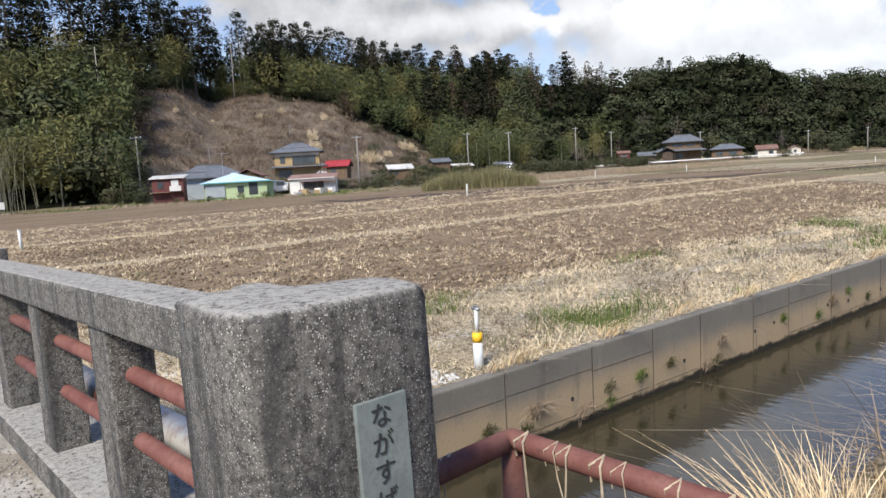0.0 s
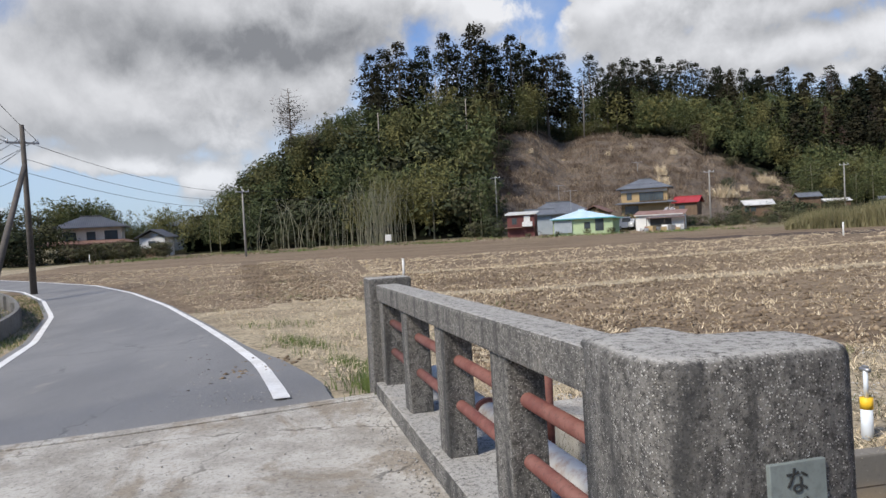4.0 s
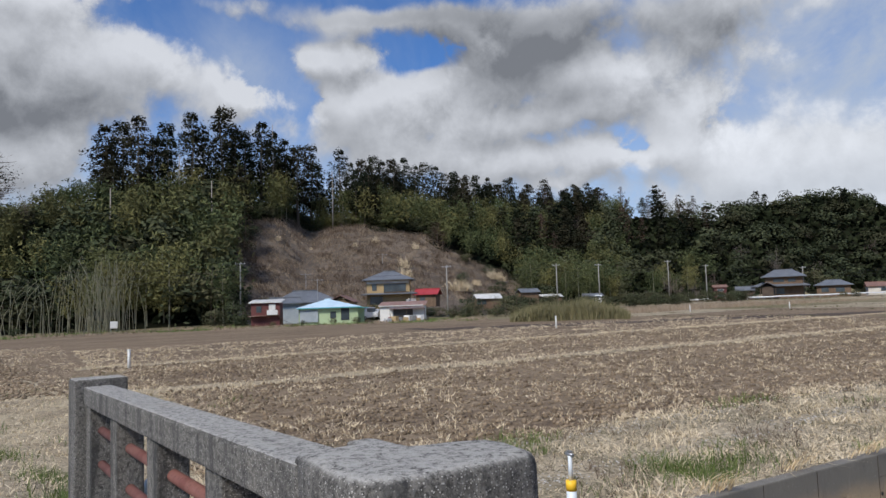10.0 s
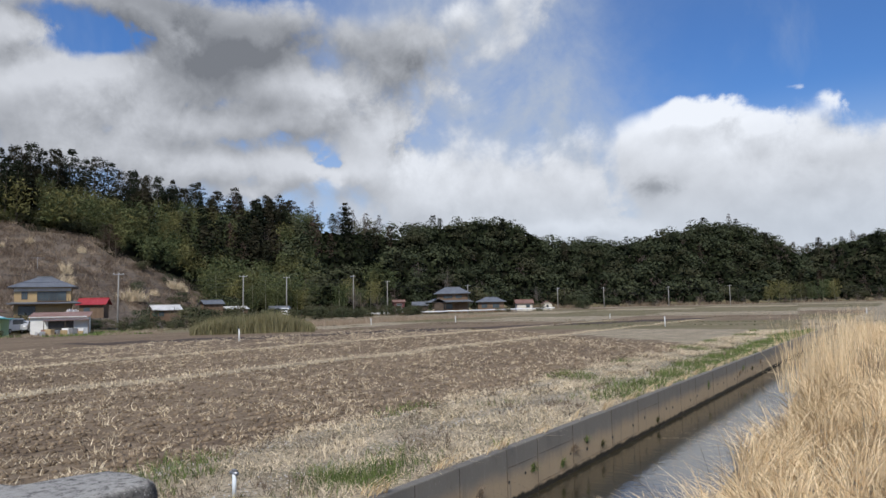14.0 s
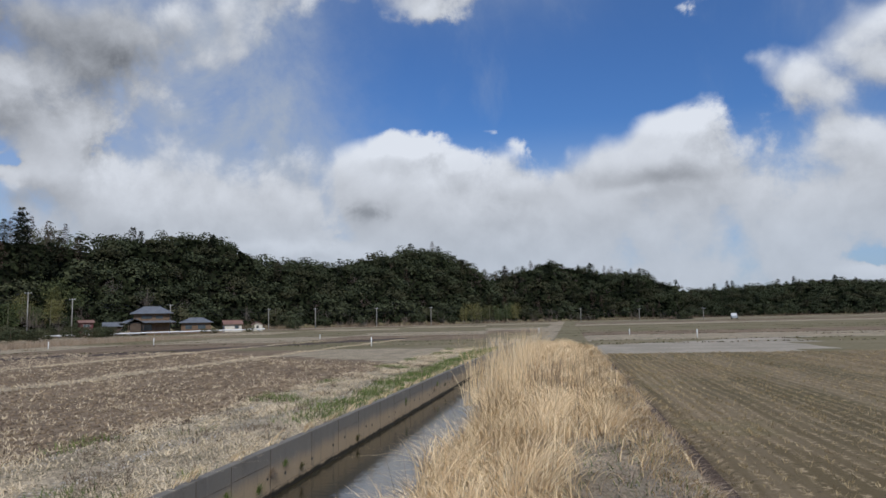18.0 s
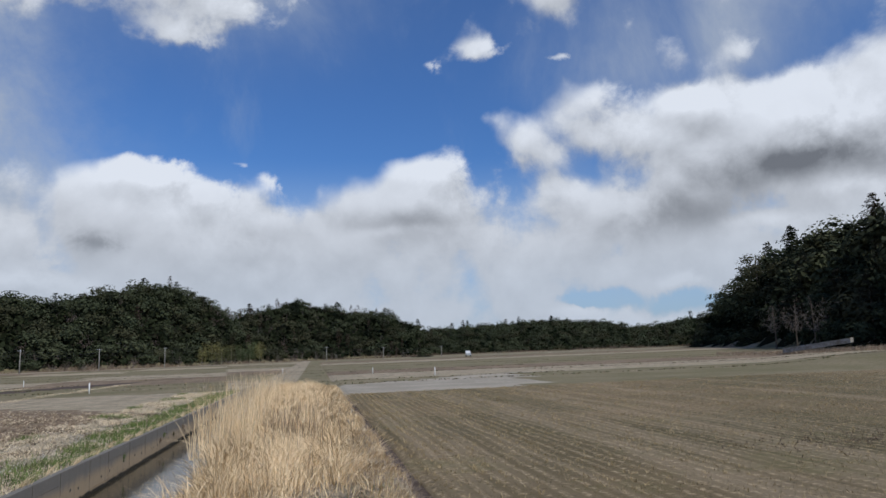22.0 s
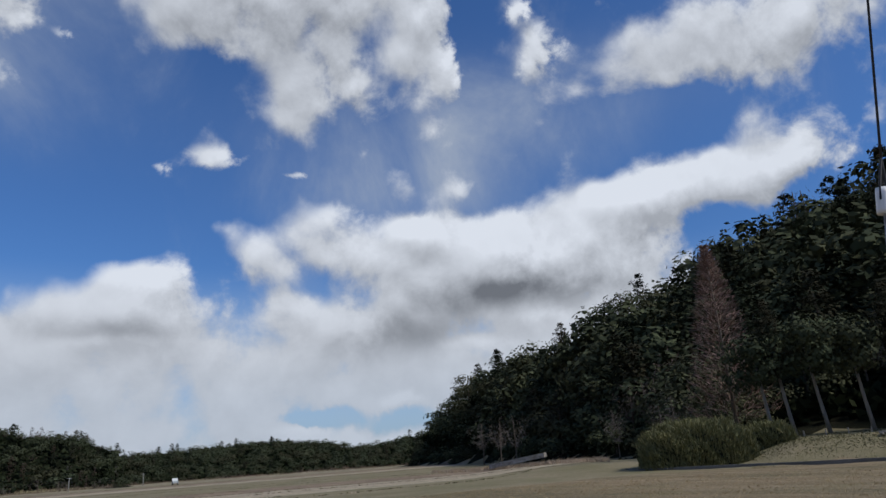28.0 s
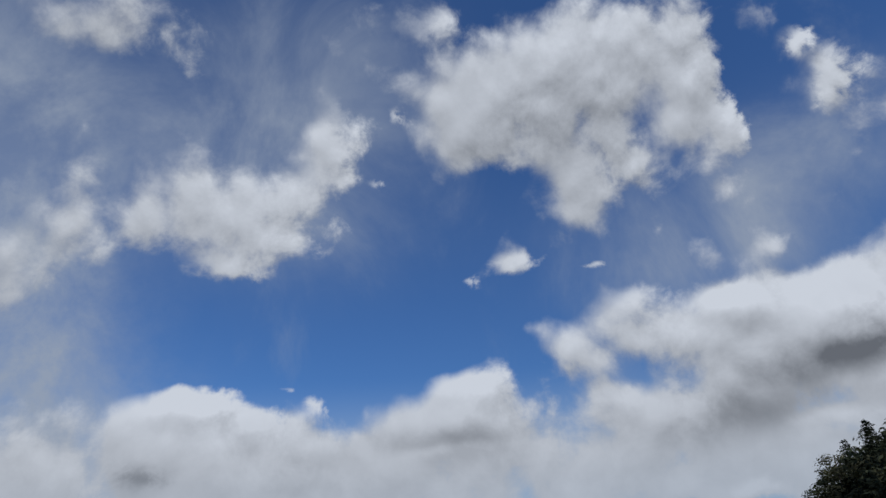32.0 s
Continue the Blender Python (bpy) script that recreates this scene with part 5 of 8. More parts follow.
h = RNG.uniform(0.30, 0.62, len(x)) * (0.65 + 0.7 * h2) * (0.42 + 0.58 * ease(1.0, -0.9, x)) * (0.8 + 0.25 * ease(5, 14, y))
lean = RNG.normal(0, 0.35, (len(x), 2)) + 1.3 * np.stack([x - cx, y - cy], 1) + np.stack([-0.55 * ease(-1.0, -2.2, x) + 0.45 * ease(0.1, 1.1, x) + 1.5 * (h1 - 0.5), -0.45 + 1.3 * (h2 - 0.5)], 1)
grass("dry_bank_grass", x, y, h, lean, RNG.uniform(0.005, 0.012, len(x)) * (1 + y / 20), M["straw_blade"], "thick tan dry grass arching over the canal bank", seg=4, z=land(np.maximum(x, -1.98), y))
# matted dead thatch below the standing blades
x, y = ground_points(22000, -2.2, 1.35, 2.4, 40, 1.8)
grass("grass_thatch", x, y, RNG.uniform(0.05, 0.2, len(x)), RNG.normal(0, 2.2, (len(x), 2)), RNG.uniform(0.006, 0.014, len(x)) * (1 + y / 20), M["dull_reed"], "matted grey-brown thatch under the dry grass", seg=2, z=land(np.maximum(x, -1.98), y))
# bare dark stems leaning out over the water
x, y = RNG.uniform(-2.15, -1.85, 46), RNG.uniform(3.0, 12.0, 46)
grass("leaning_stems", x, y, RNG.uniform(0.5, 1.1, len(x)), np.stack([RNG.uniform(-0.9, -0.2, len(x)), RNG.normal(0, 0.5, len(x))], 1), np.full(len(x), 0.007), M["dead_stalk"], "thin dark weed stems leaning over the water", seg=4, z=land(np.maximum(x, -1.98), y))
# reeds that stand up along the water
x, y = ground_points(1300, -2.6, -1.5, 15, 36, 1.4)
grass("tall_reeds", x, y, RNG.uniform(0.8, 1.7, len(x)), RNG.normal(0, 0.18, (len(x), 2)), RNG.uniform(0.008, 0.016, len(x)), M["straw_blade"], "tall dry reed stalks standing along the canal", z=land(np.maximum(x, -1.98), y))
x, y = RNG.normal(-0.8, 0.6, 380), RNG.normal(18.5, 2.6, 380)
grass("brown_weed_stalks", x, y, RNG.uniform(0.5, 0.95, len(x)), RNG.normal(0, 0.12, (len(x), 2)), RNG.uniform(0.008, 0.016, len(x)), M["dead_stalk"], "reddish brown dead weed stalks on the bank")
x, y = ground_points(700, -0.6, 1.0, 4.2, 11)
grass("path_weeds", x, y, RNG.uniform(0.05, 0.16, len(x)), RNG.normal(0, 0.5, (len(x), 2)), RNG.uniform(0.008, 0.016, len(x)), M["green_blade"], "small green weeds on the trodden bank path")

# verge on the far bank: short straw and green patches
x, y = ground_points(62000, -10.6, -6.15, 1.2, 60, 1.7)
track = np.maximum(np.exp(-((x + 8.0 + 0.25 * ripple(x, y, 0.3)) / 0.32) ** 2), 0.6 * np.exp(-((x + 9.6 + 0.25 * ripple(x, y, 0.3, 2)) / 0.35) ** 2))
keep = RNG.uniform(size=len(x)) > track * 0.9
x, y = x[keep], y[keep]
lush = np.clip(0.8 * patch(x, y, 0.75, 1.7, 0.5, 1.1) + ease(15, 21, y) * ease(-8.4, -7.3, x + 0.3 * ripple(x, y, 0.5)) * 1.1 + 1.2 * np.exp(-((x + 7.0) / 0.55) ** 2 - ((y - 7.6) / 1.0) ** 2), 0, 1)
green = RNG.uniform(size=len(x)) < lush * (0.35 + 0.6 * patch(x, y, 1.5, 2.0, -0.5, 0.7))
g = green
grass("verge_straw", x[~g], y[~g], RNG.uniform(0.04, 0.17, (~g).sum()) * np.clip(0.9 + 0.5 * ripple(x[~g], y[~g], 1.1, 6), 0.4, 1.6), RNG.normal(0, 1.4, ((~g).sum(), 2)), RNG.uniform(0.008, 0.018, (~g).sum()) * (1 + y[~g] / 18), M["pale_straw"], "short trampled straw on the canal verge", seg=2)
grass("verge_green", x[g], y[g], RNG.uniform(0.08, 0.26, g.sum()), RNG.normal(0, 0.45, (g.sum(), 2)), RNG.uniform(0.008, 0.015, g.sum()) * (1 + y[g] / 18), M["green_blade"], "fresh green grass patches along the canal wall", seg=2)
# straw hanging over the wall's edge
x, y = ground_points(7000, -6.28, -6.05, 2.0, 40, 1.6)
clump = patch(x, y, 2.3, 0.4, 0.1, 0.9)
keep = RNG.uniform(size=len(x)) < clump
x, y = x[keep], y[keep]
grass("overhanging_straw", x, y, RNG.uniform(0.2, 0.45, len(x)), np.stack([RNG.uniform(0.7, 1.5, len(x)), RNG.normal(0, 0.5, len(x))], 1), RNG.uniform(0.007, 0.013, len(x)), M["straw_blade"], "dry straw tufts hanging over the canal wall", z=np.full(len(x), -0.76))
# roadside slope left of the bridge's far end
x, y = ground_points(46000, -34, -6.7, -9, 5.2)
x = -6.7 - 27.3 * ((-6.7 - x) / 27.3) ** 1.8
yc, hw = np.interp(x, ROAD_X, ROAD_Y), np.interp(x, ROAD_X, ROAD_W)
keep = (y > yc + hw + 0.75 + 0.2 * ripple(x, y, 1.0)) & (RNG.uniform(size=len(x)) < (0.95 - 0.5 * ease(-20, -32, x)) * ease(5.4, 2.6, y + 0.5 * ripple(x, y, 0.6)))
x, y = x[keep], y[keep]
g = RNG.uniform(size=len(x)) < np.clip(patch(x, y, 0.8, 2.2, 0.5, 1.2) * 0.7 + np.exp(-((x + 7.6) / 0.9) ** 2 - ((y - 0.5) / 0.45) ** 2) * 1.2, 0, 1)
grass("slope_straw", x[~g], y[~g], RNG.uniform(0.04, 0.14, (~g).sum()), RNG.normal(0, 1.6, ((~g).sum(), 2)), RNG.uniform(0.009, 0.02, (~g).sum()), M["pale_straw"], "trampled straw on the bank beside the lane", seg=2)
grass("slope_green", x[g], y[g], RNG.uniform(0.08, 0.26, g.sum()), RNG.normal(0, 0.35, (g.sum(), 2)), RNG.uniform(0.01, 0.018, g.sum()), M["green_blade"], "green grass tufts beside the bridge end", seg=2)
x = RNG.uniform(-38, -7, 11000)
y = np.interp(x, ROAD_X, ROAD_Y) - np.interp(x, ROAD_X, ROAD_W) - 0.32 - RNG.uniform(0, 1.9, len(x))
g = RNG.uniform(size=len(x)) < 0.35 + 0.5 * patch(x, y, 0.8, 1.0, -0.4, 0.6)
grass("roadside_green", x[g], y[g], RNG.uniform(0.06, 0.2, g.sum()), RNG.normal(0, 0.4, (g.sum(), 2)), RNG.uniform(0.01, 0.018, g.sum()), M["green_blade"], "green grass strip between lane and flume", seg=2)
grass("roadside_straw", x[~g], y[~g], RNG.uniform(0.05, 0.15, (~g).sum()), RNG.normal(0, 0.8, ((~g).sum(), 2)), RNG.uniform(0.01, 0.018, (~g).sum()), M["straw_blade"], "dry grass strip between lane and flume", seg=2)


def lumps(name, x, y, size, mat, label, category, z=None, flat=0.6):
    """Small irregular stones or clods, joined."""
    n = len(x)
    ico = np.array([(0, 0, 1), (0.9, 0, 0.2), (0.2, 0.9, 0.1), (-0.8, 0.4, 0.25), (-0.4, -0.85, 0.15), (0.5, -0.7, 0.3), (0, 0, -0.6)])
    tri = np.array([(0, 1, 2), (0, 2, 3), (0, 3, 4), (0, 4, 5), (0, 5, 1), (6, 2, 1), (6, 3, 2), (6, 4, 3), (6, 5, 4), (6, 1, 5)])
    a = RNG.uniform(0, 2 * math.pi, n)
    v = ico[None] * RNG.uniform(0.6, 1.3, (n, 7, 3)) * size[:, None, None] * (1, 1, flat)
    c, s = np.cos(a)[:, None], np.sin(a)[:, None]
    v = np.stack([v[..., 0] * c - v[..., 1] * s, v[..., 0] * s + v[..., 1] * c, v[..., 2]], -1)
    z = land(x, y) if z is None else z
    v += np.stack([x, y, z], 1)[:, None]
    f = (np.arange(n)[:, None, None] * 7 + tri).reshape(-1, 3)
    put(name, mesh_np(name, v.reshape(-1, 3), f, mat), label=label, category=category, kind="stuff")


def tufts(name, x, y, per, h0, h1, spread, width, mat, label, lean=0.9):
    """Cut stubble: small fans of blades, each fan about one point."""
    x, y, width = np.repeat(x, per), np.repeat(y, per), np.repeat(width, per)
    n = len(x)
    a = RNG.uniform(0, 2 * math.pi, n)
    q = RNG.uniform(0.2, 1.0, n)
    d = np.stack([np.cos(a), np.sin(a)], 1) * q[:, None]
    grass(name, x + d[:, 0] * spread, y + d[:, 1] * spread, RNG.uniform(h0, h1, n), d * lean + RNG.normal(0, 0.3, (n, 2)), width, mat, label, seg=1)


# clods and old stubble on the ploughed field
x, y = ground_points(22000, -36, -10.2, 2.0, 62, 1.5)
x = -10.2 - 25.8 * ((-10.2 - x) / 25.8) ** 1.35
row = np.round(x / 0.5) * 0.5 + RNG.normal(0, 0.12, len(x))
keep = (np.abs(row + 23.3) > 0.8) & (np.abs(row + 35.2) > 0.8) & (RNG.uniform(size=len(row)) < ease(2.2, 5.5, y + 1.2 * ripple(row, y, 0.5)) + 0.25) & (y < 38 - 0.9 * (row + 10)) & (row < -10.2 - 0.4 * ripple(row, y, 0.6))
lumps("soil_clods", row[keep], y[keep], RNG.uniform(0.025, 0.095, keep.sum()), M["clod"], "brown clods turned up by the plough", "soil", flat=0.8)
x, y = ground_points(15000, -52, -10.2, 2.0, 62, 1.35)
x = -10.2 - 41.8 * ((-10.2 - x) / 41.8) ** 1.35
row = np.round(x / 0.5) * 0.5 + RNG.normal(0, 0.13, len(x))
keep = (y < 39 - 0.9 * (row + 10)) & (np.abs(row + 23.3) > 0.6) & (RNG.uniform(size=len(row)) < 0.35 + 0.65 * patch(row, y, 0.7, 3.0, -0.4, 0.9))
tufts("field_straw_stubs", row[keep], y[keep], 8, 0.05, 0.17, 0.07, RNG.uniform(0.012, 0.024, keep.sum()) * (1 + np.abs(row[keep]) / 50), M["pale_straw"], "uprooted rice stubble on the ploughed soil", 1.3)
# stubble rows on the near paddy
x, y = ground_points(34000, 1.9, 48, 1.0, 46, 1.15)
x = 1.9 + 46 * ((x - 1.9) / 46) ** 1.35
row = np.round((x + 0.03 * y) / 0.32) * 0.32 - 0.03 * y + RNG.normal(0, 0.05, len(x))
pale = 0.5 + 0.5 * np.sin(row * 3.3 + 1.0) * np.sin(row * 0.9 + 0.06 * y)
keep = (RNG.uniform(size=len(x)) < 0.22 + 0.9 * pale * ease(5, 16, np.hypot(row, y))) & (np.hypot(row, y) < 58)
tufts("paddy_stubble", row[keep], y[keep], 4, 0.04, 0.11, 0.03, RNG.uniform(0.008, 0.016, keep.sum()) * (1 + y[keep] / 30), M["stubble_blade"], "rows of cut rice stubble in the paddy", 0.7)
x, y = ground_points(16000, 1.9, 26, 2.0, 26, 1.3)
keep = RNG.uniform(size=len(x)) < 0.35 + 0.65 * patch(x, y, 0.5, 5.0, -0.2, 0.8)
tufts("paddy_moss_grass", x[keep], y[keep], 2, 0.02, 0.06, 0.03, RNG.uniform(0.010, 0.022, keep.sum()), M["dull_blade"], "short olive grass growing between the stubble", 0.9)
tufts("dark_weeds", RNG.normal(12.4, 1.5, 260), RNG.normal(15.2, 0.9, 260), 4, 0.04, 0.12, 0.06, np.full(260, 0.022), M["dead_stalk"], "dark dead weeds in a patch of the paddy")
# straw left on the strip field between the lane and the path
x, y = ground_points(9000, -62, -14, -22, 1.5)
x = -14 - 48 * ((-14 - x) / 48) ** 1.3
keep = (y > np.interp(x, ROAD_X, ROAD_Y) + np.interp(x, ROAD_X, ROAD_W) + 0.9) & (np.abs(y + 2.05 + 0.13 * (-x - 24)) > 0.7)
tufts("strip_field_straw", x[keep], y[keep], 6, 0.03, 0.11, 0.10, RNG.uniform(0.014, 0.028, keep.sum()) * (1 + np.abs(x[keep]) / 50), M["pale_straw"], "loose straw on the strip field by the lane", 1.6)
# dead weeds among the straw of the canal verge
x, y = ground_points(2600, -10.2, -6.2, 2.5, 40, 1.5)
keep = RNG.uniform(size=len(x)) < patch(x, y, 1.3, 4.0, 0.0, 0.9)
tufts("verge_dead_weeds", x[keep], y[keep], 7, 0.06, 0.24, 0.07, RNG.uniform(0.006, 0.011, keep.sum()) * (1 + y[keep] / 20), M["dead_stalk"], "brown dead weeds in the verge", 0.8)
tufts("verge_dull_grass", *ground_points(2600, -10.4, -6.2, 2.5, 46, 1.5), 6, 0.03, 0.11, 0.08, np.full(2600, 0.012), M["dull_blade"], "dull olive grass among the straw", 1.0)
# grit on the deck and the lane
x = np.concatenate([RNG.uniform(-6.5, -3, 420), RNG.uniform(-9.5, -6.8, 420), RNG.uniform(-6.6, -2.5, 300)])
along = 0.32 + (x + 6.62) * math.tan(radians(RAIL_TURN))
y = np.where(np.arange(len(x)) < 420, along - np.abs(RNG.normal(0, 0.10, len(x))) - 0.04, np.where(np.arange(len(x)) < 840, np.interp(x, ROAD_X, ROAD_Y) + 1.55 + RNG.normal(0, 0.35, len(x)), RNG.uniform(-3.5, 0.3, len(x))))
z = np.where(x > -6.6, (x + 6.62) * 0.028, np.interp(x, ROAD_X, ROAD_Z))
lumps("bank_gravel", *ground_points(1500, -0.6, 1.0, 3.0, 11), RNG.uniform(0.006, 0.02, 1500), M["pebble"], "grey gravel on the trodden bank path", "gravel")
lumps("loose_grit", x, y, RNG.uniform(0.004, 0.012, len(x)), M["pebble"], "loose grit and pebbles on deck and lane", "gravel", z=z + 0.002)
x, y = ground_points(60, -10.6, -8.6, -1.35, -0.5)
lumps("mud_clods", x, y, RNG.uniform(0.015, 0.05, len(x)), M["clod"], "dried mud clods dropped on the lane", "soil", z=np.interp(x, ROAD_X, ROAD_Z) + 0.003)
# weeds growing from the canal wall
for i, (wy, wz, n, green_w) in enumerate(((4.69, -1.39, 90, True), (5.39, -1.36, 120, False), (5.21, -1.52, 70, True), (7.29, -1.37, 90, True), (7.94, -1.35, 80, True), (9.21, -1.32, 80, False), (9.06, -1.55, 60, True), (6.2, -1.57, 50, False), (6.68, -1.38, 50, True), (6.68, -1.57, 50, True),
                                       (8.82, -1.6, 60, False), (11.02, -1.28, 80, True), (12.81, -1.28, 120, False), (12.25, -1.45, 80, True), (14.3, -1.43, 70, True), (13.43, -1.21, 60, True), (18.2, -1.5, 120, True), (23.8, -1.2, 90, True), (28.9, -1.3, 130, False), (29.6, -1.15, 90, True), (31.5, -1.3, 120, True), (33.5, -1.2, 100, False))):
    dark_w = i % 2 == 0
    p = np.stack([np.full(n, -6.0), wy + RNG.normal(0, 0.045, n), np.full(n, wz) + RNG.normal(0, 0.04, n)], 1)
    v, f = blades(p, RNG.uniform(0.05, 0.16, n) * (1.0 if green_w else 1.7), np.stack([RNG.uniform(0.3, 1.2, n), RNG.normal(0, 0.9, n)], 1), np.full(n, 0.010), 3, 2.2)
    put("wall_weed", mesh_np("wall_weed", v, f, (M["dull_blade"] if dark_w else M["green_blade"]) if green_w else M["dull_reed"]), canal_left, label="green weed tuft rooted in the wall" if green_w else "dry weed tuft rooted in the wall")
# pale gravel beside the bridge's far end
x, y = ground_points(5200, -9.2, -6.25, 1.5, 4.6)
keep = RNG.uniform(size=len(x)) < patch(x, y, 1.0, 0.8, -0.6, 0.5)
x, y = x[keep], y[keep]
lumps("bank_gravel", x, y, RNG.uniform(0.012, 0.05, len(x)), M["pale_stone"], "pale gravel spread on the bank by the bridge", "gravel")
# turned mounds and a dark strip between lane and field
s_ = RNG.uniform(0, 1, 2800)
w_ = RNG.normal(0, 1.5, 2800)
x, y = -56 + 32 * s_, -4.46 + 4.16 * s_ + w_ * 0.5
lumps("mound_clods", x, y, RNG.uniform(0.04, 0.12, len(x)), M["clod"], "pale turned mounds along the field path", "soil")
s_ = RNG.uniform(0, 1, 1500)
x, y = -56 + 31 * s_, -6.2 + 4.05 * s_ + RNG.normal(0, 0.5, 1500)
lumps("dark_strip", x, y, RNG.uniform(0.03, 0.08, len(x)), M["clod"], "dark purple-brown strip of soil beside the path", "soil")
# clods of mud dropped at the lane's edge
x, y = RNG.normal(-10.4, 0.9, 60), RNG.normal(0, 0.2, 60)
y = np.interp(x, ROAD_X, ROAD_Y) + np.interp(x, ROAD_X, ROAD_W) - 0.35 + y
lumps("lane_mud", x, y, RNG.uniform(0.010, 0.035, len(x)), M["dark_soil"], "small clods of mud dropped on the lane", "mud", z=np.interp(x, ROAD_X, ROAD_Z), flat=0.4)
# straw along the low ridges between the fields
for bx, n in ((-23.3, 4000), (-35.2, 4000)):
    x, y = bx + RNG.normal(0, 0.4, n), RNG.uniform(1, 95, n)
    grass("ridge_straw", x, y, RNG.uniform(0.06, 0.2, n), RNG.normal(0, 0.9, (n, 2)), RNG.uniform(0.02, 0.05, n), M["pale_straw"], "dry straw on the low ridge between two fields", seg=2)
# grassy ridges between the far paddies
x, y = [], []
for i, (y0, slope) in enumerate(((63, 0.02), (72, -0.03), (84, 0.04), (95, -0.02), (112, 0.03), (130, 0.0), (150, -0.03), (176, 0.02), (205, 0.0), (240, 0.02))):
    n = 2600
    xs = RNG.uniform(-130, 110, n)
    gap = np.sin(xs * 0.07 + i * 1.9) > -0.55
    x.append(xs[gap])
    y.append((y0 + slope * xs + RNG.normal(0, 0.35, n))[gap])
x, y = np.concatenate(x), np.concatenate(y)
g = RNG.uniform(size=len(x)) < 0.6
grass("ridge_grass", x[g], y[g], RNG.uniform(0.08, 0.22, g.sum()), RNG.normal(0, 0.9, (g.sum(), 2)), RNG.uniform(0.10, 0.22, g.sum()), M["dull_blade"], "dull olive grass on the ridges between paddies", seg=2)
grass("ridge_dry_grass", x[~g], y[~g], RNG.uniform(0.08, 0.2, (~g).sum()), RNG.normal(0, 0.9, ((~g).sum(), 2)), RNG.uniform(0.10, 0.22, (~g).sum()), M["dull_reed"], "dry grass on the ridges between paddies", seg=2)
# fresh tufts at the bridge end and pale grit in the wheel tracks
for tx, ty, n, spread in ((-7.55, 0.62, 1500, 0.42), (-8.9, 0.9, 500, 0.35), (-10.4, 0.3, 400, 0.4), (-13.5, -0.6, 500, 0.6), (-7.1, 7.4, 900, 0.4)):
    x, y = tx + RNG.normal(0, spread, n), ty + RNG.normal(0, spread * 0.6, n)
    keep = (x < -6.25) & (y > np.interp(x, ROAD_X, ROAD_Y) + np.interp(x, ROAD_X, ROAD_W) + 0.4)
    x, y = x[keep], y[keep]
    grass("green_tuft", x, y, RNG.uniform(0.08, 0.24, len(x)), RNG.normal(0, 0.4, (len(x), 2)), RNG.uniform(0.006, 0.013, len(x)), M["green_blade"], "bright green grass tuft growing through dry straw")
x, y = ground_points(4200, -10.2, -7.7, 2.0, 34, 1.5)
side = np.where(RNG.uniform(size=len(x)) < 0.5, -8.0, -9.9)
x = side + RNG.normal(0, 0.22, len(x)) - 0.25 * ripple(side, y, 0.3)
lumps("track_grit", x, y, RNG.uniform(0.008, 0.024, len(x)), M["pale_stone"], "pale grit in the wheel tracks along the canal", "gravel")

# ---------------------------------------------------------------- houses
def tiled(c1, c2):
    def build(k, pos):
        wave = k.n("ShaderNodeTexWave")
        wave.bands_direction = "X"
        k.put(wave.inputs["Vector"], pos)
        wave.inputs["Scale"].default_value = 1.1
        wave.inputs["Distortion"].default_value = 0.4
        n = k.noise(pos, 0.8, 6.0, 0.6).outputs[0]
        f = k.noise(pos, 9.0, 4.0).outputs[0]
        c = k.mix(k.ramp(n, 0.35, 0.65), rgb(*c1), rgb(*c2))
        c = k.mix(k.math("MULTIPLY", k.ramp(f, 0.5, 0.75), 0.35), c, rgb(*[v * 0.55 for v in c1]))
        return c, wave.outputs["Fac"]
    return build


M["tile_grey"] = material("grey_roof_tiles", tiled((0.11, 0.12, 0.135), (0.15, 0.16, 0.175)), 0.5, 0.03)
M["tile_dark"] = material("dark_roof_tiles", tiled((0.06, 0.063, 0.07), (0.085, 0.088, 0.095)), 0.5, 0.03)
M["roof_blue"] = material("pale_blue_roof", mottled((0.52, 0.66, 0.74), (0.44, 0.58, 0.68), 0.5, 5.0, (0.36, 0.46, 0.52), 0.4), 0.45)
M["roof_teal"] = material("teal_eave", plain((0.10, 0.35, 0.38), 0.15), 0.5)
M["roof_brown"] = material("brown_metal_roof", mottled((0.17, 0.095, 0.075), (0.22, 0.13, 0.10), 0.6, 6.0, (0.11, 0.07, 0.055), 0.5), 0.6)
M["roof_red"] = material("red_metal_roof", tiled((0.30, 0.035, 0.04), (0.38, 0.055, 0.06)), 0.45, 0.03)
M["roof_white"] = material("pale_metal_roof", mottled((0.62, 0.62, 0.60), (0.50, 0.50, 0.48), 0.6, 5.0, (0.30, 0.26, 0.22), 0.5), 0.5)
M["roof_rust"] = material("rusty_tin_roof", mottled((0.22, 0.125, 0.10), (0.30, 0.20, 0.17), 0.7, 5.0, (0.13, 0.075, 0.055), 0.5), 0.7)
M["green_wall"] = material("lime_green_wall", mottled((0.44, 0.54, 0.32), (0.40, 0.50, 0.29), 0.5, 6.0, (0.33, 0.42, 0.25), 0.3), 0.8)
M["tan_wall"] = material("tan_wall", mottled((0.42, 0.31, 0.16), (0.36, 0.26, 0.14), 0.5, 6.0, (0.25, 0.18, 0.10), 0.4), 0.85)
M["cream_wall"] = material("cream_wall", mottled((0.62, 0.58, 0.50), (0.54, 0.50, 0.43), 0.5, 6.0, (0.40, 0.36, 0.30), 0.4), 0.85)
M["white_wall"] = material("white_wall", mottled((0.72, 0.71, 0.68), (0.62, 0.61, 0.58), 0.5, 6.0, (0.45, 0.43, 0.40), 0.35), 0.85)
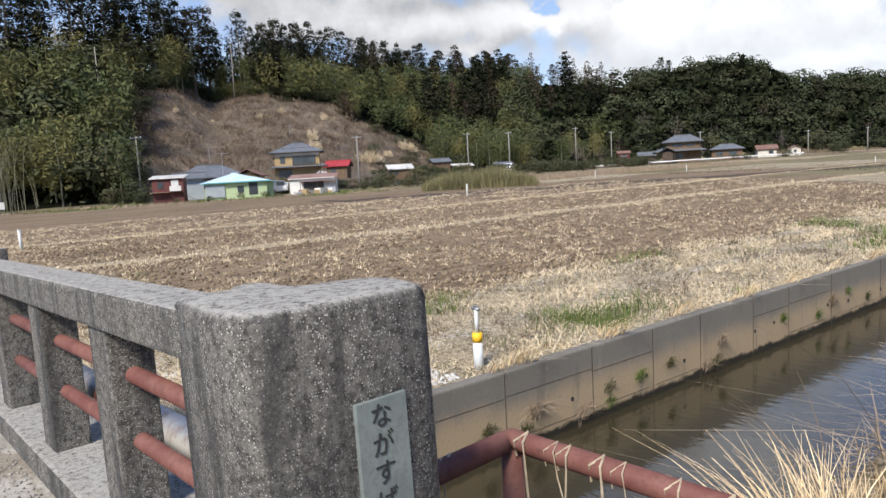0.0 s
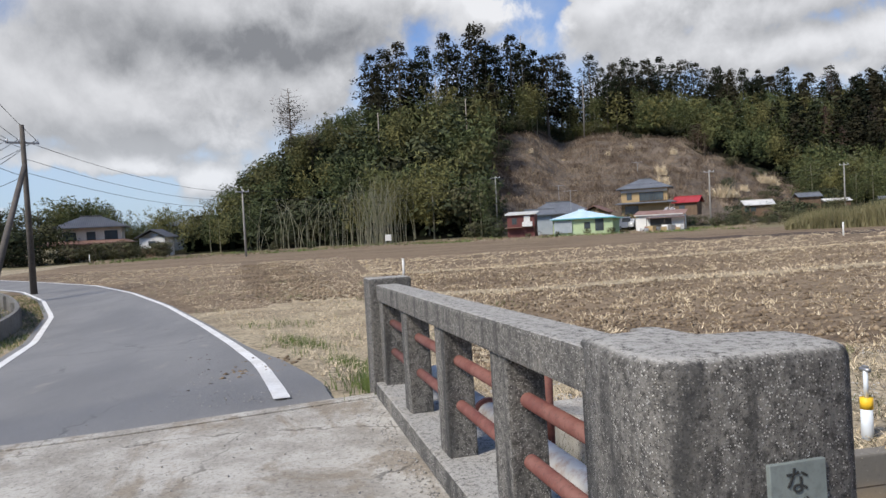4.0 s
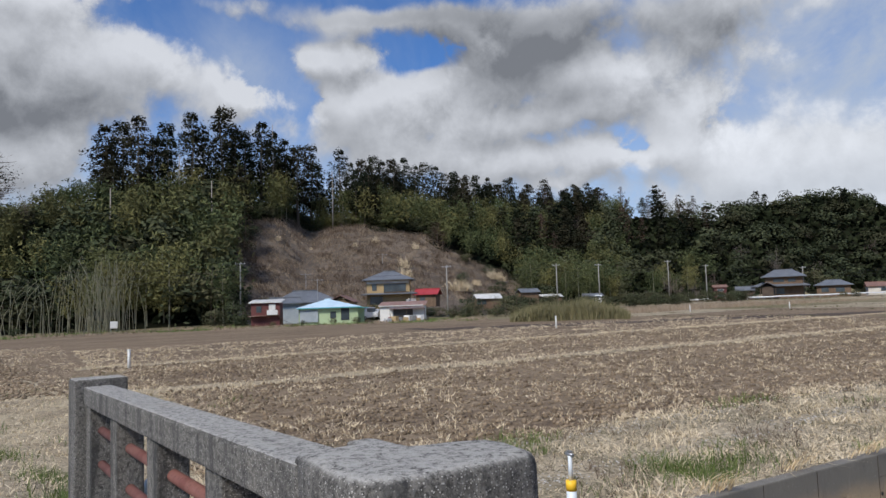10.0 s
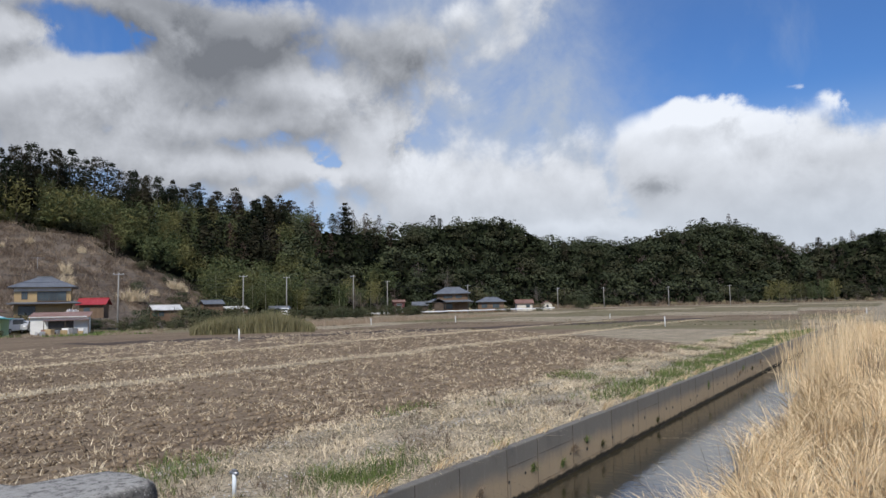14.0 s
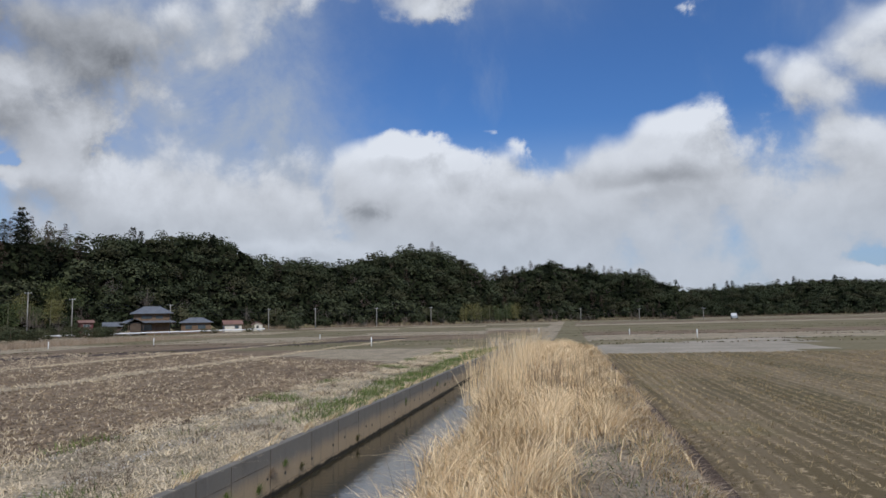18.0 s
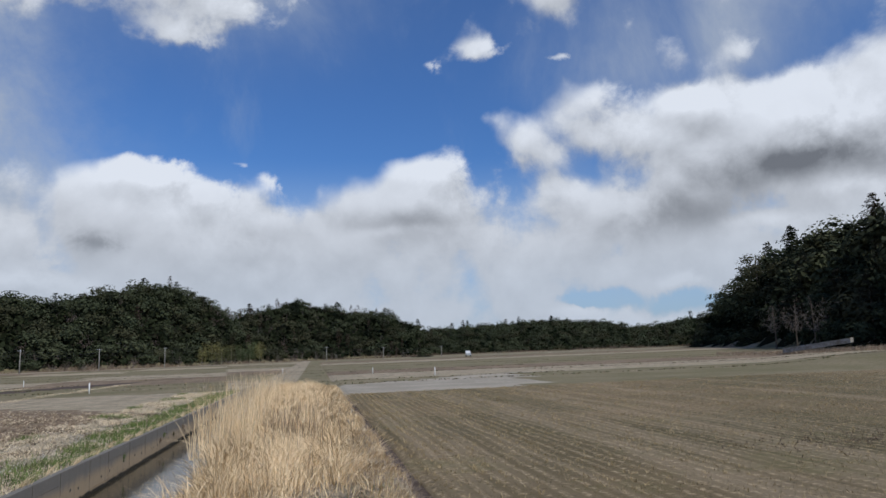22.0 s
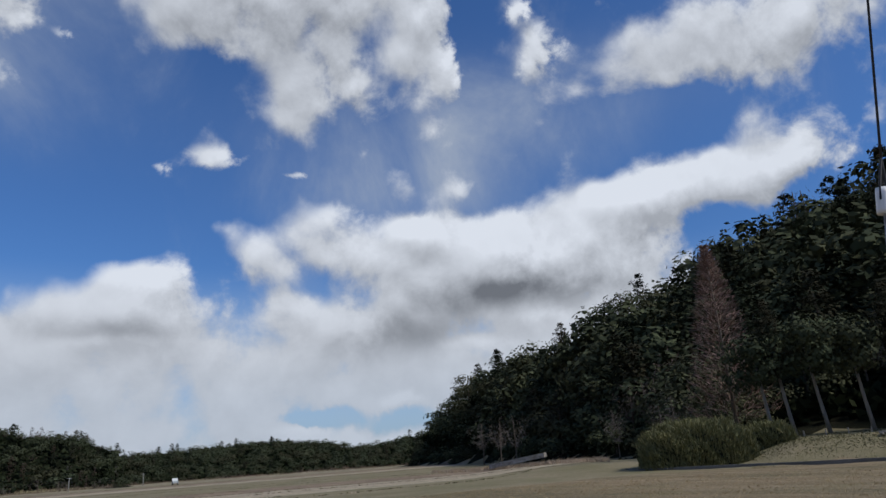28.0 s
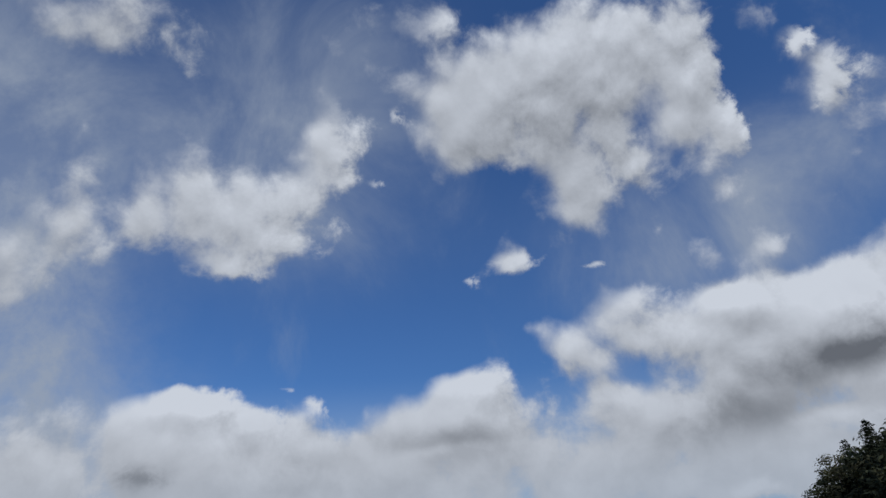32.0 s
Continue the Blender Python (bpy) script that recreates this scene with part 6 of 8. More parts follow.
M["maroon_wall"] = material("maroon_boards", mottled((0.10, 0.032, 0.032), (0.13, 0.045, 0.04), 0.8, 7.0, (0.06, 0.025, 0.022), 0.4), 0.7)
M["brown_wall"] = material("brown_boards", mottled((0.13, 0.085, 0.055), (0.17, 0.115, 0.075), 0.8, 8.0, stretch=(1, 1, 0.2)), 0.85)
M["grey_wall"] = material("grey_shutter", mottled((0.38, 0.42, 0.44), (0.32, 0.36, 0.38), 0.8, 7.0, (0.26, 0.29, 0.31), 0.4), 0.6)
M["teal_wall"] = material("pale_teal_wall", plain((0.40, 0.60, 0.56), 0.1), 0.8)
M["glass"] = material("window_glass", plain((0.05, 0.065, 0.075), 0.25, 0.5), 0.12, spec=0.6)
M["sash"] = material("dark_sash", plain((0.06, 0.055, 0.05), 0.2), 0.5)
M["sash_white"] = material("pale_sash", plain((0.6, 0.6, 0.58), 0.1), 0.5)
M["timber"] = material("dark_timber", mottled((0.07, 0.05, 0.038), (0.10, 0.075, 0.055), 1.0, 12.0), 0.8)
M["pole"] = material("pole_concrete", mottled((0.30, 0.29, 0.27), (0.24, 0.23, 0.21), 0.8, 10.0, (0.17, 0.16, 0.15), 0.4), 0.85)
M["pole_dark"] = material("weathered_pole", mottled((0.075, 0.068, 0.06), (0.12, 0.105, 0.09), 0.7, 12.0, (0.04, 0.037, 0.035), 0.5), 0.85)
M["wire"] = material("cable", plain((0.03, 0.03, 0.032)), 0.6)
M["porcelain"] = material("white_porcelain", plain((0.75, 0.75, 0.74), 0.05), 0.25)
M["car_paint"] = material("silver_car_paint", plain((0.55, 0.56, 0.57), 0.05), 0.25, metal=0.3)
M["car_white"] = material("white_car_paint", plain((0.75, 0.75, 0.75), 0.04), 0.25)
M["rubber"] = material("tyre_rubber", plain((0.02, 0.02, 0.02)), 0.9)
M["rail_white"] = material("white_guardrail", plain((0.72, 0.73, 0.73), 0.08), 0.5)


def roof_bm(w, d, rise, style, over=0.6, thick=0.14, ridge=None):
    """A roof over a w x d plan, its eave at z 0."""
    W, D = w / 2 + over, d / 2 + over
    bm = bmesh.new()
    if style == "shed":
        top = [(-W, -D, 0), (W, -D, 0), (W, D, rise), (-W, D, rise)]
        quads = [(0, 1, 2, 3)]
    elif style == "gable_front":
        top = [(-W, -D, 0), (0, -D, rise), (W, -D, 0), (W, D, 0), (0, D, rise), (-W, D, 0)]
        quads = [(0, 1, 4, 5), (1, 2, 3, 4)]
    elif style == "gable":
        top = [(-W, -D, 0), (W, -D, 0), (W, 0, rise), (W, D, 0), (-W, D, 0), (-W, 0, rise)]
        quads = [(0, 1, 2, 5), (5, 2, 3, 4)]
    else:
        rl = max(0.3, W - D) if ridge is None else ridge
        top = [(-W, -D, 0), (W, -D, 0), (W, D, 0), (-W, D, 0), (-rl, 0, rise), (rl, 0, rise)]
        quads = [(0, 1, 5, 4), (1, 2, 5), (2, 3, 4, 5), (3, 0, 4)]
    a = [bm.verts.new(p) for p in top]
    b = [bm.verts.new((p[0], p[1], p[2] - thick)) for p in top]
    edges = {}
    for q in quads:
        bm.faces.new([a[i] for i in q])
        bm.faces.new([b[i] for i in reversed(q)])
        for i, j in zip(q, q[1:] + q[:1]):
            edges[(i, j)] = edges.get((i, j), 0) + 1
    for i, j in list(edges):
        if (j, i) not in edges:
            bm.faces.new((a[i], b[i], b[j], a[j]))
    bmesh.ops.recalc_face_normals(bm, faces=bm.faces[:])
    return bm


def window(parent, x, y, z, w, h, sash="sash", bars=1):
    """A window proud of a wall that faces local -y."""
    win = part("window", block(x - w / 2 - 0.05, x + w / 2 + 0.05, y - 0.05, y + 0.03, z - 0.05, z + h + 0.05), M[sash], parent)
    n = bars + 1
    for i in range(n):
        x0 = x - w / 2 + w * i / n + 0.02
        part("pane", block(x0, x0 + w / n - 0.04, y - 0.062, y - 0.045, z + 0.02, z + h - 0.02), M["glass"], win, "dark window pane")


def house(name, az, r, w, d, wall_h, rise, style, wall, roof, label, turn=0.0, z=None, over=0.6, wins=(), ridge=None, trim=None, category="house", size=1.0):
    x, y = at(az, r)
    base = float(land(x, y)) if z is None else z
    root = thing(name, pose(x, y, base, 0, 0, az + turn) @ Matrix.Scale(size, 4), label, category, "houses below the hill")
    part("wall", block(-w / 2, w / 2, -d / 2, d / 2, -0.8, wall_h + 0.05), M[wall], root)
    if style in ("gable", "gable_front"):
        for s_ in (-1, 1):
            bm = bmesh.new()
            if style == "gable_front":
                tri = ((-w / 2, s_ * d / 2, wall_h), (w / 2, s_ * d / 2, wall_h), (0, s_ * d / 2, wall_h + rise * (w / 2) / (w / 2 + over)))
            else:
                tri = ((s_ * w / 2, -d / 2, wall_h), (s_ * w / 2, d / 2, wall_h), (s_ * w / 2, 0, wall_h + rise * (d / 2) / (d / 2 + over)))
            bm.faces.new([bm.verts.new(p) for p in tri])
            bmesh.ops.solidify(bm, geom=bm.faces[:], thickness=0.08)
            part("gable", bm, M[wall], root)
    rf = part("roof", roof_bm(w, d, rise, style, over, ridge=ridge), M[roof], root, m=Matrix.Translation((0, 0, wall_h + 0.14)))
    if style in ("hip", "gable"):
        rl = (max(0.3, w / 2 - d / 2) if ridge is None else ridge) if style == "hip" else w / 2 + over
        part("ridge_cap", block(-rl - 0.1, rl + 0.1, -0.14, 0.14, rise - 0.06, rise + 0.16, 0.03), M[roof], rf)
    if trim:
        part("eave_trim", block(-w / 2 - over, w / 2 + over, -d / 2 - over - 0.03, -d / 2 - over, wall_h - 0.04, wall_h + 0.12), M[trim], root)
    for q in wins:
        window(root, q[0], -d / 2, q[1], q[2], q[3], q[4] if len(q) > 4 else "sash", q[5] if len(q) > 5 else 1)
    return root


green = house("green_bungalow", 69.2, 99, 9.6, 7.5, 2.35, 1.35, "hip", "green_wall", "roof_blue", "small lime green bungalow with a pale blue hipped roof", 4, -0.55, 0.55, ((0.6, 0.7, 0.9, 1.0), (2.6, 0.3, 1.3, 1.9)), 0.4, "roof_teal", size=0.82)
part("shutter_box", block(-4.85, -1.9, -3.95, -3.7, 0.1, 2.1, 0.02), M["grey_wall"], green, "grey-blue shuttered bay")
part("side_wing", block(4.8, 6.0, -2.5, 2.5, -0.6, 2.2), M["green_wall"], green)
part("side_roof", block(4.6, 6.6, -3.1, 3.0, 2.2, 2.32), M["roof_teal"], green)
shed = house("maroon_shed", 74.0, 100, 4.3, 4.0, 3.3, 0.45, "shed", "maroon_wall", "roof_white", "two-storey dark maroon boarded shed with an outside stair", -8, -0.6, 0.35, ((-1.0, 1.9, 0.7, 0.9),), size=0.9)
part("door", block(0.5, 1.5, -2.06, -2.0, 1.5, 3.1), M["sash_white"], shed, "pale upper door")
part("balcony", block(0.3, 1.9, -2.7, -2.0, 1.35, 1.47), M["timber"], shed)
part("balcony_rail", block(0.3, 1.9, -2.72, -2.66, 1.47, 2.2), M["sash_white"], shed)
part("lean_to_roof", block(-2.4, 0.2, -2.9, -2.0, 1.3, 1.38), M["roof_rust"], shed)
for i in range(6):
    part("stair_step", block(1.9 + 0.28 * i, 2.2 + 0.28 * i, -2.6, -2.0, 1.2 - 0.22 * i, 1.26 - 0.22 * i), M["timber"], shed)
house("grey_roofed_house", 71.0, 116, 9.5, 8, 2.7, 2.0, "hip", "cream_wall", "tile_grey", "old house with a broad grey tiled hipped roof", 6, -0.3, 0.8, ((-2, 0.7, 1.6, 1.2),), 2.0, size=0.95)
house("grey_roofed_annex", 72.6, 109, 3.6, 4, 2.4, 0.8, "gable", "grey_wall", "tile_grey", "small grey annex beside the old house", 6, -0.2, 0.5)
house("brown_gabled_house", 67.9, 112, 4.6, 6, 2.6, 1.5, "gable_front", "tan_wall", "roof_brown", "tan house with a brown gabled roof", -12, 0.2, 0.8, ((0.3, 0.8, 1.5, 0.9),), size=0.74)
two = house("two_storey_house", 64.1, 122, 9.0, 7, 5.6, 1.9, "hip", "tan_wall", "tile_grey", "two-storey house with a grey tiled hipped roof", -4, 1.2, 1.0, ((-2.9, 3.5, 0.9, 1.3), (1.4, 3.2, 4.6, 1.6, "sash", 4)), 1.2, size=0.82)
part("frieze", block(-4.53, 4.53, -3.54, -3.5, 4.95, 5.45), M["white_wall"], two, "white plaster band below the eaves")
part("lower_roof", roof_bm(10.0, 8.0, 0.7, "hip", 0.9, ridge=3.4), M["tile_grey"], two, m=Matrix.Translation((0.3, -0.3, 2.75)))
part("balcony", block(-0.9, 4.3, -4.2, -3.5, 2.9, 3.1), M["timber"], two)
for i in range(9):
    part("baluster", block(-0.85 + i * 0.62, -0.78 + i * 0.62, -4.18, -4.1, 3.1, 3.7), M["timber"], two)
window(two, -2.5, -3.5, 0.6, 2.6, 1.6)
house("red_roofed_house", 60.9, 119, 5.6, 5, 2.5, 1.5, "gable", "brown_wall", "roof_red", "small house with a bright red metal roof", -14, 1.5, 0.7, ((-1, 0.6, 1.4, 1.2),), size=0.62)
ws = house("white_storage_shed", 63.0, 101, 8.2, 5, 2.3, 0.7, "shed", "white_wall", "roof_rust", "ramshackle white shed with a rusty tin roof and open front", -6, -0.45, 0.3, size=0.78)
# no hole is cut: a dark slab carries the shade of the shed's inside
part("opening", block(-1.6, 2.0, -2.56, -2.49, -0.2, 1.7), M["sash"], ws, "dark slab standing for the shaded open front")
part("awning", block(-2.2, 4.3, -3.6, -2.5, 1.75, 1.84), M["roof_rust"], ws)
part("upper_sheet", block(-4.3, 3.9, -2.9, -2.55, 2.25, 2.42), M["roof_white"], ws)
for px in (-2.1, 0.9, 4.2):
    part("awning_post", block(px - 0.05, px + 0.05, -3.55, -3.45, -0.6, 1.75), M["timber"], ws)
house("pale_roofed_house", 56.0, 130, 6.4, 6, 2.2, 1.2, "gable", "brown_wall", "roof_white", "grey house with a pale metal roof among shrubs", 12, 0.6, 0.6, ((-1.5, 0.7, 1.2, 1.1), (-3, 0.7, 1.0, 1.1)), size=0.66)
house("pale_shed", 52.6, 150, 5.0, 4, 2.6, 1.0, "gable", "brown_wall", "tile_grey", "pale-roofed farm shed behind the shrubs", 20, 1.2, 0.5, size=0.75)
house("long_pale_shed", 50.8, 158, 6, 4, 2.0, 0.6, "gable", "brown_wall", "roof_white", "long low shed with a pale roof", 20, 0.6, 0.4, size=0.75)
house("blue_roofed_shed", 47.4, 168, 7, 5, 2.2, 1.0, "gable", "grey_wall", "tile_grey", "low shed with a blue-grey roof by the trees", 12, 0.6, 0.5, size=0.6)
house("maroon_cottage", 37.7, 216, 5, 6, 4.6, 1.0, "gable", "maroon_wall", "roof_brown", "two-storey reddish cottage among dark shrubs", 8, 0.3, 0.6, ((0, 3.0, 2.4, 0.9, "sash_white"), (0, 0.9, 3.0, 1.0, "sash_white")), size=0.66)
big = house("farmhouse_hall", 33.2, 212, 10.5, 9, 5.8, 2.2, "hip", "brown_wall", "tile_grey", "large traditional farmhouse with tiered grey tile roofs", 0, 0.4, 1.2, ((-1.5, 4.3, 3.0, 0.9), (2.2, 4.3, 2.0, 0.9), (-2, 0.6, 4.0, 1.8)), 2.6, size=0.88)
part("middle_roof", roof_bm(14.5, 11, 1.4, "hip", 1.0, ridge=4.8), M["tile_grey"], big, m=Matrix.Translation((-1.0, -0.6, 3.1)))
part("porch_roof", roof_bm(4.0, 4.0, 1.5, "gable_front", 0.8), M["tile_grey"], big, m=Matrix.Translation((-4.6, -6.2, 2.9)))
part("porch_wall", block(-6.2, -3.0, -8.0, -4.5, -0.6, 2.9), M["timber"], big)
for px in (-6.6, -2.4):
    part("porch_post", block(px - 0.1, px + 0.1, -8.3, -8.1, -0.6, 2.9), M["timber"], big)
house("farmhouse_wing", 30.0, 216, 9.5, 7, 2.8, 1.6, "hip", "brown_wall", "tile_grey", "low farmhouse wing with a grey tiled roof", 0, 0.4, 0.9, ((-2.4, 0.7, 2.0, 1.4), (1.8, 0.7, 2.4, 1.4)), 2.2, size=0.85)
house("farm_gatehouse", 35.9, 208, 5, 4, 2.4, 1.3, "gable", "timber", "tile_grey", "small gatehouse with a grey tiled roof", 0, 0.2, 0.7, size=0.8)
house("brown_roofed_house", 27.3, 226, 7, 6, 2.4, 1.6, "gable", "cream_wall", "roof_brown", "cream house with a faded brown roof", 8, 0.4, 0.7, ((1.5, 0.6, 1.6, 1.2),), size=0.72)
house("cream_outhouse", 25.4, 226, 4.5, 4, 2.2, 1.4, "gable_front", "cream_wall", "roof_rust", "cream outhouse with a low gabled roof", 8, 0.4, 0.5, ((0, 0.6, 1.0, 1.2),), size=0.66)
lh = house("cream_two_storey_house", 107.6, 118, 8.6, 7, 4.6, 1.7, "hip", "cream_wall", "tile_dark", "cream two-storey house with a dark tiled roof", -6, -0.7, 0.9, ((-2.6, 2.9, 1.6, 1.1), (0.2, 2.9, 1.1, 1.1), (2.9, 2.8, 1.7, 1.3)), 1.4)
part("lower_roof", roof_bm(11.5, 9, 1.0, "hip", 0.8, ridge=3.2), M["roof_brown"], lh, m=Matrix.Translation((-0.5, -0.8, 2.35)))
kh = house("plaster_storehouse", 103.2, 112, 4.6, 5, 3.3, 1.5, "gable_front", "white_wall", "tile_dark", "white plaster storehouse with dark boards below", -20, -0.7, 0.7, ((0, 2.0, 1.2, 0.7),), size=0.8)
part("board_skirt", block(-2.34, 2.34, -2.56, -2.5, -0.6, 1.5), M["brown_wall"], kh, "brown boarded skirt")
house("grey_neighbour_house", 101.2, 142, 5.5, 5, 4.8, 1.2, "hip", "grey_wall", "tile_grey", "grey two-storey house between the trees", 0, -0.7, 0.7, ((0, 3.0, 1.6, 1.2),))
house("long_barn", 118.4, 168, 17, 8, 3.0, 1.9, "gable", "teal_wall", "tile_grey", "long low farm barn with a grey roof", 14, -0.7, 0.6, ((3, 0.2, 7, 1.8, "sash", 5),), category="barn")


# ---------------------------------------------------------------- poles, wires
def utility_pole(x, y, base, top, mat="pole", arms=((0.35, 1.5),), turn=0.0, r=0.15, boxes=0, label="concrete utility pole with a crossarm and insulators"):
    root = thing("utility_pole", pose(x, y, base, 0, 0, turn), label, "utility pole", "utility poles across the farmland")
    h = top - base
    part("shaft", tube([(0, 0, -0.6), (0, 0, h * 0.5), (0, 0, h)], r, 12, 0.62), M[mat], root, smooth=True)
    for down, w in arms:
        arm = part("crossarm", block(-w / 2, w / 2, -0.16, -0.08, h - down - 0.05, h - down + 0.05), M["galv"], root, "steel crossarm")
        for ix in (-w / 2 + 0.08, 0.16, w / 2 - 0.08):
            part("insulator", tube([(ix, -0.12, h - down + 0.05), (ix, -0.12, h - down + 0.2)], 0.05, 8, 0.7), M["porcelain"], arm, "white insulator", smooth=True)
    for i in range(boxes):
        part("transformer", tube([(0.5, 0, h - 1.5), (0.5, 0, h - 0.8)], 0.24, 14), M["pole"], root, "grey pole transformer", smooth=True)
    for i in range(7):
        z = 1.8 + i * 0.45
        if z < h - 0.8:
            part("step_bolt", tube([(-0.18 if i % 2 else 0.0, 0, z), (0.0 if i % 2 else 0.18, 0, z)], 0.012, 5), M["galv"], root)
    return root


def wire(a, b, sag, rad=0.012, name="overhead_wire", label="thin dark overhead wire strung between poles"):
    a, b = Vector(a), Vector(b)
    pts = [a.lerp(b, t) - Vector((0, 0, 4 * sag * t * (1 - t))) for t in np.linspace(0, 1, 14)]
    root = part(name, tube(pts, rad, 5), M["wire"], None, label)
    tagged(root, category="wire", group="overhead wires")


PC = (-38.6, -15.0)
utility_pole(*PC, -0.9, 7.7, "pole_dark", ((0.9, 1.5),), -60, 0.17, label="dark weathered utility pole with a crossarm beside the lane")
strut = thing("pole_strut", None, "dark leaning strut that props the utility pole", "pole strut")
part("shaft", tube([(-30.5, -13.65, -1.2), (-38.45, -14.95, 5.6)], 0.16, 12, 0.75), M["pole_dark"], strut, smooth=True)
P2, P3, P0 = (-53.4, -26.4), (-60.8, -33.0), at(152, 8)
utility_pole(*P2, -0.9, 7.4, "pole", ((0.7, 1.5),), -50, 0.15, 1)
utility_pole(*P3, -0.9, 6.8, "pole", ((0.4, 1.6), (1.6, 1.2)), -50, 0.15)
utility_pole(*P0, 0.0, 9.9, "pole", ((0.6, 1.5),), -60, 0.17)
for off, zc, z0, z2 in ((-0.6, 6.95, 9.3, 6.8), (0.2, 6.95, 8.75, 6.8), (0.65, 6.95, 7.5, 6.8), (0.0, 6.5, 6.25, 5.6), (0.1, 5.1, 5.9, 5.0)):
    c = (PC[0] + off * 0.5, PC[1] - off * 0.87, zc)
    wire(c, (P0[0] + off * 0.5, P0[1] - off * 0.87, z0), 0.5, 0.013)
    wire(c, (P2[0] + off * 0.5, P2[1] - off * 0.87, z2), 0.3, 0.016)
    wire((P2[0] + off * 0.5, P2[1] - off * 0.87, z2), (P3[0] + off * 0.5, P3[1] - off * 0.87, z2 - 0.6), 0.2, 0.018)
for az, r, top in ((112.5, 190, 12.5), (119.3, 150, 7.5), (118.0, 95, 5.0)):
    x, y = at(az, r)
    utility_pole(x, y, -0.7, top, "pole", ((0.4, 1.6),), -30, 0.14)
line_pts = []
for az, r, top in ((96.7, 82, 6.9), (76.05, 108, 8.8), (59.3, 112, 7.75), (50.2, 150, 9.2), (46.8, 165, 9.6), (41.4, 190, 10.8), (38.6, 205, 9.8), (31.9, 215, 8.4), (24.5, 250, 7.6), (20.8, 255, 7.5), (15.8, 265, 7.4), (11.3, 275, 7.5), (-1.0, 300, 6.2), (-5.6, 310, 5.3), (-10.4, 320, 5.2)):
    x, y = at(az, r)
    base = float(land(x, y)) - 0.1
    utility_pole(x, y, base, top, "pole", ((0.35, 1.5),), az, 0.14 if r < 120 else 0.17, label="slim concrete utility pole at the foot of the hills")
    line_pts.append((x, y, top - 0.25))
for a, b in zip(line_pts, line_pts[1:]):
    for dz in (0.0, 0.9, 1.6):
        wire((a[0], a[1], a[2] - dz), (b[0], b[1], b[2] - dz), 0.9, 0.016)
for dz in (0.0, 0.9, 1.6):
    wire((PC[0], PC[1], 6.9 - dz), (line_pts[0][0], line_pts[0][1], line_pts[0][2] - dz), 0.8, 0.014)

# guy wire beside the bank
guy = thing("guy_wire", None, "taut guy wire with a white porcelain insulator and a steel sleeve", "guy wire")
I = Vector((3.217, 1.672, 2.575))
B = I + Vector((-0.16, 0.15, -1.32)) * 2.45
D = (I - B) / (I.z - B.z)
part("sleeve", tube([B, B + D * 1.2], 0.012, 10), M["galv"], guy, "galvanised sleeve", smooth=True)
part("lower_wire", tube([B + D * 1.15, I - D * 0.06], 0.008, 8), M["galv"], guy, smooth=True)
part("upper_wire", tube([I + D * 0.08, I + D * 4.6], 0.006, 8), M["wire"], guy, smooth=True)
ins = part("insulator", tube([I - D * 0.06, I - D * 0.045, I - D * 0.01, I + D * 0.03, I + D * 0.055], 0.033, 16), M["porcelain"], guy, "white porcelain insulator", smooth=True)
for s_ in (-1, 1):
    part("loop", tube([I + Vector((0.03 * s_, 0, 0.0)), I + D * 0.08 + Vector((0.028 * s_, 0, 0)), I + D * 0.2], 0.006, 6), M["wire"], guy)
top = I + D * 4.6
utility_pole(top.x + 0.05, top.y + 0.05, -0.05, top.z + 0.4, "pole", ((0.5, 1.5),), 20, 0.16)

# ---------------------------------------------------------------- flume beside the lane
FL = [(-4.0, -8.6), (-8.0, -6.9), (-11.35, -6.75), (-14.0, -6.95), (-19.8, -8.2), (-24.0, -9.7), (-30.0, -12.7), (-37.0, -17.3), (-44.0, -22.5)]
flume = thing("flume", None, "raised concrete irrigation flume curving beside the lane", "irrigation flume", kind="structure")


def ribbon_wall(pts, offset, thick, z0, z1):
    bm = bmesh.new()
    rows = []
    for i, p in enumerate(pts):
        q0, q1 = pts[max(i - 1, 0)], pts[min(i + 1, len(pts) - 1)]
        dx, dy = q1[0] - q0[0], q1[1] - q0[1]
        k = math.hypot(dx, dy)
        nx, ny = -dy / k, dx / k
        a, b = (p[0] + nx * offset, p[1] + ny * offset), (p[0] + nx * (offset + thick), p[1] + ny * (offset + thick))
        rows.append([bm.verts.new((*a, z0)), bm.verts.new((*a, z1)), bm.verts.new((*b, z1)), bm.verts.new((*b, z0))])
    for r0, r1 in zip(rows, rows[1:]):
        for j in range(4):
            bm.faces.new((r0[j], r0[(j + 1) % 4], r1[(j + 1) % 4], r1[j]))
    bm.faces.new(rows[0])
    bm.faces.new(rows[-1][::-1])
    bmesh.ops.recalc_face_normals(bm, faces=bm.faces[:])
    return bm


fine_fl = []
for a, b, c, d in zip([FL[0]] + FL[:-2], FL[:-1], FL[1:], FL[2:] + [FL[-1]]):
    for t in np.linspace(0, 1, 6)[:-1]:
        fine_fl.append(tuple(0.5 * (2 * b[i] + (c[i] - a[i]) * t + (2 * a[i] - 5 * b[i] + 4 * c[i] - d[i]) * t * t + (3 * b[i] - a[i] - 3 * c[i] + d[i]) * t ** 3) for i in (0, 1)))
M["flume"] = material("flume_concrete", mottled((0.13, 0.125, 0.115), (0.18, 0.175, 0.16), 0.7, 12.0, (0.055, 0.053, 0.05), 0.5), 0.9, 0.004)
part("near_wall", ribbon_wall(fine_fl, 0.0, 0.10, -1.2, -0.28), M["flume"], flume)
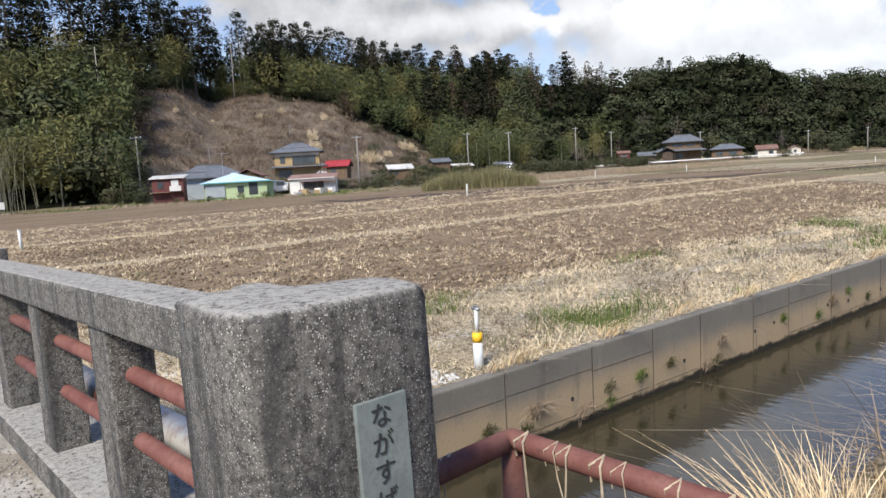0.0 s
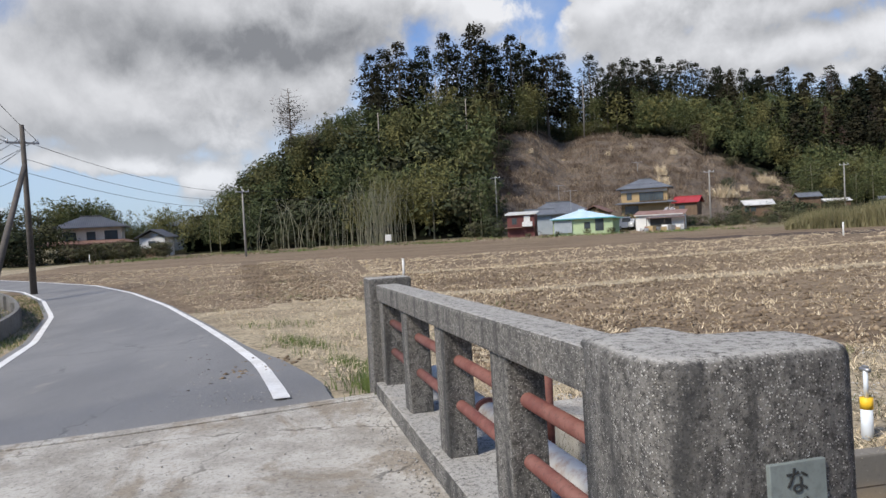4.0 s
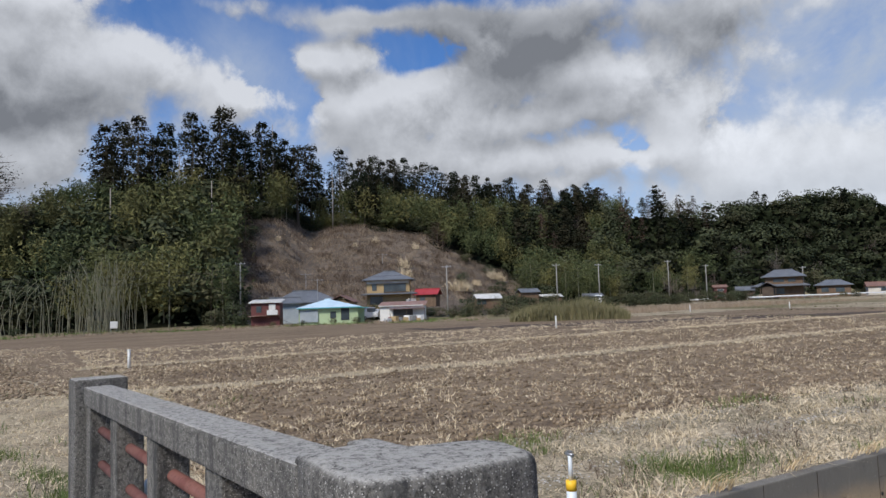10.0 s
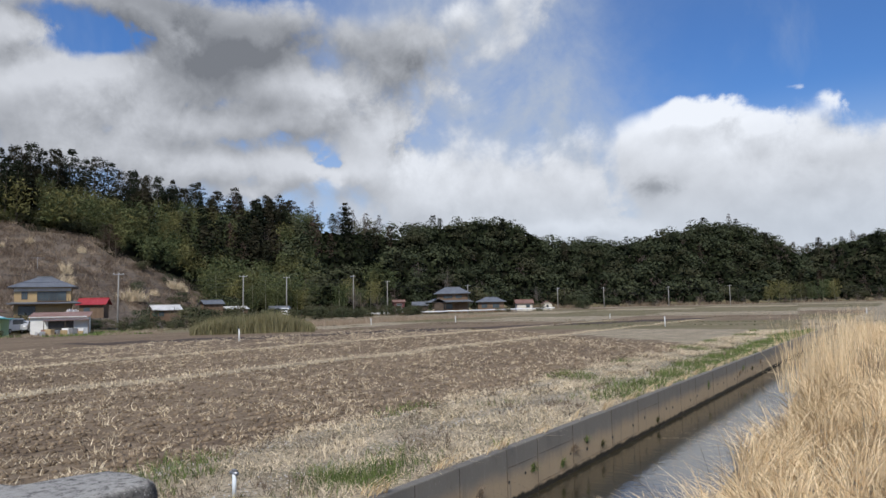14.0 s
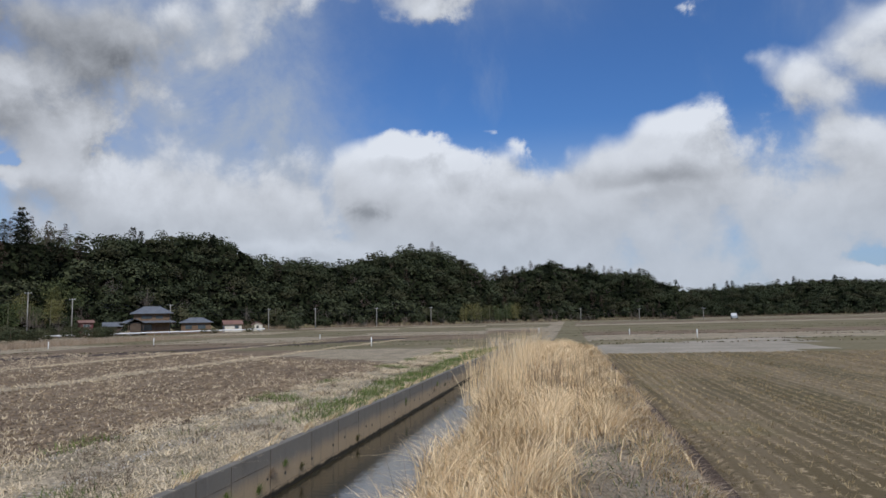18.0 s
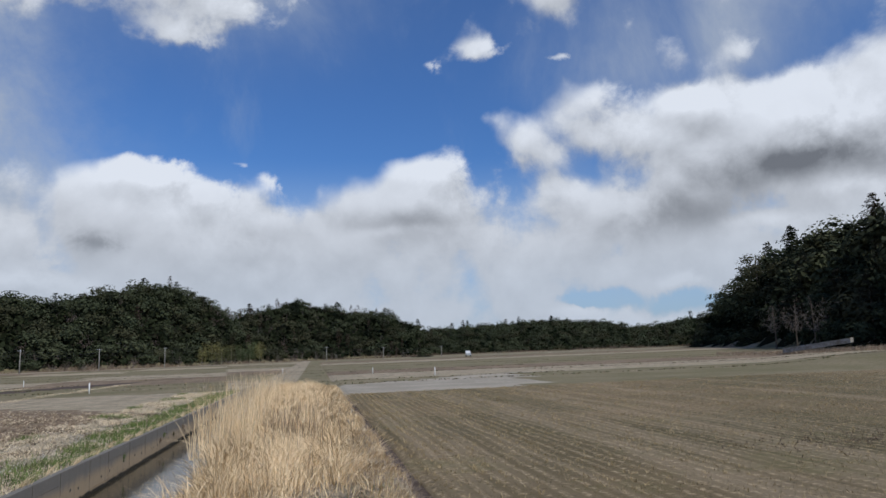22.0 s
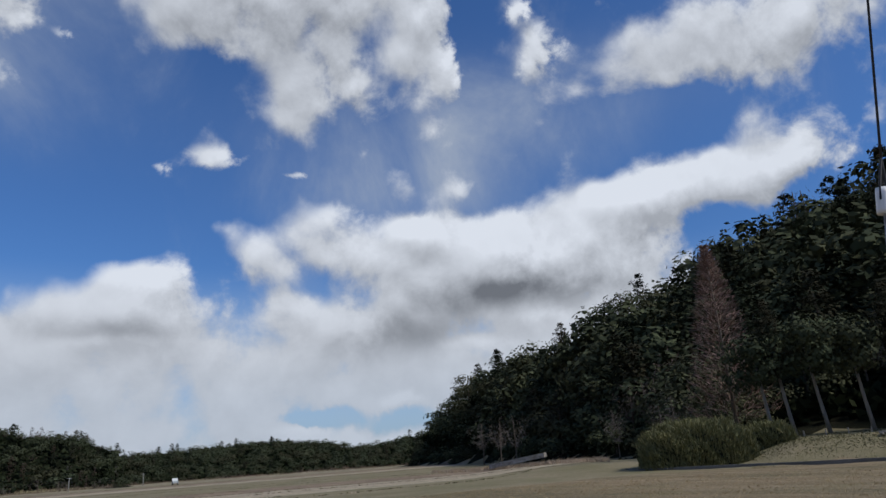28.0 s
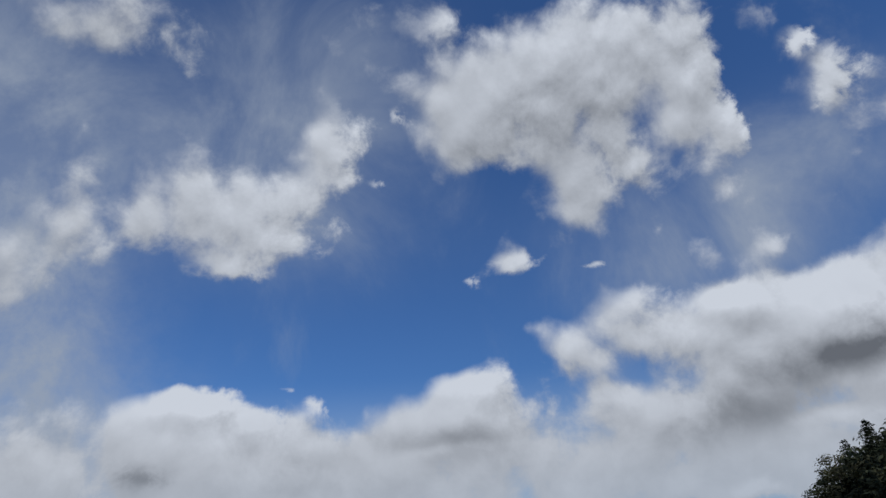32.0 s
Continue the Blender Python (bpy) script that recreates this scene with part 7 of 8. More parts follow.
part("far_wall", ribbon_wall(fine_fl, 1.0, 0.10, -1.2, -0.22), M["flume"], flume)
part("bed", ribbon_wall(fine_fl, 0.1, 0.9, -1.2, -0.85), M["flume"], flume)
for i in range(2, len(fine_fl), 3):
    p = fine_fl[i]
    part("buttress", block(p[0] - 0.09, p[0] + 0.09, p[1] - 0.18, p[1] + 0.02, -1.2, -0.30, 0.01), M["flume"], flume)


# ---------------------------------------------------------------- cars, rails, markers
def car(az, r, z, length, paint, turn, label, van=True):
    x, y = at(az, r)
    root = thing("parked_car", pose(x, y, z, 0, 0, az + turn), label, "car", "cars parked by the farms")
    L, H = length / 2, 1.85 if van else 1.5
    prof = [(-L, 0.35), (-L, 0.95), (-L + 0.1, 1.05), (-L + 0.55, 1.1), (-L + 1.1, H - 0.05), (-L + 1.4, H), (L - 0.3, H), (L - 0.05, 1.1), (L, 0.9), (L, 0.35)]
    bm = bmesh.new()
    a = [bm.verts.new((px, -0.8, pz)) for px, pz in prof]
    b = [bm.verts.new((px, 0.8, pz)) for px, pz in prof]
    bm.faces.new(a[::-1])
    bm.faces.new(b)
    for i in range(len(prof)):
        j = (i + 1) % len(prof)
        bm.faces.new((a[i], a[j], b[j], b[i]))
    bmesh.ops.recalc_face_normals(bm, faces=bm.faces[:])
    bmesh.ops.bevel(bm, geom=bm.edges[:], offset=0.05, segments=2, affect="EDGES")
    part("body", bm, M[paint], root)
    for s_ in (-1, 1):
        part("side_window", block(-L + 1.3, L - 0.35, 0.79 * s_ - 0.02, 0.79 * s_ + 0.03, 1.12, H - 0.14, 0.02), M["glass"], root)
        for wx in (-L + 0.75, L - 0.7):
            tyre = part("wheel", tube([(wx, 0.70 * s_, 0.31), (wx, 0.84 * s_, 0.31)], 0.31, 16), M["rubber"], root, smooth=True)
            part("rim", tube([(wx, 0.83 * s_, 0.31), (wx, 0.855 * s_, 0.31)], 0.18, 12), M["galv"], tyre)
        part("headlight", block(-L - 0.01, -L + 0.06, 0.45 * s_ - 0.12, 0.45 * s_ + 0.12, 0.72, 0.88, 0.01), M["porcelain"], root, "clear headlight")
    part("windscreen", block(-L + 0.72, -L + 0.78, -0.62, 0.62, 1.15, H - 0.15, 0.01), M["glass"], root)


car(66.2, 101, -0.55, 4.0, "car_white", 60, "silver-white van parked between shed and bungalow")
car(65.4, 103, -0.5, 3.4, "car_paint", 80, "silver car parked beside the storage shed", False)
car(47.9, 158, 0.2, 4.0, "car_paint", 80, "silver car parked by the low shed", False)
car(46.9, 160, 0.3, 4.2, "car_white", 85, "white van parked at the foot of the wood")
car(66.9, 104, -0.45, 3.4, "car_white", 75, "white kei van behind the bungalow")
truck = thing("parked_truck", pose(*at(-12.6, 262), 0.05, 0, 0, 80), "small white flatbed truck far off on a field road", "truck")
part("cab", block(2.2, 3.8, -0.9, 0.9, 0.5, 2.2, 0.1), M["car_white"], truck)
part("bed", block(-3.8, 2.1, -0.9, 0.9, 0.6, 1.3, 0.04), M["grey_wall"], truck)
for wx in (-2.6, 3.0):
    for s_ in (-1, 1):
        part("wheel", tube([(wx, 0.7 * s_, 0.42), (wx, 0.92 * s_, 0.42)], 0.42, 14), M["rubber"], truck)

rail = thing("guardrail", None, "long white guardrail along the farm road", "guardrail", kind="structure")
ra, rb = Vector((*at(40.6, 186), 0)), Vector((*at(24.8, 226), 0))
for i in range(30):
    p, q = ra.lerp(rb, i / 30), ra.lerp(rb, (i + 1) / 30)
    z0, z1 = float(land(p.x, p.y)), float(land(q.x, q.y))
    part("rail_beam", tube([(p.x, p.y, z0 + 0.75), (q.x, q.y, z1 + 0.75)], 0.2, 6), M["rail_white"], rail)
    part("rail_post", tube([(p.x, p.y, z0 - 0.3), (p.x, p.y, z0 + 0.7)], 0.07, 8), M["galv"], rail)


def marker(az, r, h, rad, mat, label):
    x, y = at(az, r)
    root = thing("marker_post", pose(x, y, float(land(x, y))), label, "marker post", "field markers")
    part("post", tube([(0, 0, -0.2), (0, 0, h)], rad, 8), M[mat], root, smooth=True)
    part("cap", tube([(0, 0, h), (0, 0, h + 0.06)], rad * 1.15, 8), M["porcelain"], root)


for az, r, h in ((50.55, 58, 0.95), (16.2, 72, 0.9), (84.3, 33, 0.75), (40.0, 100, 0.9), (33.0, 105, 0.9), (-9.9, 78, 0.8), (-4.8, 95, 0.7), (20.4, 110, 0.7), (107.9, 95, 1.0), (2.4, 120, 0.8)):
    marker(az, r, h, 0.06, "sash_white", "short white standpipe post in the fields")
sign = thing("white_box_sign", pose(*at(85.2, 101), float(land(*at(85.2, 101))), 0, 0, 85), "small white box on legs at the bamboo's edge", "box sign")
part("panel", block(-0.45, 0.45, -0.2, 0.2, 0.55, 1.45, 0.02), M["white_wall"], sign)
for px in (-0.35, 0.35):
    part("leg", block(px - 0.04, px + 0.04, -0.04, 0.04, -0.1, 0.56), M["galv"], sign)
ramp = thing("concrete_ramp", None, "pale concrete farm ramp climbing the far bank", "ramp", kind="structure")
bm = bmesh.new()
ring = []
for az_r, r_r, z_r in ((-36.6, 126, 0.42), (-41.0, 121, 1.75), (-41.2, 124, 1.80), (-36.8, 129, 0.44)):
    ring.append(bm.verts.new((*at(az_r, r_r), z_r)))
base = [bm.verts.new((v.co.x, v.co.y, v.co.z - 0.75)) for v in ring]
bm.faces.new(ring)
bm.faces.new(base[::-1])
for i in range(4):
    bm.faces.new((base[i], base[(i + 1) % 4], ring[(i + 1) % 4], ring[i]))
bmesh.ops.recalc_face_normals(bm, faces=bm.faces[:])
part("slab", bm, M["deck"], ramp)


def antenna(az, r, base, h):
    root = thing("tv_antenna", pose(*at(az, r), base, 0, 0, az), "thin rooftop television antenna on a mast", "antenna")
    part("mast", tube([(0, 0, 0), (0, 0, h)], 0.035, 6), M["galv"], root)
    part("boom", tube([(-0.9, 0, h - 0.15), (0.9, 0, h - 0.15)], 0.025, 5), M["galv"], root)
    for i in range(7):
        part("element", tube([(-0.8 + i * 0.27, -0.35, h - 0.15), (-0.8 + i * 0.27, 0.35, h - 0.15)], 0.015, 4), M["galv"], root)


antenna(70.0, 98, -0.6, 6.1)
antenna(70.9, 116, 4.6, 2.6)
antenna(64.6, 122, 8.8, 1.8)

# ---------------------------------------------------------------- shrubs, reeds and odd trees
M["olive_blade"] = material("olive_reed", island((0.12, 0.115, 0.05), (0.25, 0.22, 0.12), None, 0.3), 0.85)
M["brown_reed"] = material("brown_reed", island((0.105, 0.075, 0.052), (0.20, 0.15, 0.105), None, 0.02), 0.9)
M["bush_leaf"] = material("olive_bamboo_grass", island((0.10, 0.105, 0.04), (0.24, 0.225, 0.10), None, 0.3), 0.8)
M["blossom"] = material("plum_blossom", island((0.62, 0.58, 0.56), (0.80, 0.76, 0.75)), 0.8)
M["larch"] = material("larch_twigs", island((0.17, 0.105, 0.085), (0.28, 0.19, 0.155), None, 0.3), 0.9)
M["pale_bark"] = material("pale_bark", mottled((0.30, 0.27, 0.23), (0.22, 0.20, 0.17), 1.0, 8.0, stretch=(1, 1, 0.2)), 0.9)


def on_slope(az, el):
    """The distance at which the hillside rises to that height in the view."""
    r = np.arange(90, 320, 1.0)
    x, y = EYE[0] - r * math.sin(radians(az)), EYE[1] + r * math.cos(radians(az))
    over = np.degrees(np.arctan2(land(x, y) - 1.45, r)) > el
    return float(r[np.argmax(over)]) if over.any() else 200.0


def shrub(az, r, h, wide=1.3, kind_name="broad", label="rounded dark evergreen shrub by the farms"):
    x, y = at(az, r)
    z = float(land(x, y))
    v, f, me, tr = TREE[kind_name][int(RNG.integers(0, 4))]
    root = put("shrub", None, None, Matrix.LocRotScale((x, y, z - h * 0.22), Euler((0, 0, RNG.uniform(0, 6.28))), (h * wide * 1.2, h * wide * 1.2, h * 1.2)), label, "shrub", "shrubs round the farms")
    put("foliage", me, root)
    put("stem", tr, root)


for i in range(96):
    az = 77 - i * 0.25 + RNG.uniform(-0.3, 0.3)
    shrub(az, RNG.uniform(104, 121), RNG.uniform(1.3, 2.7), 1.25, "bare" if RNG.uniform() < 0.45 else "broad", "tangled shrub between the farm houses")
for i in range(66):
    az = RNG.uniform(36, 58)
    shrub(az, RNG.uniform(120, 180) if az > 45 else RNG.uniform(150, 205), RNG.uniform(2.2, 4.6), 1.3)
for az, r, h in ((54.4, 118, 4.2), (53.6, 120, 3.6), (76.6, 104, 4.6), (75.9, 101, 2.2), (66.9, 96, 1.2), (35.2, 198, 2.2), (28.6, 205, 2.4), (26.0, 214, 3.2), (36.6, 204, 3.4), (29.4, 204, 2.0), (22.4, 236, 5.2), (22.9, 238, 4.0), (94.5, 98, 1.6), (91.5, 97, 1.5), (88.0, 98, 1.0)):
    shrub(az, r, h)
for az, r, h, kd, text in ((53.6, 118, 4.6, "broad", "large rounded dark evergreen bush by the farm track"), (78.0, 103, 3.4, "broad", "rounded evergreen bush beside the maroon shed"), (67.2, 106, 4.0, "bare", "leafless garden tree between the houses"), (65.5, 110, 3.4, "broad", "dark clipped garden pine before the house"),
                              (58.8, 108, 3.0, "bare", "leafless brown shrub beside the pole"), (61.4, 106, 2.2, "broad", "low garden hedge before the red-roofed house"), (68.8, 94, 1.1, "broad", "low hedge before the bungalow"), (71.2, 93, 1.0, "broad", "low hedge beside the bungalow"), (73.6, 94, 0.9, "broad", "low hedge at the field edge"),
                              (50.6, 124, 4.4, "broad", "dark evergreen bush among the sheds"), (57.5, 116, 2.8, "broad", "evergreen bush by the grey house"), (55.2, 108, 2.2, "bare", "pink-brown bare shrub by the grey house")):
    shrub(az, r, h, 1.25, kd, text)
for i in range(38):
    shrub(RNG.uniform(102.5, 111), RNG.uniform(102, 108), RNG.uniform(2.0, 3.4), 1.4, "bare" if RNG.uniform() < 0.3 else "broad", "overgrown garden shrub before the house")
for i in range(30):
    shrub(RNG.uniform(-6, 22), RNG.uniform(280, 330) + (60 if i % 2 else 0), RNG.uniform(3.0, 6.0), 1.3, "bare", "grey leafless scrub at the foot of the far wood")
for i in range(9):
    x, y = at(117.2 - i * 0.78, RNG.uniform(104, 114))
    tree("dome", x, y, RNG.uniform(8.2, 10.2), 1.25, sink=0.9)
    shrub(117.4 - i * 0.78, 103, RNG.uniform(2.6, 4.0), 1.4, "broad", "dark evergreen undergrowth below the trees")
for i in range(40):
    x, y = at(110.4 - i * 0.22, RNG.uniform(136, 146))
    tree("bamboo", x, y, RNG.uniform(8.5, 12.5) * (0.8 + 0.25 * math.sin(i * 0.17)), 0.95)
for i in range(7):
    x, y = at(8.6 - i * 0.72, 285)
    tree("bamboo", x, y, RNG.uniform(8, 10.5), 0.9)
for az, el, h in ((59.9, 4.6, 7), (59.5, 4.2, 6), (60.3, 4.9, 6), (75.6, 4.5, 9), (75.9, 2.5, 8), (74.9, 2.0, 6), (96.0, 5.2, 6), (95.3, 5.4, 6)):
    x, y = at(az, on_slope(az, el))
    tree("rusty", x, y, h, 1.5)
for az, r, h in ((41.3, 186, 9.5), (40.8, 188, 8), (39.4, 196, 7), (72.6, 150, 8), (66.0, 106, 3.5), (61.8, 112, 4), (55.3, 124, 4.5), (48.5, 225, 13), (33.6, 262, 12), (36.0, 258, 11)):
    x, y = at(az, r)
    tree("bare", x, y, h, 1.1)


def crest_tree(az, el, back=0.0, wide=1.0):
    """A cedar on the crest whose top stands at that height in the view."""
    r = float(np.interp(az, FORM_AZ, CREST)) + back
    x, y = at(az, r)
    h = r * math.tan(radians(el)) + 1.45 - float(land(x, y)) + 0.3
    tree("cedar", x, y, h, wide, True)


# tall single cedars along the crest above the bamboo
for az, el in ((85.9, 13.9), (84.6, 14.6), (83.5, 14.9), (82.3, 13.6), (81.4, 14.7), (79.6, 15.4), (78.9, 14.2), (77.3, 16.1), (76.4, 14.6), (75.6, 14.4), (74.3, 14.8), (73.3, 14.2), (72.4, 13.5), (71.4, 13.3), (70.4, 13.1), (69.9, 11.9),
               (67.9, 12.8), (67.0, 11.8), (66.2, 12.2), (65.2, 12.5), (64.4, 11.8), (63.5, 12.2), (62.6, 12.0), (61.6, 11.4), (60.9, 11.6), (60.0, 11.3), (59.2, 10.7), (58.3, 11.0), (57.4, 10.5), (56.6, 10.6), (55.5, 10.2), (54.6, 9.8), (53.6, 10.2)):
    crest_tree(az, el, RNG.uniform(-4, 6), RNG.uniform(0.95, 1.3))
    if RNG.uniform() < 0.7:
        crest_tree(az + RNG.uniform(-0.6, 0.6), el - RNG.uniform(0.9, 3.0), RNG.uniform(6, 14), RNG.uniform(0.7, 1.0))
for az in np.arange(60.0, 77.0, 0.42):
    x, y = at(az, on_slope(az, float(np.interp(az, SCAR_AZ, SCAR_EL)) + 0.35))
    tree("bamboo" if RNG.uniform() < 0.5 else "dome", x, y, RNG.uniform(5.0, 8.0), 1.4, sink=1.8)
    tree("dome", *at(az + 0.2, float(np.interp(az, FORM_AZ, CREST)) + 6), RNG.uniform(7, 9), 1.4, sink=2.2)
# brush on the cleared hillside
def slope_points(n, az0, az1, lo, top):
    got = []
    while len(got) < n:
        az, r = RNG.uniform(az0, az1), RNG.uniform(106, 215)
        x, y = at(az, r)
        el = math.degrees(math.atan2(float(land(x, y)) - 1.45, r))
        if lo < el < float(np.interp(az, SCAR_AZ, SCAR_EL)) + 0.1:
            got.append((x, y))
    return np.array(got)


pts = slope_points(1100, 53, 76.5, 0.2, 7)
rep = np.repeat(pts, 26, 0) + RNG.normal(0, 0.75, (1100 * 26, 2))
grass("hillside_brush", rep[:, 0], rep[:, 1], RNG.uniform(0.4, 1.5, len(rep)), RNG.normal(0, 0.5, (len(rep), 2)), RNG.uniform(0.05, 0.12, len(rep)), M["dead_stalk"], "dry brown brush over the cleared hillside", seg=2)
pts = slope_points(520, 53, 76.5, 0.2, 7)
rep = np.repeat(pts, 20, 0) + RNG.normal(0, 0.6, (520 * 20, 2))
grass("hillside_straw", rep[:, 0], rep[:, 1], RNG.uniform(0.4, 1.2, len(rep)), RNG.normal(0, 0.5, (len(rep), 2)), RNG.uniform(0.05, 0.12, len(rep)), M["dull_reed"], "pale dry grass tufts on the cleared hillside", seg=2)
n = 260
base_ = RNG.normal(0, 0.17, (n, 2))
v, f = blades(np.concatenate([base_, np.zeros((n, 1))], 1), RNG.uniform(0.35, 1.0, n) * np.exp(-(base_ ** 2).sum(1) * 5), base_ * 1.3 + RNG.normal(0, 0.16, (n, 2)), np.full(n, 0.028), 3)
PAMPAS = mesh_np("pampas", v, f, M["pale_straw"])
for az, el, h, w in ((65.1, 5.2, 2.4, 1.0), (61.8, 4.6, 2.6, 0.9), (62.8, 3.0, 3.4, 1.0), (62.7, 2.2, 3.4, 1.1), (58.4, 1.0, 3.6, 1.9), (57.7, 0.9, 2.6, 1.6), (55.4, 1.8, 3.2, 1.6), (54.9, 1.7, 2.8, 1.4), (66.8, 4.9, 1.8, 1.0), (73.0, 5.5, 1.6, 1.0), (70.4, 4.6, 1.5, 0.9), (56.8, 1.4, 2.2, 1.2)):
    x, y = at(az, on_slope(az, el))
    put("pampas_clump", PAMPAS, None, Matrix.LocRotScale((x, y, float(land(x, y)) - 0.15), Euler((0, 0, az)), (h * w, h * w, h)), "tall pale pampas grass clump on the hillside", "grass", "pampas clumps on the hillside")

# low rows of cut stems along the hillside's old terraces
tx, ty = [], []
for el in (0.9, 1.4, 1.9, 2.5, 3.1, 3.7, 4.4, 5.1):
    for az in np.arange(60.5, 75.0, 0.16):
        if math.sin(az * 1.7 + el * 3.1) > -0.5 and el < float(np.interp(az, SCAR_AZ, SCAR_EL)) - 0.4:
            px, py = at(az, on_slope(az, el))
            tx.append(px)
            ty.append(py)
tx, ty = np.repeat(tx, 5), np.repeat(ty, 5)
grass("terrace_stems", tx + RNG.normal(0, 0.15, len(tx)), ty + RNG.normal(0, 0.15, len(tx)), RNG.uniform(0.15, 0.45, len(tx)), RNG.normal(0, 0.9, (len(tx), 2)), RNG.uniform(0.05, 0.1, len(tx)), M["dull_reed"], "rows of pale cut stems along the old terraces", seg=2)

# reed mound and pale reeds beyond the fields
x, y = [], []
az_ = RNG.uniform(44.6, 54.2, 9000)
r_ = RNG.uniform(76, 84, 9000)
x, y = EYE[0] - r_ * np.sin(np.radians(az_)), EYE[1] + r_ * np.cos(np.radians(az_))
hump = np.sin(np.clip((az_ - 44.4) / 10, 0, 1) * math.pi) ** 0.45 * (0.85 + 0.15 * ripple(x, y, 0.5))
grass("reed_mound", x, y, RNG.uniform(1.3, 2.9, 9000) * hump, RNG.normal(0, 0.22, (9000, 2)), RNG.uniform(0.05, 0.11, 9000), M["olive_blade"], "broad mound of olive and straw-coloured reeds", seg=2)
az_ = RNG.uniform(25, 46, 9000)
r_ = np.interp(az_, [25, 46], [165, 92]) + RNG.uniform(0, 16, 9000)
x, y = EYE[0] - r_ * np.sin(np.radians(az_)), EYE[1] + r_ * np.cos(np.radians(az_))
grass("pale_reeds", x, y, RNG.uniform(0.4, 1.15, 9000) * ease(25, 36, az_), RNG.normal(0, 0.2, (9000, 2)), RNG.uniform(0.04, 0.09, 9000), M["dull_reed"], "pale standing reeds beyond the fields", seg=2)
az_ = RNG.uniform(56, 108, 9000)
r_ = RNG.uniform(88, 104, 9000)
x, y = EYE[0] - r_ * np.sin(np.radians(az_)), EYE[1] + r_ * np.cos(np.radians(az_))
g = ripple(x, y, 0.3, 2.0) > 0.2
grass("far_verge_green", x[g], y[g], RNG.uniform(0.15, 0.45, g.sum()), RNG.normal(0, 0.5, (g.sum(), 2)), RNG.uniform(0.06, 0.14, g.sum()), M["green_blade"], "green weeds along the farm track", seg=2)
grass("far_verge_straw", x[~g], y[~g], RNG.uniform(0.15, 0.4, (~g).sum()), RNG.normal(0, 0.7, ((~g).sum(), 2)), RNG.uniform(0.06, 0.14, (~g).sum()), M["dull_reed"], "dry weeds along the farm track", seg=2)
az_ = RNG.uniform(-46, -32, 4000)
r_ = np.interp(az_, [-46, -32], [96, 150]) + RNG.uniform(-6, 10, 4000)
x, y = EYE[0] - r_ * np.sin(np.radians(az_)), EYE[1] + r_ * np.cos(np.radians(az_))
grass("pale_bank_reeds", x, y, RNG.uniform(0.3, 0.8, 4000), RNG.normal(0, 0.3, (4000, 2)), RNG.uniform(0.05, 0.1, 4000), M["dull_reed"], "pale dry grass below the far bank", seg=2)
az_, r_ = RNG.uniform(-72, -56, 13000), RNG.uniform(64, 84, 13000)
x, y = EYE[0] - r_ * np.sin(np.radians(az_)), EYE[1] + r_ * np.cos(np.radians(az_))
grass("bank_green", x, y, RNG.uniform(0.05, 0.16, 13000), RNG.normal(0, 0.8, (13000, 2)), RNG.uniform(0.06, 0.14, 13000), M["olive_blade"], "olive green grass on the bank below the wood", seg=2)


# brown dry reeds along the foot of the far woods
n = 9000
az_ = RNG.uniform(-31, 27, n)
r_ = np.interp(az_, FORM_AZ, FOOT) - 12 + RNG.uniform(0, 26, n)
x, y = EYE[0] - r_ * np.sin(np.radians(az_)), EYE[1] + r_ * np.cos(np.radians(az_))
grass("foot_reeds", x, y, RNG.uniform(0.6, 2.4, n) * np.clip(0.75 + 0.4 * ripple(x, y, 0.05), 0.3, 1.3) * np.where(az_ < -8, 1.4, 1.0), RNG.normal(0, 0.3, (n, 2)), RNG.uniform(0.18, 0.4, n), M["brown_reed"], "brown dry reeds along the foot of the far woods", seg=2)


# dense clipped-looking bamboo-grass bush at the paddy's far edge
def bush(az, r, w, d, h, n, label):
    x, y = at(az, r)
    root = thing("bamboo_grass_bush", pose(x, y, float(land(x, y)) - 0.1, 0, 0, az), label, "bush")
    q = RNG.normal(size=(n, 3))
    q[:, 2] = np.abs(q[:, 2])
    q /= (np.abs(q) ** 3.2).sum(1)[:, None] ** (1 / 3.2)
    q *= (1 + 0.08 * ripple(q[:, 0] * 5, q[:, 1] * 5 + q[:, 2] * 4, 1.3))[:, None]
    skin = RNG.uniform(0.86, 1.0, n)[:, None]
    p = q * skin * (w / 2, d / 2, h)
    up = np.stack([RNG.normal(0, 0.3, n) + q[:, 0] * 0.4, RNG.normal(0, 0.3, n) + q[:, 1] * 0.4], 1)
    v, f = blades(p - (0, 0, 0.15), RNG.uniform(0.25, 0.6, n), up, np.full(n, 0.09), 2)
    put("foliage", mesh_np("foliage", v, f, M["bush_leaf"]), root)
    # solid core added in dark needle colour, in place of the shade inside the foliage
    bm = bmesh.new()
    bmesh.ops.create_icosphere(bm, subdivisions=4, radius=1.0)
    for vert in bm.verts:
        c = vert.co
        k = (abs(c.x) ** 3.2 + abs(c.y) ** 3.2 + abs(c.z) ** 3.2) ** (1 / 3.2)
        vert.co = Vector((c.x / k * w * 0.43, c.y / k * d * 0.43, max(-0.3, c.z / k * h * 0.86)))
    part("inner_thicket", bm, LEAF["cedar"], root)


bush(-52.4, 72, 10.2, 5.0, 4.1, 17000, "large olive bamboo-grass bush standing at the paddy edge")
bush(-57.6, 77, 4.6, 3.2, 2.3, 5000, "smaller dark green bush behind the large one")


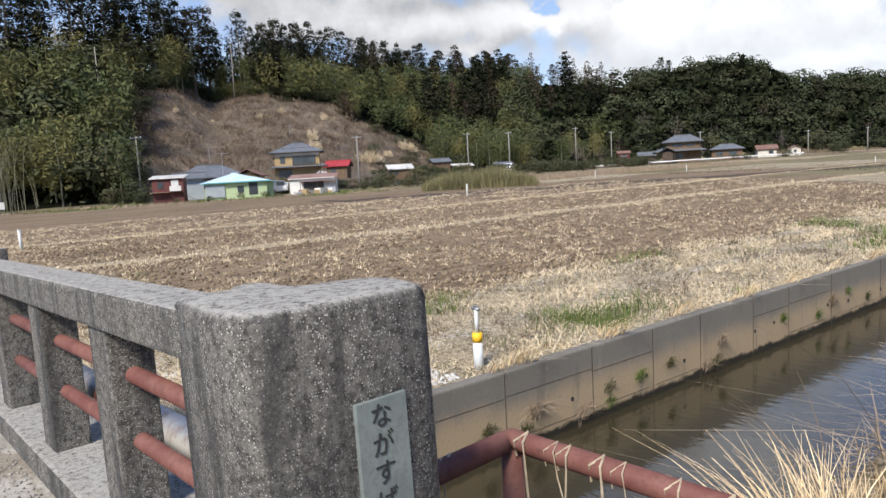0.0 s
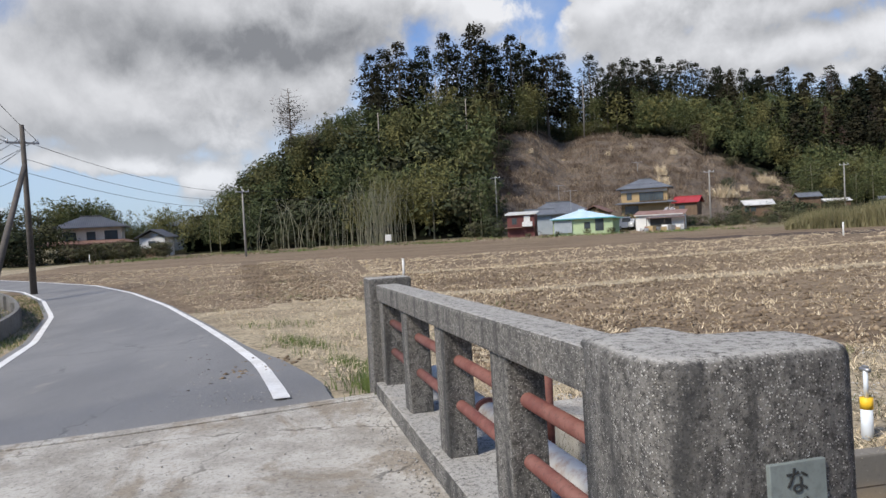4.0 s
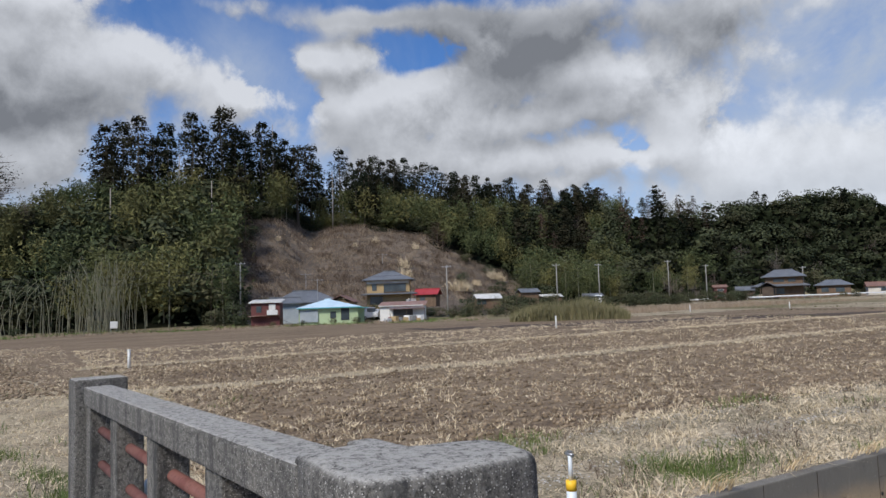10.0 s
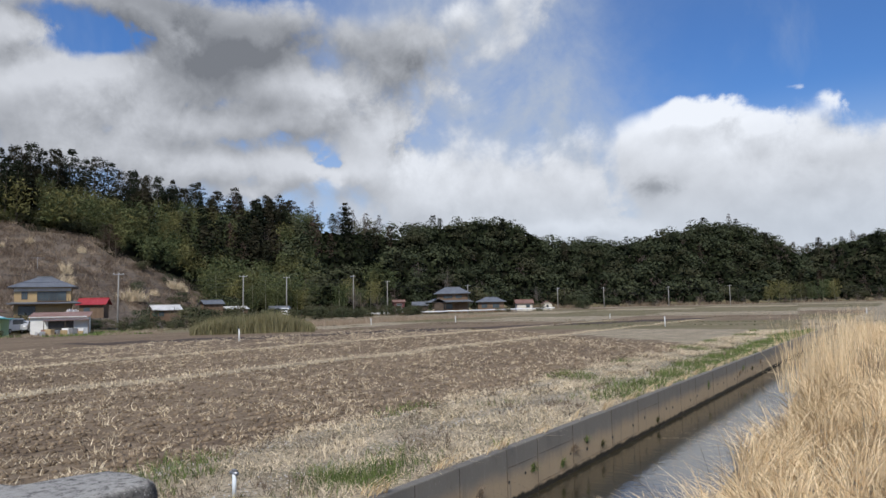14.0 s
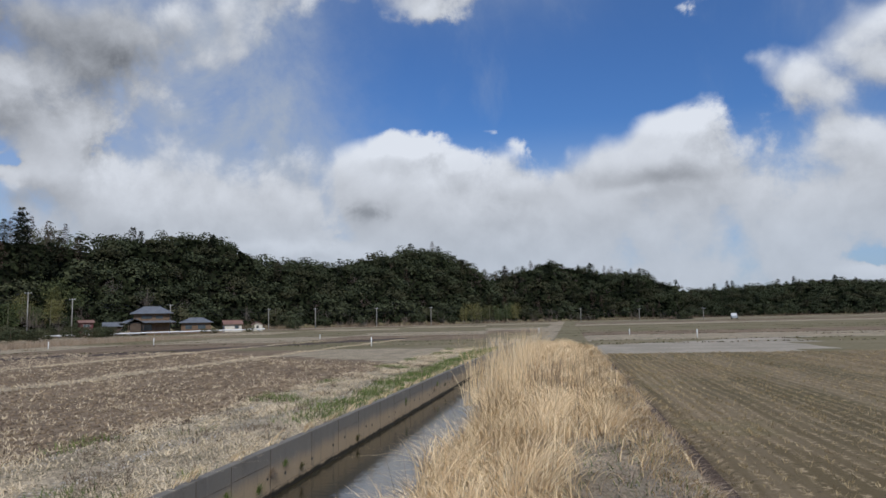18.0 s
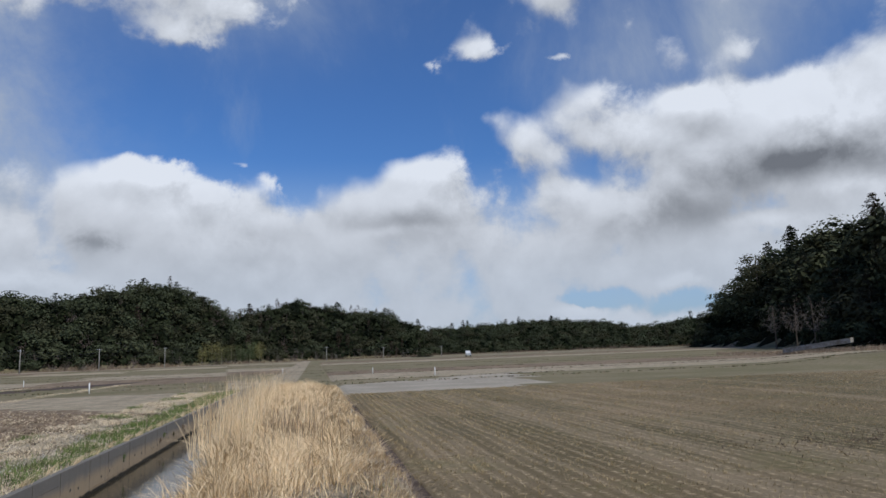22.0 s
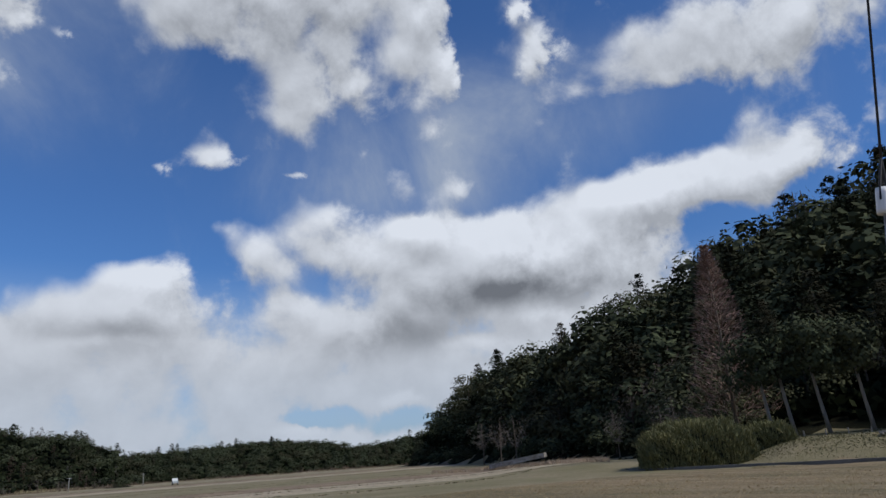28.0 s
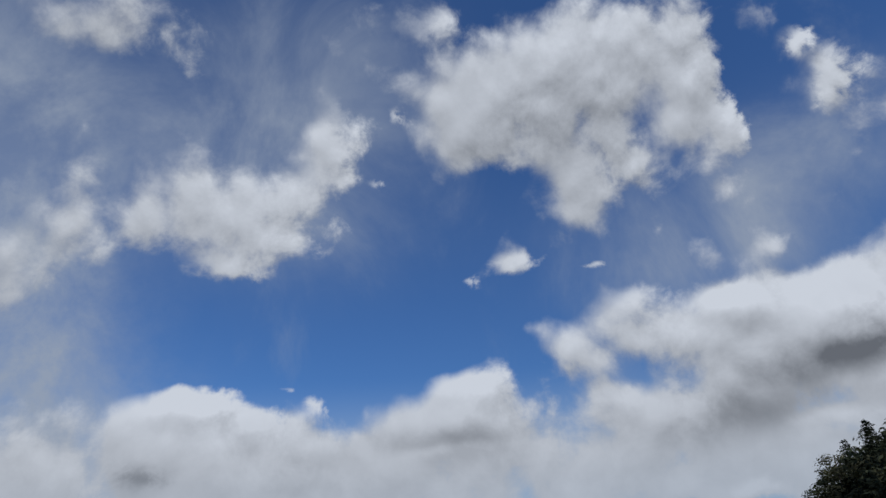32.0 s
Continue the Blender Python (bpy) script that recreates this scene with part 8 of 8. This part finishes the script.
# trees with bare trunks at the right-hand wood's edge
def edge_tree(az, r, h, lean, kind_name="cedar"):
    x, y = at(az, r)
    z = float(land(x, y)) - 0.2
    root = thing("edge_tree", pose(x, y, z), "dark evergreen with a tall bare pale trunk", "tree", "trees at the wood's edge")
    part("trunk", tube([(0, 0, 0), (lean * 0.4, 0, h * 0.25), (lean * 0.8, 0, h * 0.6)], 0.24, 8, 0.5), M["pale_bark"], root, "pale bare trunk", smooth=True)
    for k_ in range(3):
        v, f, me, tr = TREE[kind_name][k_]
        s_ = h * (0.75 - 0.12 * k_)
        put("crown", me, root, Matrix.LocRotScale((lean * 0.5 + (k_ - 1) * 0.09 * h, (k_ - 1) * 0.03 * h, h * (0.22 + 0.10 * k_)), Euler((0, 0, k_ * 2.1)), (s_ * 0.9, s_ * 0.9, s_)))


for az, lean, h, kd in ((-58.0, -1.2, 14, "broad"), (-59.4, -1.6, 15, "cedar"), (-61.6, -1.8, 15, "broad"), (-64.3, -1.4, 14, "broad"), (-66.9, -1.2, 15, "cedar"), (-69.5, -1.0, 15, "broad")):
    edge_tree(az, 84, h, lean, kd)


def larch(az, r, h):
    x, y = at(az, r)
    root = thing("bare_larch", pose(x, y, float(land(x, y)) - 0.3), "tall rust-brown leafless larch before the dark wood", "tree")
    part("trunk", tube([(0, 0, 0), (0.1, 0, h * 0.5), (0, 0, h)], 0.28, 8, 0.12), M["bark"], root, smooth=True)
    n = 3800
    z = RNG.uniform(0.08, 1.0, n) ** 0.85
    a = RNG.uniform(0, 2 * math.pi, n)
    a = np.round(a * 4 + z * 31) / 4 + RNG.normal(0, 0.12, n)
    q = RNG.uniform(0.05, 1, n) ** 0.6
    reach = (1.02 - z) ** 0.85 * h * 0.235 * q + 0.05
    c = np.stack([np.cos(a) * reach, np.sin(a) * reach, z * h + reach * 0.35], 1)
    d = np.stack([np.cos(a), np.sin(a), 0 * a + 0.55], 1) + RNG.normal(0, 0.3, (n, 3))
    d /= np.linalg.norm(d, axis=1)[:, None]
    e = np.cross(d, RNG.normal(size=(n, 3)))
    e /= np.linalg.norm(e, axis=1)[:, None]
    L = RNG.uniform(0.35, 0.8, n)[:, None]
    v = np.stack([c - d * L, c + e * 0.035, c + d * L, c - e * 0.035], 1).reshape(-1, 3)
    put("twig_mass", mesh_np("twig_mass", v, np.arange(4 * n).reshape(-1, 4), M["larch"]), root)


larch(-55.6, 88, 24.5)
for az, r, h in ((-51.2, 86, 8.5), (-50.2, 88, 7.5), (-38.8, 162, 12), (-37.6, 168, 12), (-36.2, 190, 13), (-62.6, 165, 17), (-63.3, 164, 16)):
    x, y = at(az, r)
    tree("bare", x, y, h, 1.1)


# dead tiered tree on the left hill's shoulder
def dead_tree(az, r, h):
    x, y = at(az, r)
    z = float(land(x, y))
    root = thing("dead_pine", pose(x, y, z, 0, 0, az), "leafless tiered pine standing on the hill's shoulder", "tree")
    part("trunk", tube([(0, 0, 0), (0.1, 0, h * 0.6), (0.0, 0, h)], 0.26, 8, 0.25), M["bark"], root, smooth=True)
    for k_ in range(26):
        zz = h * (0.45 + 0.55 * k_ / 26)
        a, L = k_ * 2.4, (1.05 - 0.55 * k_ / 26) * h * 0.24 * RNG.uniform(0.7, 1.1)
        p = Vector((0, 0, zz))
        q = p + Vector((math.cos(a) * L, math.sin(a) * L, L * 0.15))
        part("branch", tube([p, p.lerp(q, 0.5) + Vector((0, 0, -0.1)), q], 0.07, 5, 0.3), M["bark"], root)
    v, f, me, tr = TREE["bare"][0]
    put("twigs", me, root, Matrix.LocRotScale((0, 0, h * 0.25), None, (h * 0.7, h * 0.7, h * 0.8)))
    c = RNG.normal(0, 1, (420, 3)) * (h * 0.10, h * 0.10, h * 0.025)
    c[:, 2] += h * np.repeat([0.62, 0.72, 0.80, 0.50], 105)
    v, f = quads_at(c, 0.22)
    put("needles", mesh_np("needles", v, f, LEAF["cedar"]), root)


dead_tree(92.6, 154, 154 * math.tan(radians(11.6)) + 1.45 - float(land(*at(92.6, 154))))
dead_tree(91.0, 142, 8.5)

# pale dead trunks standing in the woods
for az, r, h in ((73.4, 186, 24), (80.6, 160, 17), (85.5, 140, 13), (78.2, 150, 13), (68.6, 196, 17)):
    x, y = at(az, r)
    snag = thing("snag_tree", pose(x, y, float(land(x, y)) - 0.3), "bare pale dead trunk among the woods", "tree")
    part("trunk", tube([(0, 0, 0), (0.2, 0.1, h * 0.5), (0.1, 0.1, h)], 0.2, 7, 0.4), M["pale_bark"], snag, smooth=True)

# grove of pale bamboo culms at the hill's foot
grove = thing("bamboo_grove", None, "grove of bare pale bamboo culms at the hill's foot", "bamboo")
CULM = []
for i in range(6):
    lx, ly = RNG.normal(0, 0.9), RNG.normal(0, 0.5)
    me = bpy.data.meshes.new("culm")
    bm = tube([(0, 0, -0.2), (lx * 0.25, ly * 0.25, 3.5), (lx, ly, 7.0), (lx * 1.9, ly * 1.9, 9.5)], 0.045, 5, 0.35)
    bm.to_mesh(me)
    bm.free()
    me.materials.append(M["culm"])
    CULM.append(me)
for i in range(150):
    az = RNG.normal(85.9, 0.9) if i < 105 else RNG.uniform(88, 96)
    x, y = at(az, RNG.uniform(101, 107))
    s_ = RNG.uniform(0.7, 1.1) * (1 if az < 89 else 0.8)
    put("culm", CULM[i % 6], grove, Matrix.LocRotScale((x, y, float(land(x, y)) - 0.1), Euler((0, 0, RNG.uniform(0, 6.28))), (1, 1, s_)))

# plum in blossom
x, y = at(62.3, 107)
plum = thing("plum_tree", pose(x, y, float(land(x, y))), "small plum tree covered in white blossom", "tree")
part("trunk", tube([(0, 0, -0.2), (0.1, 0, 1.0), (0.0, 0.1, 2.2)], 0.09, 7, 0.5), M["bark"], plum)
v, f = quads_at(ball(900) * (1.1, 1.1, 1.0) + (0, 0, 2.3), 0.09)
put("blossom", mesh_np("blossom", v, f, M["blossom"]), plum)

# logs and a kerb at the right field's far edge
for i in range(5):
    x, y = at(-64.6 - 0.25 * i, 74)
    log = thing("felled_log", pose(x, y, float(land(x, y)) + 0.12 + 0.1 * (i % 2), 0, 0, 30 + 17 * i), "pale felled log lying on the bank", "log", "felled logs on the bank")
    part("log_body", tube([(-1.1, 0, 0), (1.1, 0, 0.05)], 0.13, 8, 0.8), M["pale_bark"], log, smooth=True)
edge_pts = [at(a, np.interp(a, [-76, -60, -48, -40], [62, 64, 71, 92])) for a in np.arange(-40, -76, -2.0)]
kerb = thing("field_kerb", None, "low grey concrete edge along the paddy", "kerb", kind="structure")
part("kerb_run", ribbon_wall(edge_pts, 0, 0.25, -0.9, -0.42), M["flume"], kerb)
for i in range(7):
    x, y = at(-58.5 - 1.4 * i, 79)
    stake = thing("stake", pose(x, y, float(land(x, y))), "short wooden stake on the bank", "stake", "stakes on the bank")
    part("post", tube([(0, 0, -0.2), (0, 0, 0.55)], 0.06, 6), M["pale_bark"], stake)
# clutter before the storage shed
for i in range(16):
    x, y = at(64.6 - i * 0.2 + RNG.uniform(-0.1, 0.1), RNG.uniform(95.5, 97.5))
    h = RNG.uniform(0.3, 0.9)
    crate = thing("crate", pose(x, y, float(land(x, y)), 0, 0, RNG.uniform(0, 90)), "stacked crate or scrap before the shed", "crate", "clutter before the shed")
    part("box", block(-h * 0.6, h * 0.6, -h * 0.4, h * 0.4, -0.1, h, 0.03), M[("white_wall", "timber", "galv", "roof_rust", "tan_wall")[i % 5]], crate)
